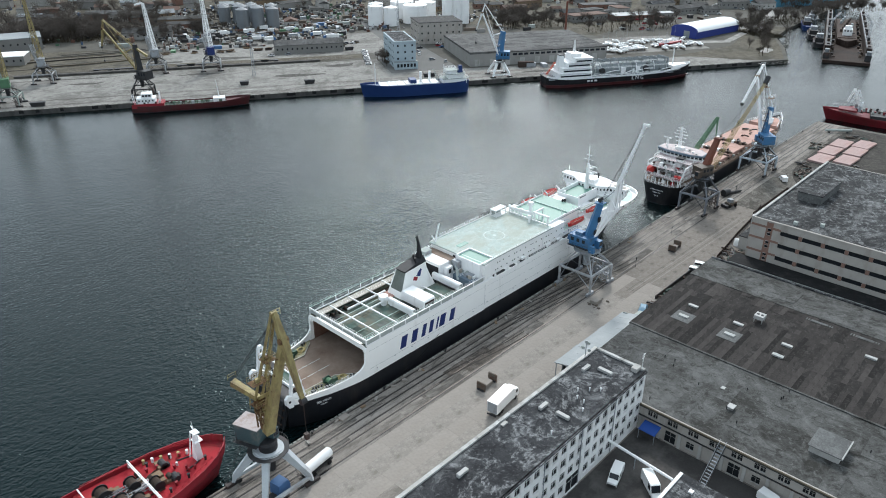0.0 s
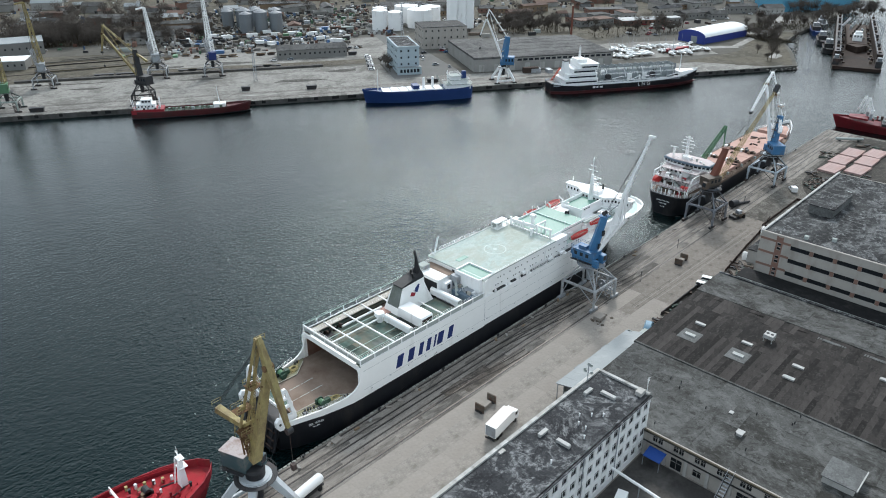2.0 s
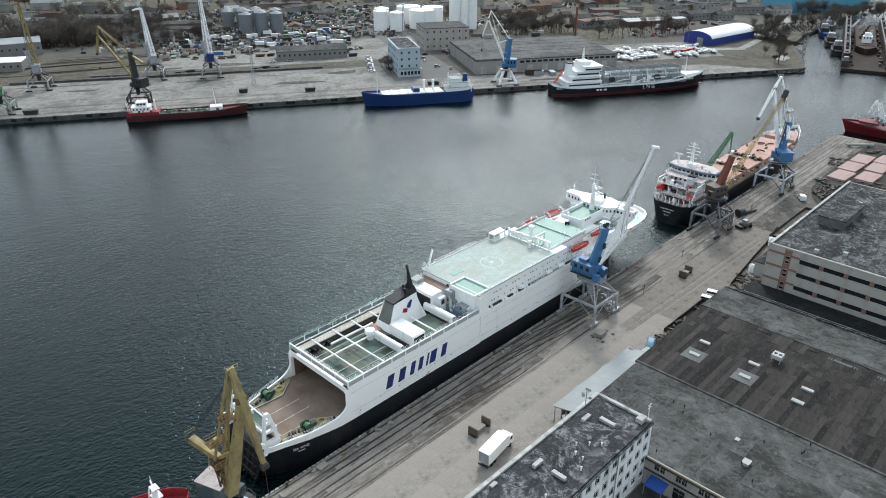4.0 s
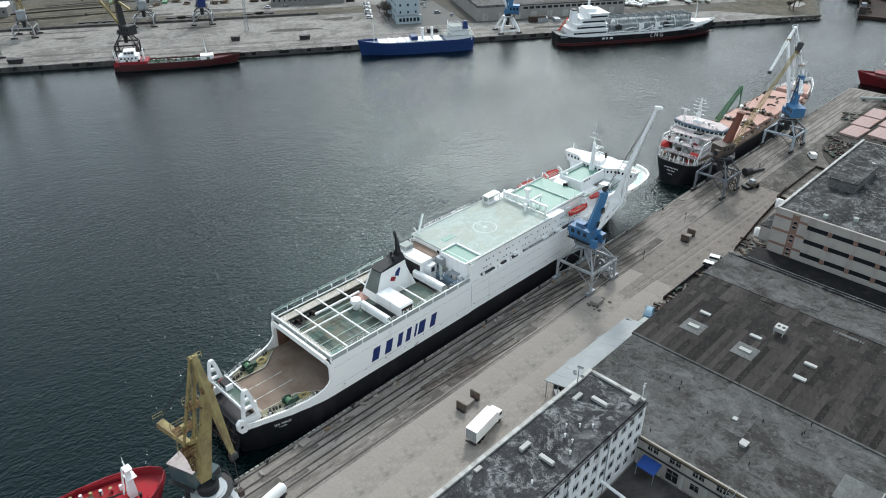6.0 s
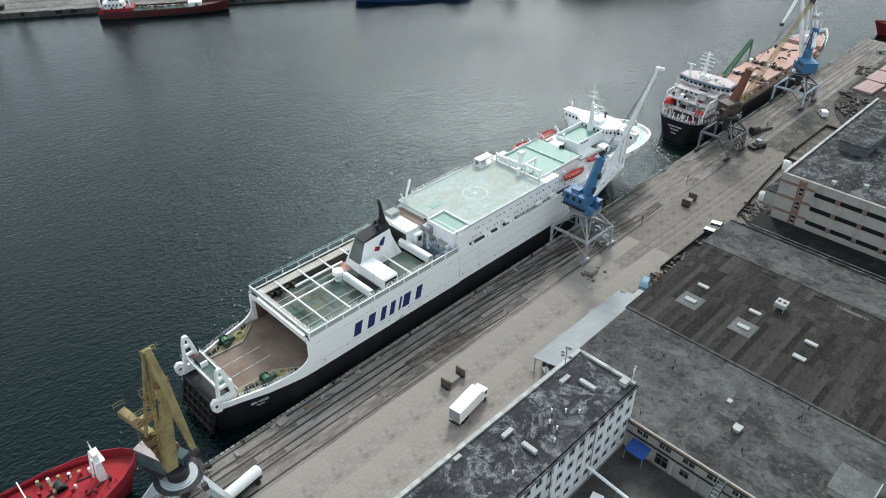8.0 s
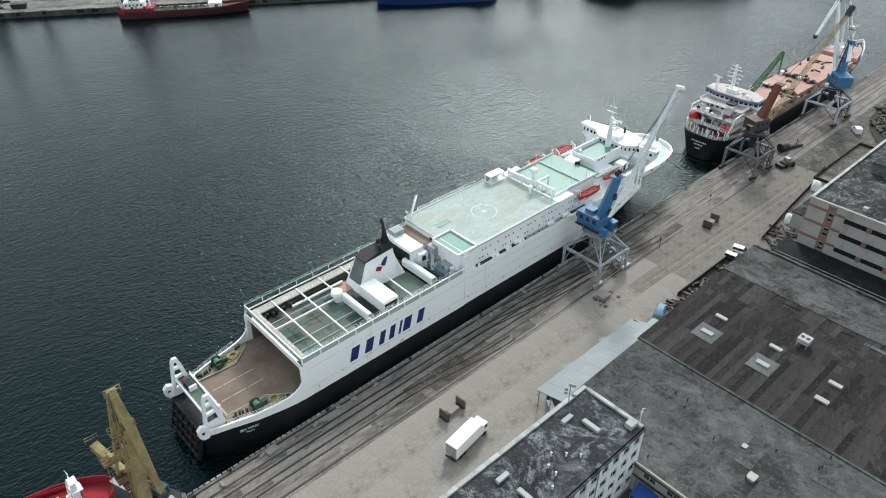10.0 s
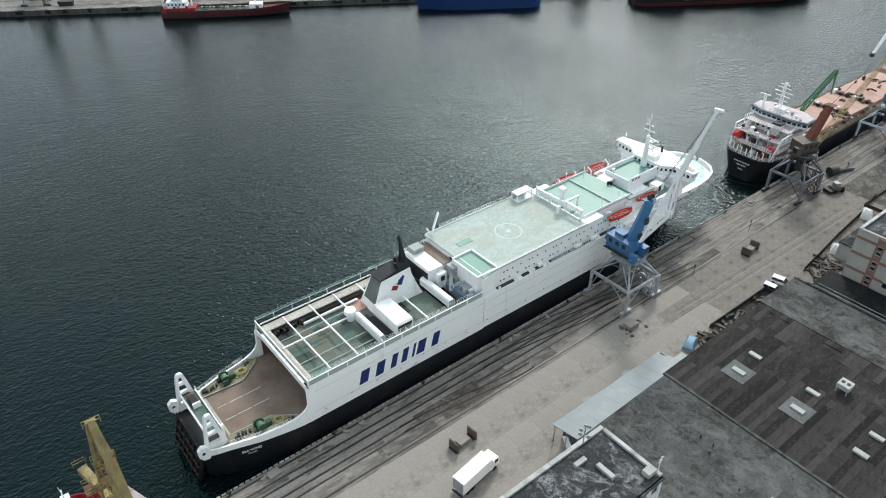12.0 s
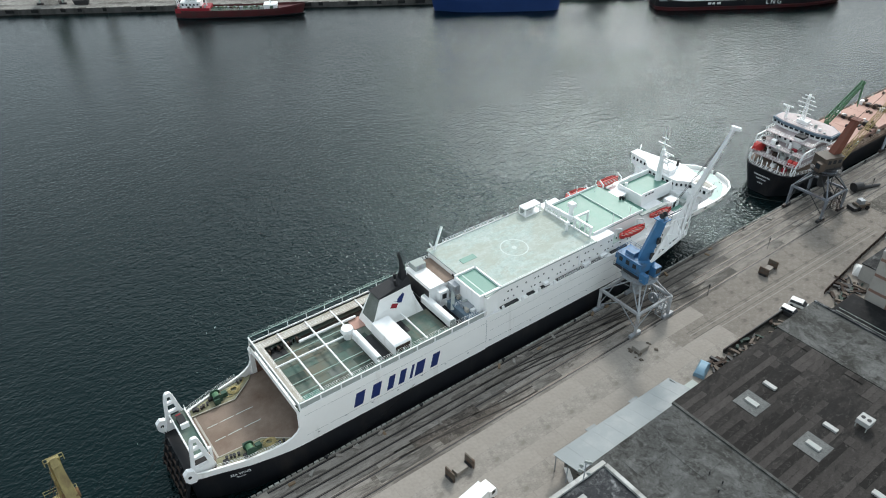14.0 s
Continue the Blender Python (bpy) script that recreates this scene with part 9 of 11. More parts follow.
def far_blue():
    S = thing("blue_freighter", "bright blue freighter with white house at the far quay", "ship", far_pose(182.5, -10.2, 0))
    M = Matrix.Translation((59, 0, 0)) @ Matrix.Rotation(math.pi, 4, "Z")
    st = ship_hull(S, 59, 11, -1, 5.2, ship_blue, sheer=1.6, label="bright blue hull")
    bulwark(S, st, 5.2, 0.9, ship_blue, 0.0, 1.0, 59)
    Shape().box(17, -4.4, 5.2, 50, 4.4, 6.4).part("cargo_hatch", white_paint, S, "white hatch covers")
    Shape().box(1.5, -4.4, 5.2, 15, 4.4, 7.8).part("house_tier", white_paint, S)
    Shape().box(3, -3.8, 7.8, 12, 3.8, 10.2).part("house_tier", white_paint, S)
    Shape().box(7, -3.4, 10.2, 12.6, 3.4, 12.2).part("wheelhouse", white_paint, S)
    windows(S, 7.2, 12.4, -3.42, 11.4, 4, "x", 0.9, 0.8); windows(S, 2.5, 14, -4.42, 6.8, 6)
    for x in (13.6, 22, 27):
        Shape().tube((x, 0, 5.2), (x, 0, 12 if x > 20 else 15), 0.7 if x > 20 else 0.2, n=8).part("ventilator", white_paint, S)
    Shape().tube((52.4, 0, 6), (52.4, 0, 17.6), 0.32, 0.15, n=8).part("foremast", white_paint, S, "white foremast")
    B(30, -3, 6.4, 33.4, 3, 8.4).part("deck_box", ship_blue, S)
    for k in range(7):
        B(17.2 + 4.7 * k, -4.5, 6.4, 17.5 + 4.7 * k, 4.5, 6.62).part("hatch_seam", panel_grey, S)
    for z, x0, x1, w in ((7.8, 0.8, 15.4, 4.7), (10.2, 2.4, 13.0, 4.2), (12.2, 6.6, 13.0, 3.8)):
        B(x0, -w, z, x1, w, z + 0.14).part("tier_deck", panel_grey, S)
        Shape().rail([(x1, -w, z + 0.14), (x0, -w, z + 0.14), (x0, w, z + 0.14)], 1.0, 2, 0.06, 1.6).part("tier_rail", white_paint, S)
    Shape().loft([[(3, -1.3, 10.2), (5.6, -1.3, 10.2), (5.6, 1.3, 10.2), (3, 1.3, 10.2)], [(3.3, -1.0, 14.2), (5.2, -1.0, 14.2), (5.2, 1.0, 14.2), (3.3, 1.0, 14.2)]]).part("funnel", ship_blue, S, "blue funnel")
    for x in (0.9, 15.9):
        Shape().truss((x, -3.6, 6.0), (x + 3.0, -3.6, 12.0), 0.6, 0.6, 5, 0.14).part("stores_crane", panel_grey, S)
    for k in range(12):
        B(34 + 1.9 * k, -4.9, 5.3, 34.7 + 1.9 * k, -4.5, 6.1 + 0.3 * (k % 3)).part("deck_gear", (panel_grey, dark_rust_and_shade, white_paint)[k % 3], S)
    for o in list(bpy.data.objects):
        if o.parent is S:
            o.matrix_basis = M @ o.matrix_basis
    return S


far_blue()


def gas_carrier():
    S = thing("gas_carrier", "dark-hulled white gas carrier with grey tanks, far quay", "ship", far_pose(286.5, -13.2, 0))
    st = ship_hull(S, 92, 16, -1, 4.4, hull_black, sheer=3.2, label="dark maroon and black hull")
    ship_hull(S, 91.7, 16.1, -1.2, 1.6, hull_maroon, "boot_topping", sheer=0)
    bulwark(S, st, 4.4, 1.0, white_paint, 0.0, 1.0, 92)
    Shape().box(1, -6.8, 4.4, 80, 6.8, 5.0).part("deck", grey_steel, S)
    for x0, x1, w, z0, z1 in ((7, 27, 7.2, 5.0, 7.8), (9, 26.5, 6.8, 7.8, 10.6), (12, 26, 6.2, 10.6, 13.4), (16, 26.4, 7.6, 13.4, 16.2)):
        Shape().box(x0, -w, z0, x1, w, z1).part("house_tier", white_paint, S)
        Shape().box(x0 - 0.6, -w - 0.3, z1, x1 + 0.4, w + 0.3, z1 + 0.15).part("tier_deck", white_paint, S)
        Shape().box(x0 + 0.6, -w - 0.04, z0 + 0.9, x1 - 0.6, -w - 0.003, z0 + 1.7).part("window_band", glass_dark, S)
    Shape().box(15, -4, 16.3, 21, 4, 18.2).part("top_house", white_paint, S)
    Shape().truss((18, 0, 18.2), (18, 0, 25), 1.0, 1.0, 5, 0.2, 0.4, 0.4).part("radar_mast", white_paint, S)
    Shape().loft([[(8, -2, 10.6), (12, -2, 10.6), (12, 2, 10.6), (8, 2, 10.6)], [(8.4, -1.6, 17), (11, -1.6, 17), (11, 1.6, 17), (8.4, 1.6, 17)]]).part("funnel", white_paint, S)
    Shape().box(8.3, -1.65, 17, 11.1, 1.65, 17.6).part("funnel_top", dark_steel, S)
    Shape().truss((4, 5.5, 5), (9, 5.5, 12), 0.7, 0.7, 5, 0.16).part("boat_davit", orange_paint, S)
    for x0, x1 in ((31, 53), (56, 76)):
        Shape().tube((x0, 0, 6.9), (x1, 0, 6.9), 4.7, n=20).tube((x0 - 1.5, 0, 6.9), (x0, 0, 6.9), 3.2, 4.7, n=20).tube((x1, 0, 6.9), (x1 + 1.5, 0, 6.9), 4.7, 3.2, n=20).part("gas_tank", sheet_metal, S, "long grey gas tank", smooth=True)
    for x, y in ((34, -4.6), (62, -4.8)):
        Shape().tube((x, y, 8), (x, y - 2.0, 8), 1.5, n=14).part("tank_dome", dark_steel, S)
    p = Shape()
    for y in (-3, -1, 1, 3):
        p.tube((29, y, 12.6), (78, y, 12.6), 0.25, n=6)
    for k in range(10):
        p.beam((30 + 5 * k, -3.6, 11), (30 + 5 * k, -3.6, 13.2), 0.25).beam((30 + 5 * k, 3.6, 11), (30 + 5 * k, 3.6, 13.2), 0.25).beam((30 + 5 * k, -3.6, 13.2), (30 + 5 * k, 3.6, 13.2), 0.25)
    p.part("pipe_rack", sheet_metal, S, "pale pipe rack over the tanks")
    for k in range(13):       # frames and walkways over the tanks
        x = 30 + 3.8 * k
        rings = []
        for q in range(11):
            a = math.pi * q / 10
            r = 4.95
            rings.append([(x - 0.12, -r * math.cos(a), 6.9 + r * math.sin(a)), (x + 0.12, -r * math.cos(a), 6.9 + r * math.sin(a)), (x + 0.12, -(r + 0.3) * math.cos(a), 6.9 + (r + 0.3) * math.sin(a)), (x - 0.12, -(r + 0.3) * math.cos(a), 6.9 + (r + 0.3) * math.sin(a))])
        Shape().loft(rings).part("tank_frame", (panel_grey, white_paint, grey_steel)[k % 3], S)
    for z, y in ((11.0, -3.6), (8.8, -5.0)):
        Shape().rail([(30, y, z), (77, y, z)], 1.0, 3, 0.07, 1.6).part("catwalk_rail", white_paint, S)
    rnd = random.Random(12)
    for k in range(90):
        x, y = rnd.uniform(29, 80), rnd.uniform(-6.5, 3)
        B(x, y, 5.0, x + rnd.uniform(0.6, 3.2), y + rnd.uniform(0.4, 1.6), rnd.uniform(8, 12.6) if abs(y) < 4 else rnd.uniform(6, 9)).part("deck_machine", rnd.choice((sheet_metal, white_paint, grey_steel, panel_grey, black_paint_and_shade)), S)
    for k in range(8):
        Shape().tube((30 + 6 * k, -7.0, 6 + (k % 3)), (36 + 6 * k, -7.0, 6 + (k % 2) * 2), 0.25, n=6).part("deck_pipe", white_paint, S)
    Shape().rail([(28, -7.4, 5.4), (84, -7.2, 5.4)], 1.2, 3, 0.06, 2.0).part("side_rail", white_paint, S)
    for k in range(7):
        B(29 + 7 * k, -7.4, 5.0, 31 + 7 * k, -6.0, 6.6 + 0.5 * (k % 3)).part("deck_gear", sheet_metal, S)
    Shape().beam((27, -7.85, 6.0), (78, -7.85, 6.0), 0.2, 0.35).part("side_stripe", white_paint, S, "white rail line along the side")
    Shape().prism([(80, -5.6), (88, -2.6), (92, -0.8), (92, 0.8), (88, 2.6), (80, 5.6)], 6.0, 8.0).part("forecastle", white_paint, S)
    Shape().tube((83, 0, 8), (83, 0, 17), 0.4, 0.2, n=8).part("foremast", white_paint, S)
    lettering("L N G", 3.0, letter_white, "lettering", S, pose(56, -8.05, 2.3, 90, 0, 0), "white capital letters on the side")
    for k, w in enumerate((1.6, 1.2, 1.8)):
        Shape().box(24 + 2.2 * k, -7.9, 2.6, 24 + 2.2 * k + w, -7.6, 3.6).part("mark_bar", letter_white, S)
    return S


gas_carrier()

# ship's name on the ferry's quarter
lettering("SEA WIND", 0.72, letter_white, "ship_name", FERRY, pose(6.3, -8.42, 5.0, 90, 0, -13), "white ship name on the black hull")
lettering("TALLINN", 0.4, letter_white, "home_port", FERRY, pose(6.3, -8.38, 4.35, 90, 0, -13), "white home port on the black hull")


def floating_dock():
    K = thing("floating_dock", "rust-brown floating dock holding a white ship", "dock", pose(463.6, 35.3, 0, 0, 0, 17))
    Shape().box(-8, -14, -1, 180, 14, 1.8).part("pontoon", dock_rust, K, "rusty pontoon deck")
    for sgn in (-1, 1):
        Shape().box(6, sgn * 10.6, 1.8, 176, sgn * 14, 8.6).part("wing_wall", dock_rust, K, "rusty wing wall")
        Shape().box(6, sgn * 10.4, 8.6, 176, sgn * 14.2, 8.8).part("wing_deck", dark_steel, K)
        Shape().box(-3, sgn * 10.4, 1.8, 6, sgn * 14.1, 5.6).part("end_tower", dark_steel, K, "weathered grey end tower")
        Shape().box(-1.6, sgn * 11, 5.6, 3, sgn * 13.6, 7.6).part("tower_cabin", tank_grey, K)
        Shape().rail([(6, sgn * 10.7, 8.8), (176, sgn * 10.7, 8.8)], 1.2, 2, 0.12, 6).part("wing_rail", grey_steel, K)
        for k in range(14):
            B(10 + 12 * k, sgn * 12.2 - 0.8, 8.8, 12.5 + 12 * k, sgn * 12.2 + 0.8, 9.6 + 0.7 * (k % 3)).part("deck_box", (dark_steel, dark_rust_and_shade, dark_steel)[k % 3], K)
        Shape().truss((40, sgn * 12.2, 8.8), (40, sgn * 12.2, 20), 1.4, 1.4, 6, 0.2).truss((40, sgn * 12.2, 20), (56, sgn * 8, 23), 1.0, 1.0, 7, 0.16).part("dock_crane", grey_steel, K, "small grey dock crane")
    Shape().prism([(44, -1), (54, -6.5), (150, -7), (150, 7), (54, 6.5), (44, 1)], 1.8, 6).part("docked_hull", dark_rust_and_shade, K)
    Shape().box(56, -6, 6, 148, 6, 6.3).part("docked_deck", dark_rust_and_shade, K)
    Shape().box(66, -3.0, 6.3, 72, 3.0, 10.8).part("docked_house", white_paint, K)
    Shape().box(67.4, -2.2, 10.8, 71, 2.2, 12.8).part("docked_bridge", white_paint, K)
    for k in range(24):
        B(76 + 2.9 * k, -5 + (k * 37 % 80) / 9, 6.3, 78 + 2.9 * k, -3.6 + (k * 37 % 80) / 9, 7 + 0.6 * (k % 4)).part("deck_gear", (dark_steel, panel_grey, dark_rust_and_shade, grey_steel)[k % 4], K)
    for k in range(40):
        x, y = 4 + 4.2 * k, (-1) ** k * (7.6 + (k * 37 % 30) / 14)
        B(x, y - 0.8, 1.8, x + 2.0, y + 0.8, 2.4 + (k * 13 % 5) * 0.4).part("dock_block", (dark_rust_and_shade, scrap, dark_steel)[k % 3], K)
    windows(K, -2.8, 2.8, 65.96, 9.6, 3, "y", 0.9, 1.2)
    return K


floating_dock()


def tug(at, paint, label, l=24):
    T = thing("tug", label, "tug", at, "harbour craft")
    st = ship_hull(T, l, 8, -1, 2.6, paint, sheer=1.2)
    bulwark(T, st, 2.6, 0.8, paint, 0, 1, l)
    Shape().box(l * 0.35, -2.8, 2.6, l * 0.75, 2.8, 5.4).part("deckhouse", dark_steel if paint in (dark_steel, ship_blue) else grey_steel, T)
    Shape().box(l * 0.5, -2.2, 5.4, l * 0.7, 2.2, 7.8).part("wheelhouse", grey_steel, T)
    Shape().tube((l * 0.45, 0, 5.4), (l * 0.45, 0, 11), 0.3, 0.15, n=6).part("mast", grey_steel, T)
    return T


tug(pose(500, 64, 0, 0, 0, 20), dark_steel, "dark tug moored beside the dock")
tug(pose(528, 77, 0, 0, 0, 22), dark_steel, "dark work boat moored beside the dock", 28)
tug(pose(566, 94, 0, 0, 0, 24), ship_blue, "dark blue work boat moored beside the dock", 30)
tug(pose(606, 104, 0, 0, 0, 20), grey_steel, "grey work boat moored at the shore", 26)


# ---- far bank: ground, buildings, tanks, boats ----
def far_patch(name, pts, z, material, label, category="ground"):
    s = Shape().prism([(far(a, b).x, far(a, b).y) for a, b in pts], QZ + 0.005, QZ + z)
    return tagged(s.part(name, material), label, category, kind="structure")


pale = felt("pale_concrete", (0.235, 0.226, 0.208), (0.115, 0.108, 0.098), (0.30, 0.29, 0.27), 0.0, cover=0.6, scale=0.6)
stain_far = felt("stain_far", (0.085, 0.08, 0.072), (0.05, 0.047, 0.042), (0.16, 0.152, 0.14), 0.0, cover=0.5)
pale_far = felt("pale_far", (0.30, 0.29, 0.27), (0.2, 0.19, 0.175), (0.36, 0.35, 0.33), 0.0, cover=0.5)
grass_dry = felt("dry_grass", (0.10, 0.088, 0.066), (0.05, 0.046, 0.034), (0.15, 0.135, 0.11), 0.0, cover=0.5, scale=0.5)
far_patch("rail_yard", [(-200, 73), (60, 74), (200, 78), (200, 90), (60, 92), (20, 96), (-60, 150), (-200, 160)], 0.045, grass_dry, "dirty ballast of the far railway yard")
far_patch("far_quay_paving", [(-200, 1), (455, 1), (455, 24), (345, 27), (250, 31), (205, 48), (205, 72), (-200, 72)], 0.03, pale, "pale concrete far quay")
far_patch("far_yard_paving", [(20, 84), (205, 92), (240, 60), (245, 170), (130, 165), (60, 120)], 0.02, pale, "pale concrete yard of the far bank")
far_patch("dry_meadow", [(-120, 88), (48, 84), (70, 112), (30, 150), (-120, 150)], 0.04, grass_dry, "brown dry grass by the far tracks")
far_patch("shore_scrub", [(440, 4), (462, 3), (484, 34), (506, 70), (543, 101), (520, 130), (480, 74), (455, 50), (400, 30)], 0.06, grass_dry, "dry grass along the shore")
far_patch("upland", [(-300, 190), (120, 190), (120, 300), (320, 170), (380, 110), (560, 240), (900, 900), (-300, 900)], 0.03, grass_dry, "brown and grey land between far yards")
far_patch("dirt_road", [(500, 108), (512, 104), (580, 150), (640, 230), (760, 420), (740, 425), (625, 240), (568, 160)], 0.08, pale, "pale dirt road")
far_patch("boat_yard", [(356, 44), (436, 46), (442, 96), (362, 100)], 0.05, pale, "pale boat yard")
far_patch("yard_road", [(206, 30), (250, 32), (243, 112), (232, 240), (216, 240), (222, 112), (206, 90)], 0.06, surface("far_asphalt", (0.15, 0.147, 0.14), 0.9, tone=0.15, scale=0.08), "grey asphalt road between far yards")
for k in range(4):
    a = -110 + 0.5 * k
    y = (5.5, 16.2, 80.0, 83.5)[k]
    s = Shape().beam(far(-140, y, QZ + 0.06), far(300 if y < 20 else 190, y, QZ + 0.06), 0.3, 0.08).beam(far(-140, y + 1.6, QZ + 0.06), far(300 if y < 20 else 190, y + 1.6, QZ + 0.06), 0.3, 0.08)
    tagged(s.part("far_rail", rail_steel), "far railway rails", "rail", "far rails", "structure")
s = Shape()
for k in range(19):
    s.beam(far(-10 + 9.4 * k, 75.6, QZ + 0.55), far(-10 + 9.4 * k + 9.3, 75.8, QZ + 0.55), 3.0, 1.1)
tagged(s.part("loading_platform", quay_wall), "long dark loading platform", "platform", kind="structure")
rnd = random.Random(8)
for k in range(46):         # dark stains, tyre fenders and bollards along the quay
    a = -60 + 11.2 * k
    if a < 455:
        o = tagged(Shape().beam((0, 0, 0), (rnd.uniform(1.5, 5), 0, 0), 0.7, 1.5).part("quay_fender", rubber), "dark rubber fender on the far quay wall", "fender", "far quay fenders")
        o.matrix_world = far_pose(a + rnd.uniform(-3, 3), -0.55, QZ - 0.75)
for k, (a, b, l, w) in enumerate(((33, 50, 16, 5), (60, 30, 40, 3), (150, 40, 30, 6), (96, 58, 24, 4), (128, 12, 22, 3), (180, 60, 18, 8), (20, 64, 50, 2.5), (230, 10, 30, 3), (300, 12, 40, 4), (110, 100, 30, 6), (170, 140, 30, 12), (66, 96, 40, 5))):
    pts = [(a + l / 2 * math.cos(q) * (1 + 0.25 * math.sin(3 * q + k)), b + w / 2 * math.sin(q) * (1 + 0.25 * math.cos(2 * q + k))) for q in [2 * math.pi * i / 18 for i in range(18)]]
    far_patch("worn_patch", pts, 0.07 + 0.004 * k, (stain_far, pale_far)[k % 3 == 1], "dark oily patch on the far quay" if k % 3 != 1 else "pale worn patch on the far quay")
for k in range(44):     # pale and dark blocks of the far quay edge
    o = Shape().beam((0, 0, 0), (6.6, 0, 0), 0.9, 0.9).part("edge_block", stone_edge)
    o.matrix_world = far_pose(-10 + 10.2 * k, 0.2, QZ - 0.35)
    tagged(o, "worn stone block on the far quay edge", "block", "far quay blocks")


def house_far(s0, d0, l, w, h, turn=0.0, wall=wall_far, roof=roof_far, pitch=0.0, rows=1, cols=0, name="shed", label="grey low industrial shed on the far bank", group="far sheds", flat=0.4):
    """A building with its near left corner at s0, d0: walls, roof and windows on the two seen sides."""
    H = thing(name, label, "building", far_pose(s0, d0, QZ, turn), group)
    Shape().box(0, 0, 0, l, w, h).part("wall", wall, H)
    if pitch:
        Shape().side([(-0.4, h), (l + 0.4, h), (l + 0.4, h + 0.2), (-0.4, h + 0.2)], -0.4, w + 0.4).part("roof_base", roof, H)
        Shape().face([(-0.3, h + 0.2), (w + 0.3, h + 0.2), (w / 2, h + pitch)], -0.3, l + 0.3).part("roof", roof, H)
    else:
        Shape().box(-0.2, -0.2, h, l + 0.2, w + 0.2, h + flat).box(0.3, 0.3, h + flat, l - 0.3, w - 0.3, h + flat + 0.02).part("roof", roof, H)
    if cols:
        me = B(-0.5, -0.06, -0.6, 0.5, 0.02, 0.6).mesh("window", pane_dark)
        for r in range(rows):
            for c in range(cols):
                o = new("window", me); o.parent = H
                o.location = (l * (c + 0.5) / cols, 0, h * (r + 0.55) / rows)
            for c in range(max(1, round(cols * w / l))):
                o = new("window", me); o.parent = H
                o.matrix_local = pose(0, w * (c + 0.5) / max(1, round(cols * w / l)), h * (r + 0.55) / rows, 0, 0, -90)
    return H


# named buildings
house_far(142, 104, 46, 13, 5.4, pitch=2.6, cols=14, label="long one-storey store with a dark pitched roof", name="store_house", group="", roof=roof_far)
bb = house_far(210.5, 41, 13.5, 34, 15.5, wall=wall_blue, roof=wall_blue, rows=4, cols=3, label="pale blue four-storey office house", name="office_house", group="", flat=0.9)
Shape().box(-0.5, -3.2, 0, 14, 0, 4.4).part("entrance_wing", wall_blue, bb)
Shape().box(-0.6, -3.3, 4.4, 14.1, 0.1, 4.6).part("wing_roof", sheet_metal, bb)
windows(bb, 0.5, 13, -3.24, 2.4, 6, "x", 1.4, 2.0)
Shape().box(0.8, 0.8, 16.4, 12.7, 33, 16.45).part("roof_felt", roof_felt, bb)
wh = house_far(257, 34, 93, 62, 7.6, label="wide flat-roofed grey warehouse on the far quay", name="far_warehouse", group="", roof=roof_far, flat=0.6)
Shape().box(-0.3, -0.3, 8.2, 26, 62, 8.9).part("raised_roof", roof_far, wh)
for k in range(17):
    B(28 + 3.8 * k, -0.06, 5.6, 30.8 + 3.8 * k, -0.003, 6.9).part("window", glass_dark, wh)
for k in range(9):
    B(3 + 10 * k, -0.08, 0, 6.4 + 10 * k, -0.004, 4.2).part("door", render_grey, wh)
for k in range(6):
    B(26.4, 2 + 10 * k, 8.2, 93, 2.25 + 10 * k, 8.32).part("roof_seam", roof_far, wh)
house_far(243, 112, 32, 26, 14.5, wall=render_beige, rows=3, cols=7, label="pale three-storey works building", name="works_building", group="")
lbh = house_far(-60, 112, 48, 16, 5.5, roof=white_paint, cols=12, label="low building with a white roof", name="store_house", group="")
house_far(-70, 150, 60, 26, 8, 14, roof=sheet_metal, cols=14, label="pale roofed hall behind the tracks", name="store_house", group="")

lane = [(464, 66), (487, 84), (510, 102.6), (537, 126), (569, 157), (598, 192)]
far_patch("dirt_road", [(a + 2.4, b - 1.6) for a, b in lane] + [(a - 2.4, b + 1.6) for a, b in lane[::-1]], 0.09, pale_far, "pale dirt road past the blue hangar", "road")
far_patch("dirt_apron", [(462, 60), (466, 66), (430, 76), (424, 66)], 0.1, pale_far, "pale dirt apron before the hangar")
for k, (a, b, l, w) in enumerate(((455, 40, 26, 9), (470, 30, 18, 7), (486, 60, 24, 9), (502, 82, 26, 8), (440, 22, 30, 6), (520, 100, 22, 9))):
    pts = [(a + (l * math.cos(q) - w * math.sin(q)) * 0.4 * (1 + 0.25 * math.sin(3 * q + k)), b + (l * math.cos(q) + w * math.sin(q)) * 0.4 * (1 + 0.2 * math.cos(2 * q + k))) for q in [2 * math.pi * i / 18 for i in range(18)]]
    far_patch("shore_grass", pts, 0.11 + 0.004 * k, (grass_dry, pale_far, grass_dry, stain_far)[k % 4], ("brown dry grass on the spit", "pale sandy ground on the spit")[k % 4 == 1])
# blue hangar with a white arched roof
hg = thing("hangar", "royal blue hangar with a white arched roof", "building", far_pose(444.5, 77, QZ, 23.2))
Shape().box(0, 0, 0, 56, 22, 5.2).part("wall", surface("hangar_blue", (0.026, 0.043, 0.22), 0.5, tone=0.12, scale=0.2), hg)
arch = [(11 - 11.6 * math.cos(math.pi * k / 12), 5.0 + 4.2 * math.sin(math.pi * k / 12)) for k in range(13)]
Shape().face(arch, 0.3, 56.4).part("roof", vehicle_white, hg, "white arched roof", smooth=True)
Shape().face([(a, b - 0.05) for a, b in arch], -0.1, 0.28).part("gable", MATS["hangar_blue"], hg)
B(-0.12, 6, 0, -0.1, 11, 5).part("door", sheet_metal, hg)
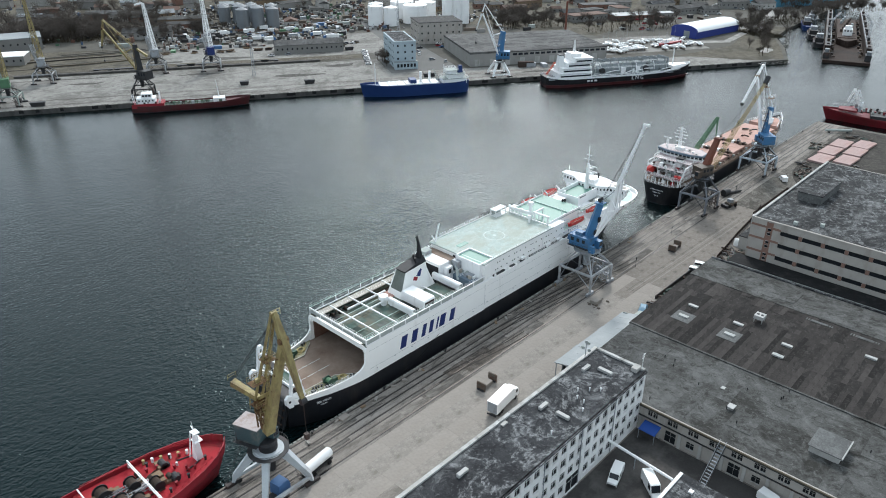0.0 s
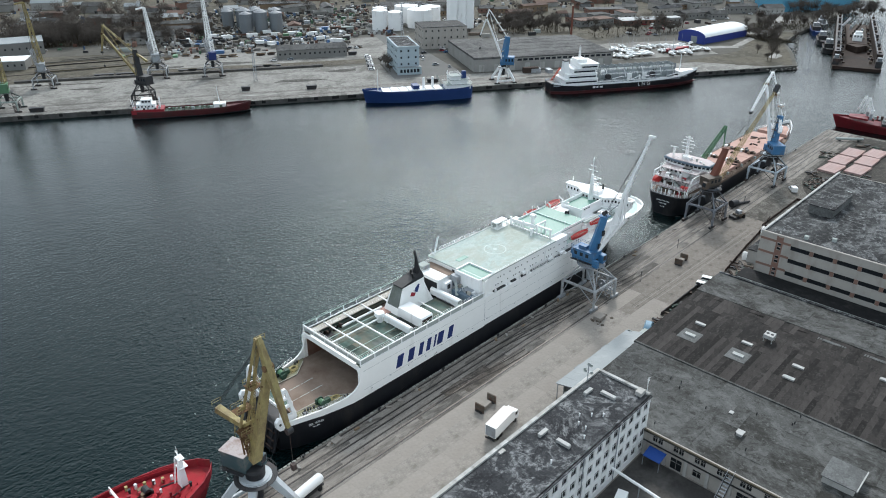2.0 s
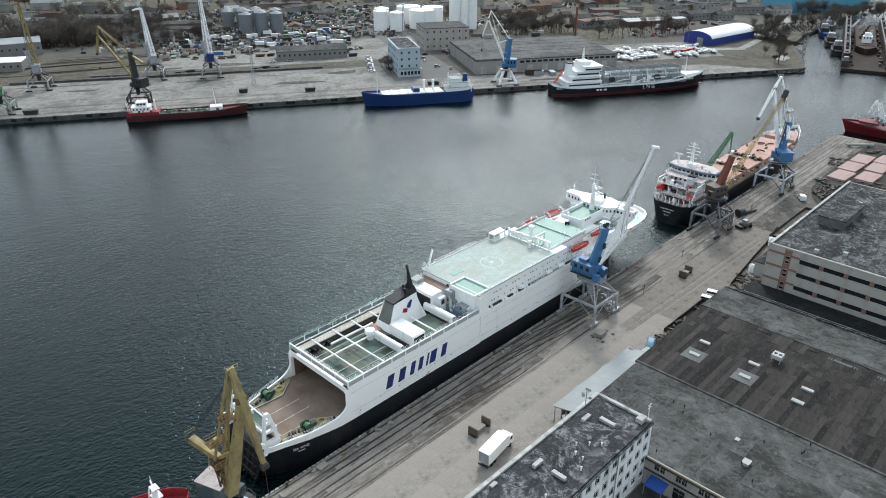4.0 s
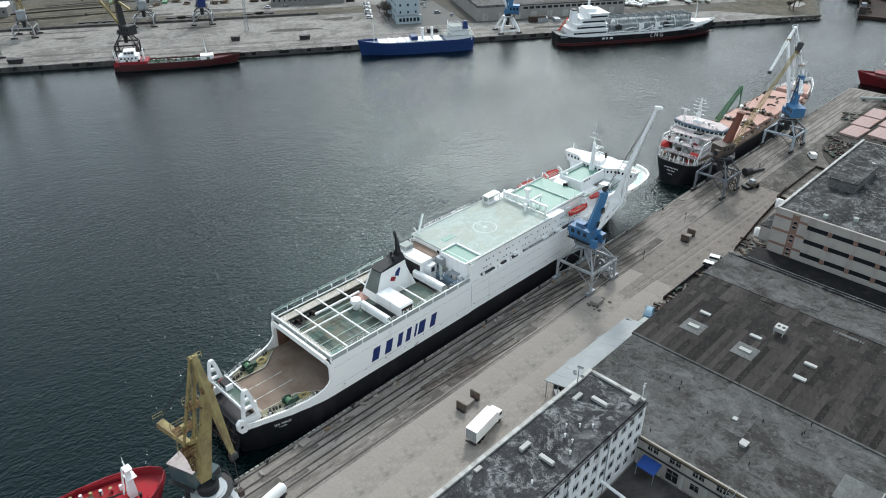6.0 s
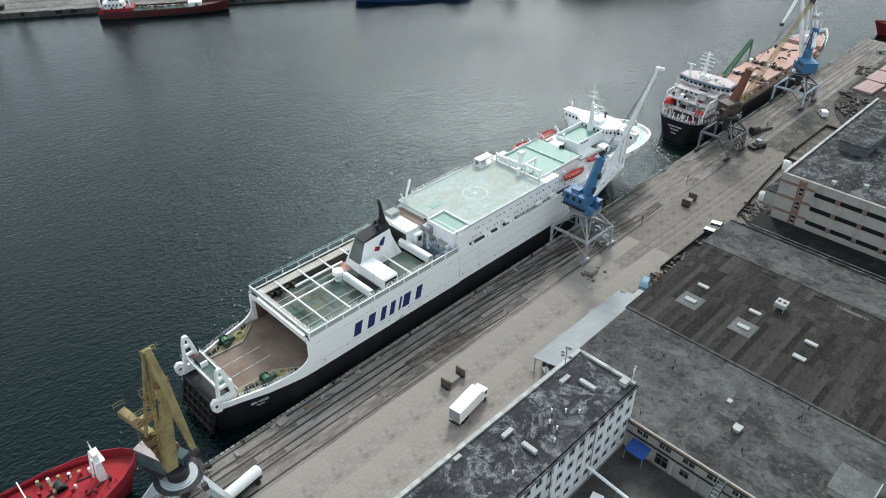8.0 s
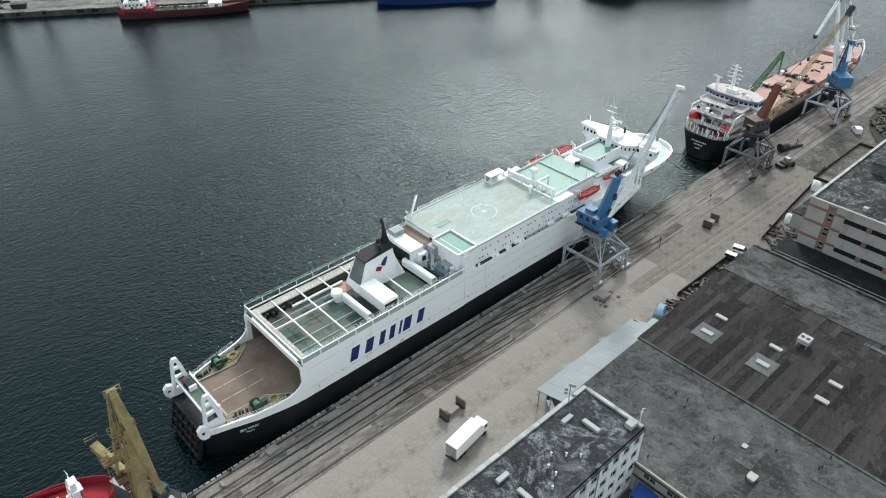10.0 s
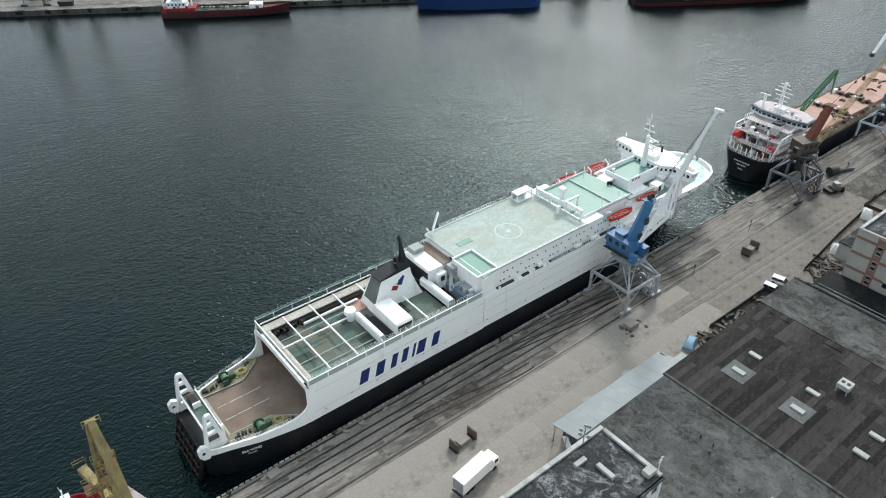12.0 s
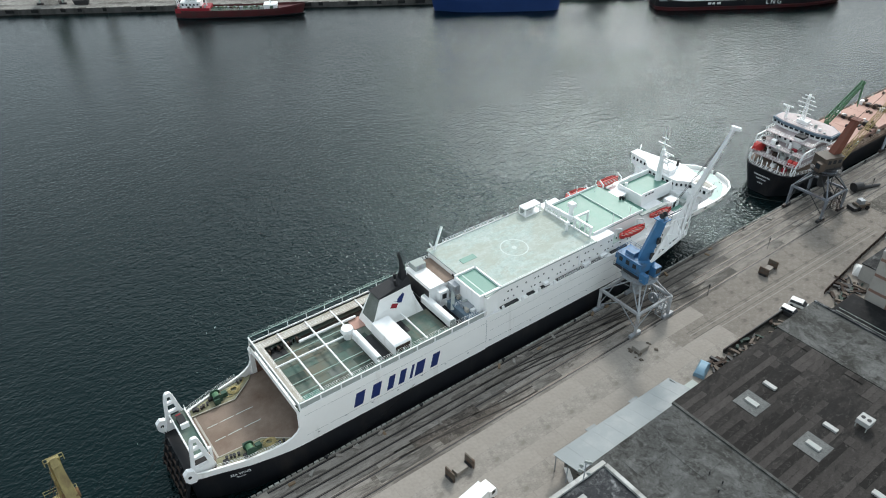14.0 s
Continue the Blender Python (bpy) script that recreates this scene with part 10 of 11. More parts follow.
# big blue hall at the channel's end
house_far(602, 196, 84, 40, 12, wall=surface("hall_blue", (0.10, 0.30, 0.44), 0.5, tone=0.1), roof=sheet_metal, label="large light blue hall by the channel", name="blue_hall", group="")

# tanks and silos
def tank(s0, d0, r, h, material, label, cone=0.0, group="storage tanks"):
    T = thing("storage_tank", label, "tank", far_pose(s0, d0), group)
    Shape().tube((0, 0, 0), (0, 0, h), r, n=28).part("shell", material, T, smooth=True)
    Shape().tube((0, 0, h), (0, 0, h + 0.3 + cone), r + 0.1, 0.3, n=28).part("roof", white_paint if material is white_paint else material, T, smooth=True)
    rl = Shape()
    for k in range(20):
        a, b = 2 * math.pi * k / 20, 2 * math.pi * (k + 1) / 20
        p, q = Vector((r * math.cos(a), r * math.sin(a), h + 1.0)), Vector((r * math.cos(b), r * math.sin(b), h + 1.0))
        rl.beam(p, q, 0.1).beam(p - Vector((0, 0, 1)), p, 0.08)
    rl.beam((-r * 0.6, -r * 0.85, 0), (r * 0.6, -r * 0.85, h), 0.5, 0.15)
    rl.part("stair_rail", grey_steel, T)
    return T


for s0, d0, r, h in ((228, 200, 6.0, 15), (240, 196, 6.0, 14), (231, 214, 6, 15), (262, 205, 10, 14), (256, 228, 10, 14), (276, 226, 9, 13)):
    tank(s0, d0, r, h, white_paint, "white steel storage tank with a low roof", 1.0)
tw = thing("grain_tower", "tall white grain silo block with a headhouse", "silo", far_pose(283, 186))
for i in range(3):
    for j in range(2):
        Shape().tube((3.6 + 6.8 * i, 3.6 + 6.8 * j, 0), (3.6 + 6.8 * i, 3.6 + 6.8 * j, 27), 3.7, n=18).part("silo_cell", white_paint, tw, smooth=True)
Shape().box(0, 0, 27, 21, 14, 32).part("headhouse", white_paint, tw)
for i in range(3):
    for j in range(2):
        tank(124 + 11.5 * i, 208 + 11 * j, 5.0, 15.0 + (i + j) % 2, tank_grey, "grey steel silo on the far bank", 1.6, "grey silos")
        tank(110 + 11.0 * i, 240 + 11 * j, 4.6, 13.0, tank_grey, "grey steel silo on the far bank", 1.6, "grey silos")

# small craft ashore
rnd = random.Random(31)
boat_meshes = []
for l, b in ((8, 2.6), (10, 3.0), (7, 2.4)):
    rings = [[(x * l, -w * b / 2, 1.0 + 0.25 * x), (x * l, -w * b / 3, 0.25 + k), (x * l, 0, k), (x * l, w * b / 3, 0.25 + k), (x * l, w * b / 2, 1.0 + 0.25 * x)] for x, w, k in ((0, 0.7, 0.1), (0.3, 1, 0), (0.65, 0.9, 0), (0.9, 0.4, 0.25), (1.0, 0.05, 0.7))]
    boat_meshes.append(Shape().loft(rings).mesh("boat_hull", vehicle_white))
cabin_mesh = Shape().loft([[(2, -0.9, 1.0), (5, -0.7, 1.1), (5, 0.7, 1.1), (2, 0.9, 1.0)], [(2.3, -0.7, 1.9), (4.2, -0.5, 1.8), (4.2, 0.5, 1.8), (2.3, 0.7, 1.9)]]).mesh("boat_cabin", vehicle_white)
mast_mesh = Shape().tube((4, 0, 1.2), (4, 0, 10), 0.08, 0.05, n=5).mesh("boat_mast", grey_steel)
cradle_mesh = B(1.5, -0.9, -0.95, 1.8, 0.9, 0.2).mesh("trestle", scrap)
cradle_fore = B(4.5, -0.9, -0.95, 4.8, 0.9, 0.2).mesh("trestle", scrap)
for k in range(64):
    s0, d0 = rnd.uniform(356, 434), rnd.uniform(46, 76)
    Bt = thing("small_boat", "small white boat standing ashore on a cradle", "boat", far_pose(s0, d0, QZ + 0.95, rnd.choice((20, 35, 200, 110, 125, 290)) + rnd.uniform(-25, 25)), "boats ashore")
    for nm, me in (("boat_hull", boat_meshes[k % 3]), ("boat_cabin", cabin_mesh), ("trestle", cradle_mesh), ("trestle", cradle_fore)) + ((("boat_mast", mast_mesh),) if k % 3 == 0 else ()):
        o = new(nm, me); o.parent = Bt
rb = thing("small_boat", "small red fishing boat standing ashore", "boat", far_pose(402, 56, QZ + 0.95, 12), "boats ashore")
o = Shape().loft([[(x * 20, -w * 2.4, 2.0 + 0.6 * x), (x * 20, 0, k), (x * 20, w * 2.4, 2.0 + 0.6 * x)] for x, w, k in ((0, 0.7, 0.1), (0.4, 1, -0.9), (0.8, 0.7, 0), (1.0, 0.05, 0.9))]).part("boat_hull", red_paint, rb)
B(3, -1.4, 2, 7, 1.4, 4.4).part("boat_cabin", white_paint, rb)

# parked cars, one mesh a part
car_low = Shape().side([(-2.1, 0.3), (2.1, 0.3), (2.15, 0.75), (1.2, 0.9), (-2.0, 0.95)], -0.85, 0.85)
car_top = Shape().loft([[(-1.9, -0.8, 0.92), (1.1, -0.8, 0.88), (1.1, 0.8, 0.88), (-1.9, 0.8, 0.92)], [(-1.4, -0.65, 1.45), (0.4, -0.65, 1.45), (0.4, 0.65, 1.45), (-1.4, 0.65, 1.45)]]).mesh("cabin", glass_dark)
car_roof = B(-1.4, -0.64, 1.45, 0.4, 0.64, 1.5)
wheel_mesh = Shape().tube((0, -0.1, 0.32), (0, 0.1, 0.32), 0.32, n=10).mesh("wheel", rubber)
paints = [vehicle_white, vehicle_dark, grey_steel, vehicle_blue, red_paint]
low_meshes, roof_meshes = [car_low.mesh("body", m) for m in paints], [car_roof.mesh("roof", m) for m in paints]
words = ["white", "dark", "grey", "blue", "red"]


def car(m, k):
    C = thing("car", words[k] + " parked car on the far bank", "car", m, "far parked cars")
    for nm, me in (("body", low_meshes[k]), ("cabin", car_top), ("roof", roof_meshes[k])):
        o = new(nm, me); o.parent = C
    for x in (-1.3, 1.3):
        for y in (-0.8, 0.8):
            o = new("wheel", wheel_mesh); o.parent = C; o.location = (x, y, 0)
    return C


for k in range(11):
    car(far_pose(197 + 0.4 * k, 57 + 4.0 * k, QZ + 0.03, -20), (0, 0, 1, 2, 0, 0, 1, 0, 0, 2, 0)[k])
for s0, d0 in ((150, 100), (139, 99), (188, 128), (193, 128), (198, 128), (235, 78), (236, 86), (239, 60), (246, 52), (240, 98)):
    car(far_pose(s0, d0, QZ + 0.03, rnd.uniform(0, 180)), rnd.choice((0, 0, 1, 2)))
for k in range(120):
    a, b = rnd.choice(((165, 190), (180, 215), (172, 230), (160, 210), (300, 205), (330, 235), (420, 130), (455, 150), (500, 160), (560, 190), (262, 100)))
    car(far_pose(a + rnd.uniform(-18, 30), b + rnd.uniform(-10, 40), QZ + 0.05, rnd.choice((10, 100)) + rnd.uniform(-10, 10)), rnd.choice((0, 0, 0, 1, 2, 3, 4)))

# dark skips, wagons and stacks on the far quay
for s0, d0, l in ((17, 6, 7), (120, 24, 5), (156, 18, 6), (226, 16, 7), (192, 106, 6), (262, 120, 6)):
    w = thing("cargo_skip", "dark steel cargo skip on the far quay", "skip", far_pose(s0, d0, QZ + 0.03), "far skips")
    Shape().loft([[(-l / 2 + 0.5, -1, 0), (l / 2 - 0.5, -1, 0), (l / 2 - 0.5, 1, 0), (-l / 2 + 0.5, 1, 0)], [(-l / 2, -1.4, 2.2), (l / 2, -1.4, 2.2), (l / 2, 1.4, 2.2), (-l / 2, 1.4, 2.2)]]).part("skip_body", dark_steel, w)
for s0 in (38, 50, 86, 92, 131, 137):
    w = thing("flat_wagon", "dark flat railway wagon on the far tracks", "wagon", far_pose(s0, 80.8, QZ), "flat wagons")
    Shape().box(-5.6, -1.4, 1.0, 5.6, 1.4, 1.5).part("deck", dark_steel, w)
    for x in (-3.8, 3.8):
        Shape().box(x - 1.2, -1.1, 0.1, x + 1.2, 1.1, 1.0).part("bogie", dark_steel, w)
truck_cab = Shape().side([(3.0, 0.6), (4.8, 0.6), (4.85, 1.7), (4.4, 2.7), (3.0, 2.8)], -1.1, 1.1)
truck_box = B(-3.6, -1.2, 1.0, 2.8, 1.2, 3.3)
truck_frame = B(-3.6, -0.9, 0.35, 4.6, 0.9, 0.95)
for k in range(34):     # lorries standing about the yards
    T = thing("lorry", ("white", "grey", "dark blue", "rust-brown")[k % 4] + " lorry parked in the far yards", "truck", far_pose(rnd.uniform(78, 205), rnd.uniform(150, 205), QZ + 0.05, rnd.choice((5, 95, 185)) + rnd.uniform(-12, 12)), "far lorries")
    paint = (vehicle_white, grey_steel, vehicle_blue, scrap)[k % 4]
    for nm, sh, m in (("cab", truck_cab, paint), ("cargo_box", truck_box, (vehicle_white, dark_steel, vehicle_white, dark_rust_and_shade, grey_steel)[k % 5]), ("chassis", truck_frame, rubber)):
        Shape().add(sh.v, sh.f).part(nm, m, T)
for k in range(16):     # dark machinery sheds and stacks by the tracks
    a = 72 + 8.4 * k
    W = thing("material_stack", "dark stack of steel and timber beside the far tracks", "stack", far_pose(a + rnd.uniform(-2, 2), rnd.uniform(118, 130), QZ, rnd.uniform(-8, 8)), "far stacks")
    for q in range(6):
        B(-3.2 + rnd.uniform(0, 3), -1.5 + 0.5 * q, 0.55 * (q % 3), 1.0 + rnd.uniform(0, 3), -1.1 + 0.5 * q, 0.5 + 0.55 * (q % 3)).part("steel_beam", rnd.choice((dark_rust_and_shade, scrap, dark_steel, timber, dark_rust_and_shade)), W)
for k in range(64):     # containers, timber and machines in the yards
    a, b, sp = rnd.choice(((180, 215, 30), (175, 200, 30), (160, 235, 30), (150, 190, 25), (70, 150, 40), (60, 190, 40), (330, 150, 25), (290, 150, 14), (60, 215, 40), (470, 150, 30), (305, 20, 26)))
    s0, d0 = a + rnd.uniform(-sp, sp), b + rnd.uniform(-sp, sp) * 0.5
    if b == 20:
        d0 = 20 + rnd.uniform(-4, 6)
    w = thing("container", "weathered cargo container in the far yards", "container", far_pose(s0, d0, QZ, rnd.choice((0, 90)) + rnd.uniform(-6, 6)), "far containers")
    q = rnd.choice((0.5, 0.8, 1, 1, 1.6))
    w.scale = (q, rnd.choice((0.8, 1, 1.3)), rnd.choice((0.5, 0.8, 1, 1.3)))
    Shape().box(-3, -1.2, 0, 3, 1.2, 2.6).part("box", rnd.choice((vehicle_blue, scrap, scrap, grey_steel, wall_far, crane_green, panel_grey, brick_red, dark_steel, dark_rust_and_shade)), w)
    Shape().box(2.98, -1.1, 0.15, 3.06, 1.1, 2.5).part("door", grey_steel, w)

# the litter of the yards: crates, machines, fences and scrap in one mass
junk = bpy.data.materials.new("yard_junk")
junk.use_nodes = True
jn = junk.node_tree
isl = jn.nodes.new("ShaderNodeNewGeometry")
ramp = jn.nodes.new("ShaderNodeValToRGB")
ramp.color_ramp.interpolation = "CONSTANT"
ramp.color_ramp.elements[0].color, ramp.color_ramp.elements[1].color = (0.03, 0.03, 0.032, 1), (0.5, 0.5, 0.49, 1)
ramp.color_ramp.elements[1].position = 0.88
for q, c in ((0.22, (0.09, 0.075, 0.06)), (0.4, (0.16, 0.15, 0.14)), (0.56, (0.26, 0.25, 0.23)), (0.68, (0.11, 0.05, 0.035)), (0.74, (0.05, 0.09, 0.16)), (0.79, (0.06, 0.12, 0.07)), (0.83, (0.35, 0.34, 0.32))):
    e = ramp.color_ramp.elements.new(q); e.color = (*c, 1)
jn.links.new(isl.outputs["Random Per Island"], ramp.inputs[0])
jn.links.new(ramp.outputs[0], jn.nodes["Principled BSDF"].inputs["Base Color"])
jn.nodes["Principled BSDF"].inputs["Roughness"].default_value = 0.8
rnd = random.Random(91)
heap = Shape()
u, w = FU, FN
for k in range(2600):
    if k % 5 < 3:
        s0, d0 = rnd.uniform(60, 235), rnd.uniform(134, 330)
    else:
        s0, d0 = rnd.uniform(-170, 470), rnd.uniform(160, 430)
    if 196 < s0 < 246 and d0 < 170 or s0 > 240 and d0 < 0.9 * (s0 - 240) + 110:
        continue
    l, b, h = rnd.uniform(0.7, 4.5) * (1.8 if k % 11 == 0 else 1), rnd.uniform(0.6, 2.2), rnd.uniform(0.5, 2.6)
    a = rnd.choice((0, 0, 0.3, 1.57)) + rnd.uniform(-0.2, 0.2)
    p, x, y = far(s0, d0, QZ), (u * math.cos(a) + w * math.sin(a)) * l / 2, (w * math.cos(a) - u * math.sin(a)) * b / 2
    top = Vector((0, 0, h))
    ring = [p - x - y, p + x - y, p + x + y, p - x + y]
    heap.add(ring + [q + top + (p - q) * 0.08 for q in ring], [(0, 1, 5, 4), (1, 2, 6, 5), (2, 3, 7, 6), (3, 0, 4, 7), (4, 5, 6, 7)])
for k in range(7):      # low hedges and old sidings across the dry field
    a0, b0 = rnd.uniform(-40, 10), 92 + 7.5 * k
    tagged(Shape().loft([[far(a0 + 9 * i, b0 + 0.16 * 9 * i + 0.5 * math.sin(i + k), QZ + z) + FN * q for q, z in ((-0.5, 0.02), (0.5, 0.02), (0.4, 0.3 + 0.4 * (k % 2)), (-0.4, 0.3 + 0.4 * (k % 2)))] for i in range(9)]).part("siding", (rail_dark, scrub, rail_mid)[k % 3]), "dark overgrown siding across the dry field", "track", "old sidings", "structure")
tagged(heap.part("yard_litter", junk), "crates, machines and scrap littering the far yards", "litter", kind="stuff")

rust_roof = surface("rust_roof", (0.13, 0.085, 0.068), 0.8, tone=0.25, scale=0.4, each=0.3)
# the wider dockland: sheds and houses behind
rnd = random.Random(77)
spots = []
for k in range(4000):
    s0, d0 = rnd.uniform(-190, 640), 165 + 420 * rnd.random() ** 1.4
    l, w, h = rnd.choice(((16, 9, 4.5), (22, 12, 6), (34, 14, 7), (10, 8, 4), (40, 16, 8), (18, 12, 9), (13, 10, 6), (9, 7, 3.5), (27, 9, 4)))
    if s0 > 480 and d0 < 0.95 * (s0 - 430) + 45:
        continue
    if -50 < s0 < 30 and d0 < 240 or 80 < s0 < 165 and d0 < 262 or 190 < s0 < 310 and d0 < 250 or 315 < s0 < 372 and d0 < 225 or 590 < s0 < 700 and d0 < 250 or 60 < s0 < 190 and d0 < 200:
        continue
    if any(abs(s0 - a) < (l + b) * 0.46 and abs(d0 - c) < (w + e) * 0.62 for a, c, b, e in spots):
        continue
    spots.append((s0, d0, l, w))
    if len(spots) > 270:
        break
for s0, d0, l, w in spots:
    h = 3 + (l * 7 + w) % 5
    house_far(s0, d0, l, w, h, rnd.choice((0, 0, 12, -8, 90, 30)), wall=rnd.choice((wall_far, wall_far, wall_far, render_grey, brick_red, render_beige, timber, wall_far)), roof=rnd.choice((roof_far, roof_far, roof_far, roof_far, roof_grey, roof_felt, rust_roof, sheet_metal)),
              pitch=rnd.choice((0, 1.6, 2.2, 2.8)), rows=1 + (h > 6), cols=max(2, int(l // 4)) if d0 < 280 else 0, label="weathered low shed or house of the far dockland")
# white hall and chimney-like red post behind the warehouse
pm = thing("red_post", "rust-red steel post behind the warehouse", "mast", far_pose(360, 122))
Shape().tube((0, 0, 0), (0, 0, 24), 0.9, 0.7, n=10).part("post", crane_brown, pm)

# ---- bare trees and scrub ----
def tree_meshes(seed, height, spread, twigs=760, wide=1.0):
    """A leafless tree: tapered trunk with limbs, and a crown of many fine twig slivers."""
    r = random.Random(seed)
    wood, tw = Shape(), Shape()
    wood.tube((0, 0, 0), (0.2, 0.1, height * 0.45), 0.25, 0.14, n=6)
    ends = []
    for k in range(9):
        a = 2.4 * k
        z = height * r.uniform(0.25, 0.48)
        e = Vector((math.cos(a) * spread * r.uniform(0.35, 0.8), math.sin(a) * spread * r.uniform(0.35, 0.8), height * r.uniform(0.6, 0.95)))
        wood.tube((0.1, 0.05, z), e, 0.09, 0.03, n=4)
        ends.append((Vector((0.1, 0.05, z)), e))
    for k in range(twigs):
        a, e = r.choice(ends)
        p = a.lerp(e, r.uniform(0.35, 1.0)) + Vector((r.gauss(0, 0.22), r.gauss(0, 0.22), r.gauss(0, 0.12))) * spread
        d = Vector((r.gauss(0, 1), r.gauss(0, 1), r.gauss(0.7, 0.7))).normalized() * r.uniform(0.5, 1.1)
        n = d.orthogonal().normalized() * r.uniform(0.035, 0.08) * wide
        p.z = max(p.z, 0.4)
        tw.add([p - n, p + n, p + d], [(0, 1, 2)])
        m = d.cross(n).normalized() * 0.05
        tw.add([p + d * 0.3 - m, p + d * 0.3 + m, p + d * 0.8 + n * 8], [(0, 1, 2)])
    return wood, tw


KINDS = ((8, 3.4), (10, 4.0), (6, 3.2), (12, 4.6))
TREES = []
for i, (h, w) in enumerate(KINDS):
    wood, tw = tree_meshes(i, h, w)
    TREES.append((wood.mesh("trunk", bark), tw.mesh("crown", twig)))
THIN = [tree_meshes(i, h, w, 300, 2.0) for i, (h, w) in enumerate(KINDS)]


def plant(s0, d0, k, size, turn):
    T = thing("bare_tree", "leafless brown tree with fine twigs", "tree", far_pose(s0, d0, QZ, turn), "bare trees")
    T.scale = (size, size, size)
    for nm, me in zip(("trunk", "crown"), TREES[k]):
        o = new(nm, me); o.parent = T


rnd = random.Random(5)
zones = ((-48, 24, 184, 236, 210), (24, 66, 170, 230, 50), (318, 372, 150, 215, 80), (494, 514, 66, 100, 26), (520, 590, 112, 150, 30), (600, 690, 150, 196, 70), (380, 470, 118, 170, 26), (66, 110, 165, 230, 20), (-52, 60, 236, 330, 90), (-140, -50, 180, 280, 60), (205, 211, 45, 80, 6), (452, 470, 12, 40, 5), (-180, 640, 240, 620, 420))
spots = []
for a0, a1, b0, b1, n in zones:
    for k in range(n):
        spots.append((rnd.uniform(a0, a1), rnd.uniform(b0, b1), rnd.randrange(4), rnd.uniform(0.7, 1.25) * (1.15 if a1 < 64 and b0 > 150 else 1.0), rnd.uniform(0, 360)))
spots.sort(key=lambda q: q[1])
for q in spots[:285]:
    plant(*q)
wood_v, wood_f = [], []
for s0, d0, k, size, turn in spots[285:]:
    m = far_pose(s0, d0, QZ, turn) @ Matrix.Scale(size, 4)
    for sh in THIN[k]:
        n0 = len(wood_v)
        wood_v += [tuple(m @ Vector(p)) for p in sh.v]
        wood_f += [tuple(n0 + i for i in f) for f in sh.f]
me = bpy.data.meshes.new("woodland")
me.from_pydata(wood_v, [], wood_f)
me.materials.append(twig)
tagged(new("woodland", me), "bare brown woodland behind the far bank", "woodland", kind="stuff")
sc = Shape()
for k in range(13000):      # undergrowth: one mass of slivers
    a0, a1, b0, b1, n = zones[rnd.choice((0, 0, 0, 0, 1, 2, 3, 3, 4, 4, 5, 6, 8))]
    p = far(rnd.uniform(a0, a1), rnd.uniform(b0, b1), QZ)
    h, w = rnd.uniform(0.5, 1.9), rnd.uniform(0.06, 0.3)
    a = rnd.uniform(0, math.pi)
    q = Vector((math.cos(a) * w, math.sin(a) * w, 0))
    sc.add([p - q, p + q, p + q * rnd.uniform(-1, 1) + Vector((0, 0, h))], [(0, 1, 2)])
tagged(sc.part("undergrowth", scrub), "dry brown undergrowth on the far bank", "scrub", kind="stuff")
rk = Shape()
for k in range(420):       # stones of the broken shore
    f = rnd.random()
    a, b = ((440 + 24 * f, rnd.uniform(-2, 1)) if rnd.random() < 0.25 else (463 + 22 * f, 2 + 34 * f + rnd.uniform(-3, 1.5)) if rnd.random() < 0.55 else (487 + 60 * f, 34 + 70 * f + rnd.uniform(-3, 1)))
    p = far(a, b, rnd.uniform(0.1, 2.0))
    r = rnd.uniform(0.4, 1.3)
    rk.add([p + Vector((rnd.uniform(-r, r), rnd.uniform(-r, r), rnd.uniform(-0.5 * r, 0.5 * r))) for _ in range(4)], [(0, 1, 2), (0, 2, 3), (0, 3, 1), (1, 3, 2)])
tagged(rk.part("shore_stones", stone_edge), "broken stones and rubble along the shore", "stones", kind="stuff")


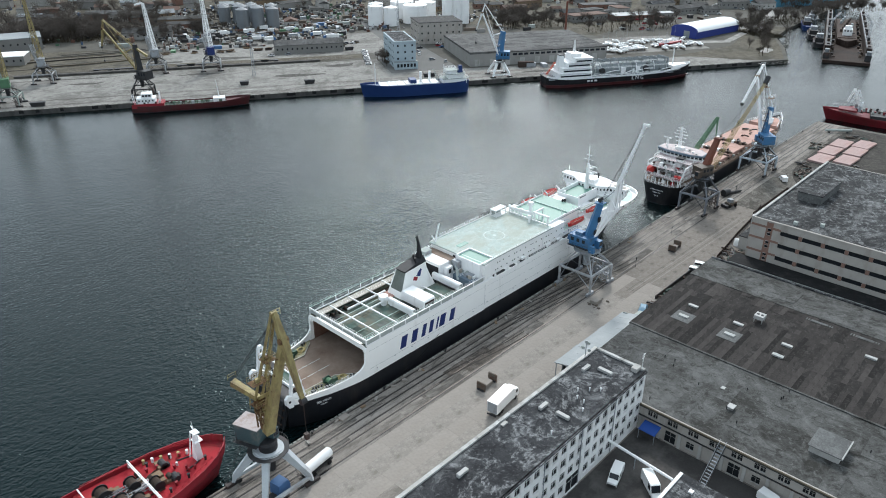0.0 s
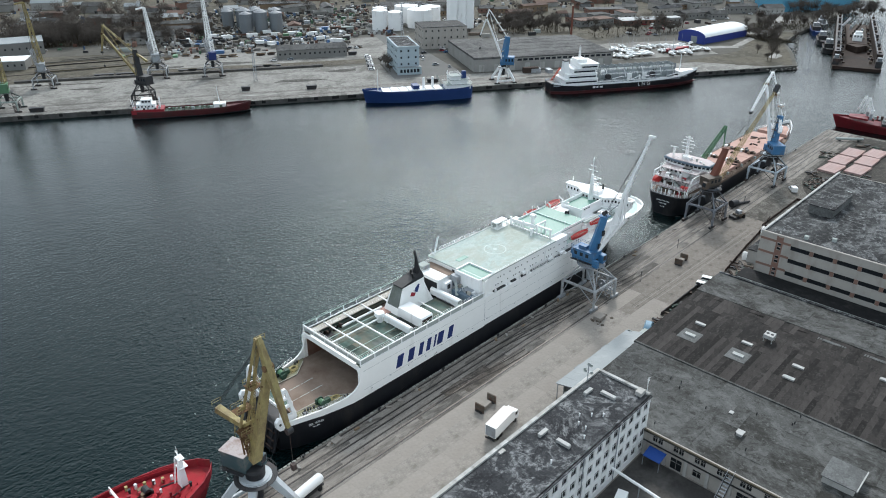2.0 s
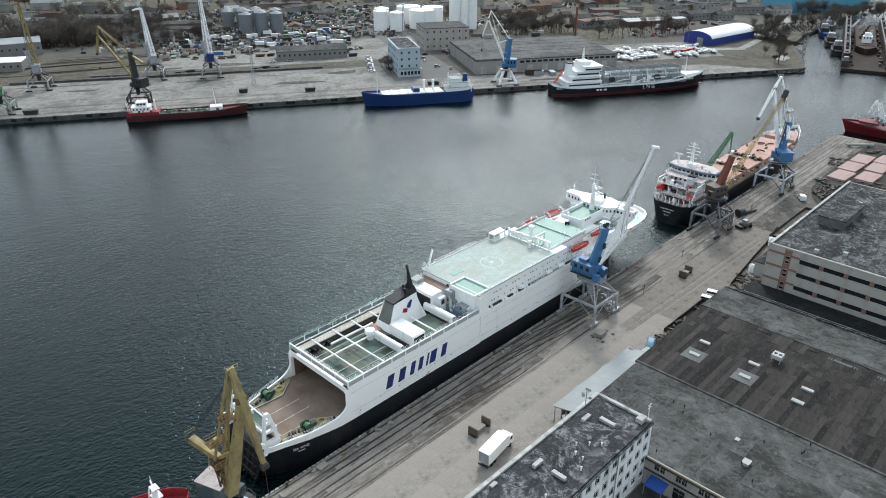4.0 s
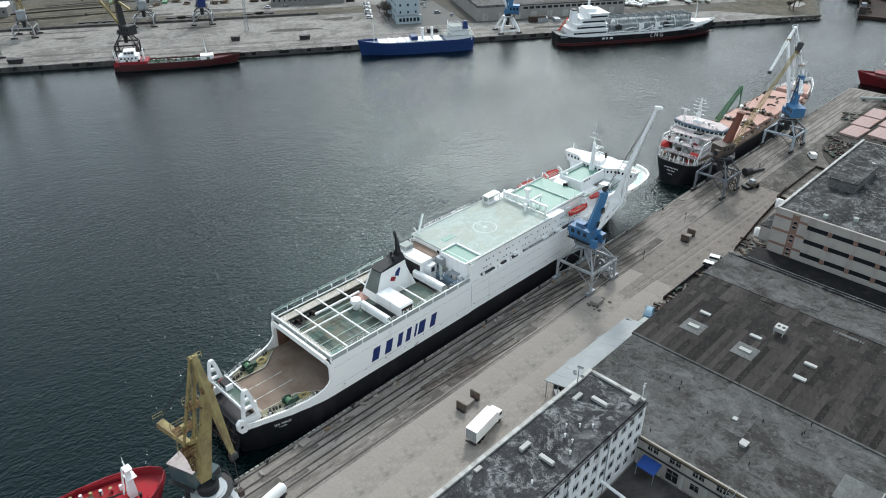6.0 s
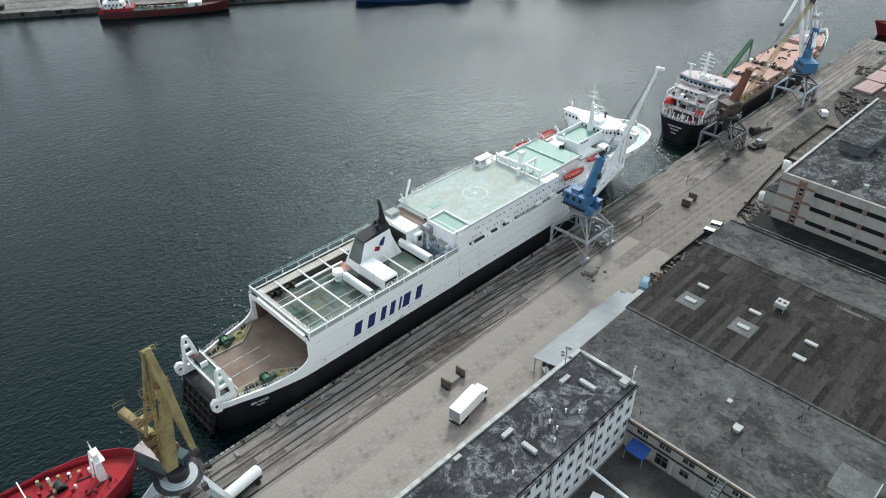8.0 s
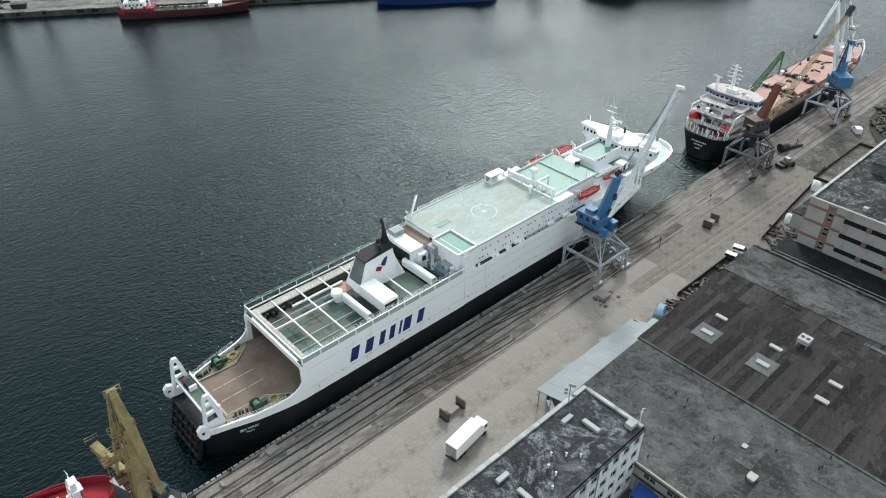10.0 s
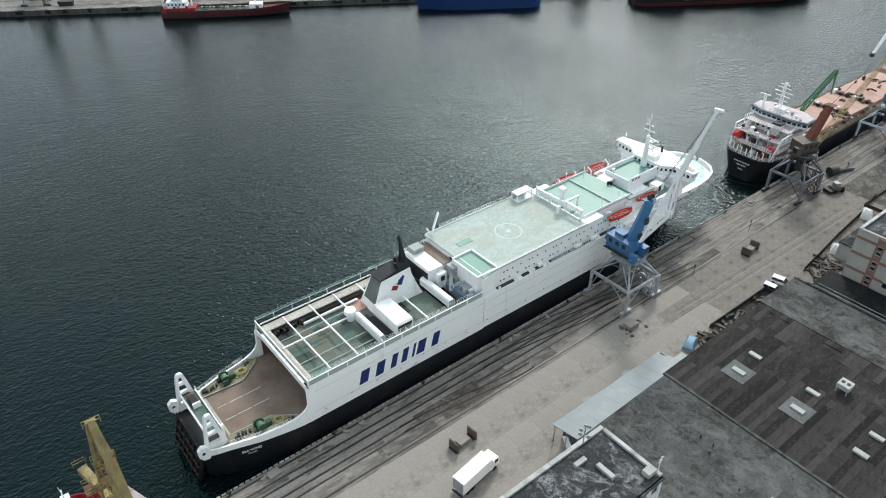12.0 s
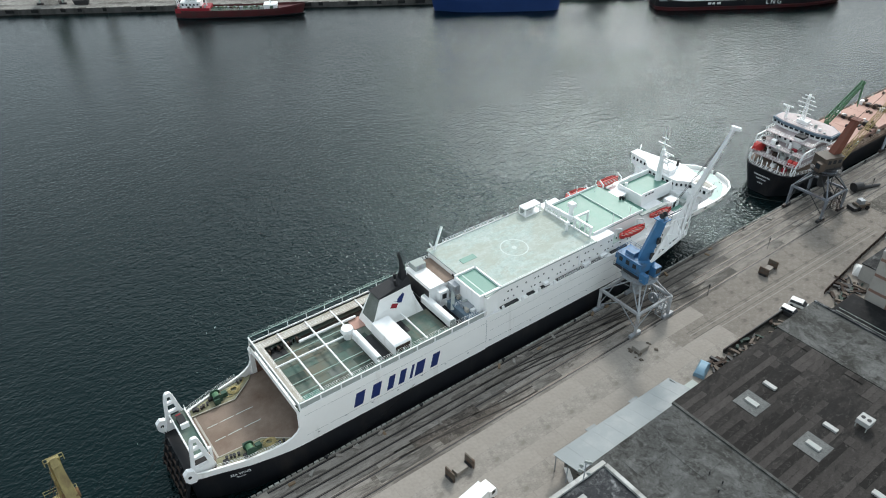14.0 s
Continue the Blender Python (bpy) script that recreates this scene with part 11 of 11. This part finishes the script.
# ---- paving pieces ----
kerb_pale = surface("kerb_pale", (0.4, 0.39, 0.365), 0.85, tone=0.25, scale=0.8, dirt=(0.2, 0.19, 0.17), amount=0.6, dirt_scale=0.6, each=0.3)
yard_slab = felt("yard_slab", (0.262, 0.238, 0.213), (0.175, 0.157, 0.138), (0.325, 0.30, 0.272), 0.0, each=0.03, cover=0.4, stretch=0.4)
grimy = felt("grimy_slab", (0.200, 0.178, 0.157), (0.120, 0.106, 0.092), (0.265, 0.24, 0.215), 0.0, each=0.05, cover=0.5, stretch=0.4)
slabs = [B(0.012, 0.012, 0, 5.988, 3.728, 0.016).mesh("slab", m) for m in (slab, yard_slab, grimy)]
rnd = random.Random(21)
for i in range(36):
    for j in range(5):
        if rnd.random() < 0.985:
            o = new("slab", slabs[2 if 6 * i - 40 + rnd.uniform(-16, 16) > 96 else j % 2]); o.parent = ground
            o.location = (-40 + 6 * i, -30.6 + 3.74 * j, QZ + 0.001 + 0.006 * rnd.random())
kerbs = [B(0, -0.34, -0.45, 0.78, 0.0, 0.14).mesh("kerb_stone", m) for m in (kerb_pale, stone_edge)]
for i in range(296):
    o = new("kerb_stone", kerbs[rnd.random() < 0.35]); o.parent = ground
    o.location = (-14 + 1.06 * i, 0, QZ + 0.02 * rnd.random())
track_patch = felt("track_patch", (0.21, 0.19, 0.17), (0.06, 0.055, 0.05), (0.24, 0.225, 0.205), 0.0, each=0.18, cover=0.5, stretch=0.3)
oily = felt("oily", (0.10, 0.085, 0.073), (0.045, 0.04, 0.035), (0.2, 0.18, 0.16), 0.0, cover=0.5, scale=2)
bed = {}
for i in range(70):      # repaired strips between the rails
    l, (y0, y1) = rnd.choice((4, 7, 11)), rnd.choice(((-2.6, -1.2), (-4.1, -3.2), (-6.2, -4.9), (-7.7, -6.8), (-10.6, -8.4)))
    key = (l, y0)
    if key not in bed:
        bed[key] = [B(0, y0, 0, l, y1, 0.012).mesh("bed_panel", m) for m in (track_patch, track_dirt)]
    o = new("bed_panel", bed[key][rnd.random() < 0.2]); o.parent = track_bed
    o.location = (rnd.uniform(-30, 200), 0, QZ + 0.013 + 0.004 * rnd.random())
for x0, x1, y0, y1 in ((33.5, 48, -7.9, -5.9), (38, 52, -10.4, -8.2)):
    o = B(x0, y0, 0, x1, y1, 0.01).part("dark_patch", oily, track_bed)
    o.location = (0, 0, QZ + 0.03)
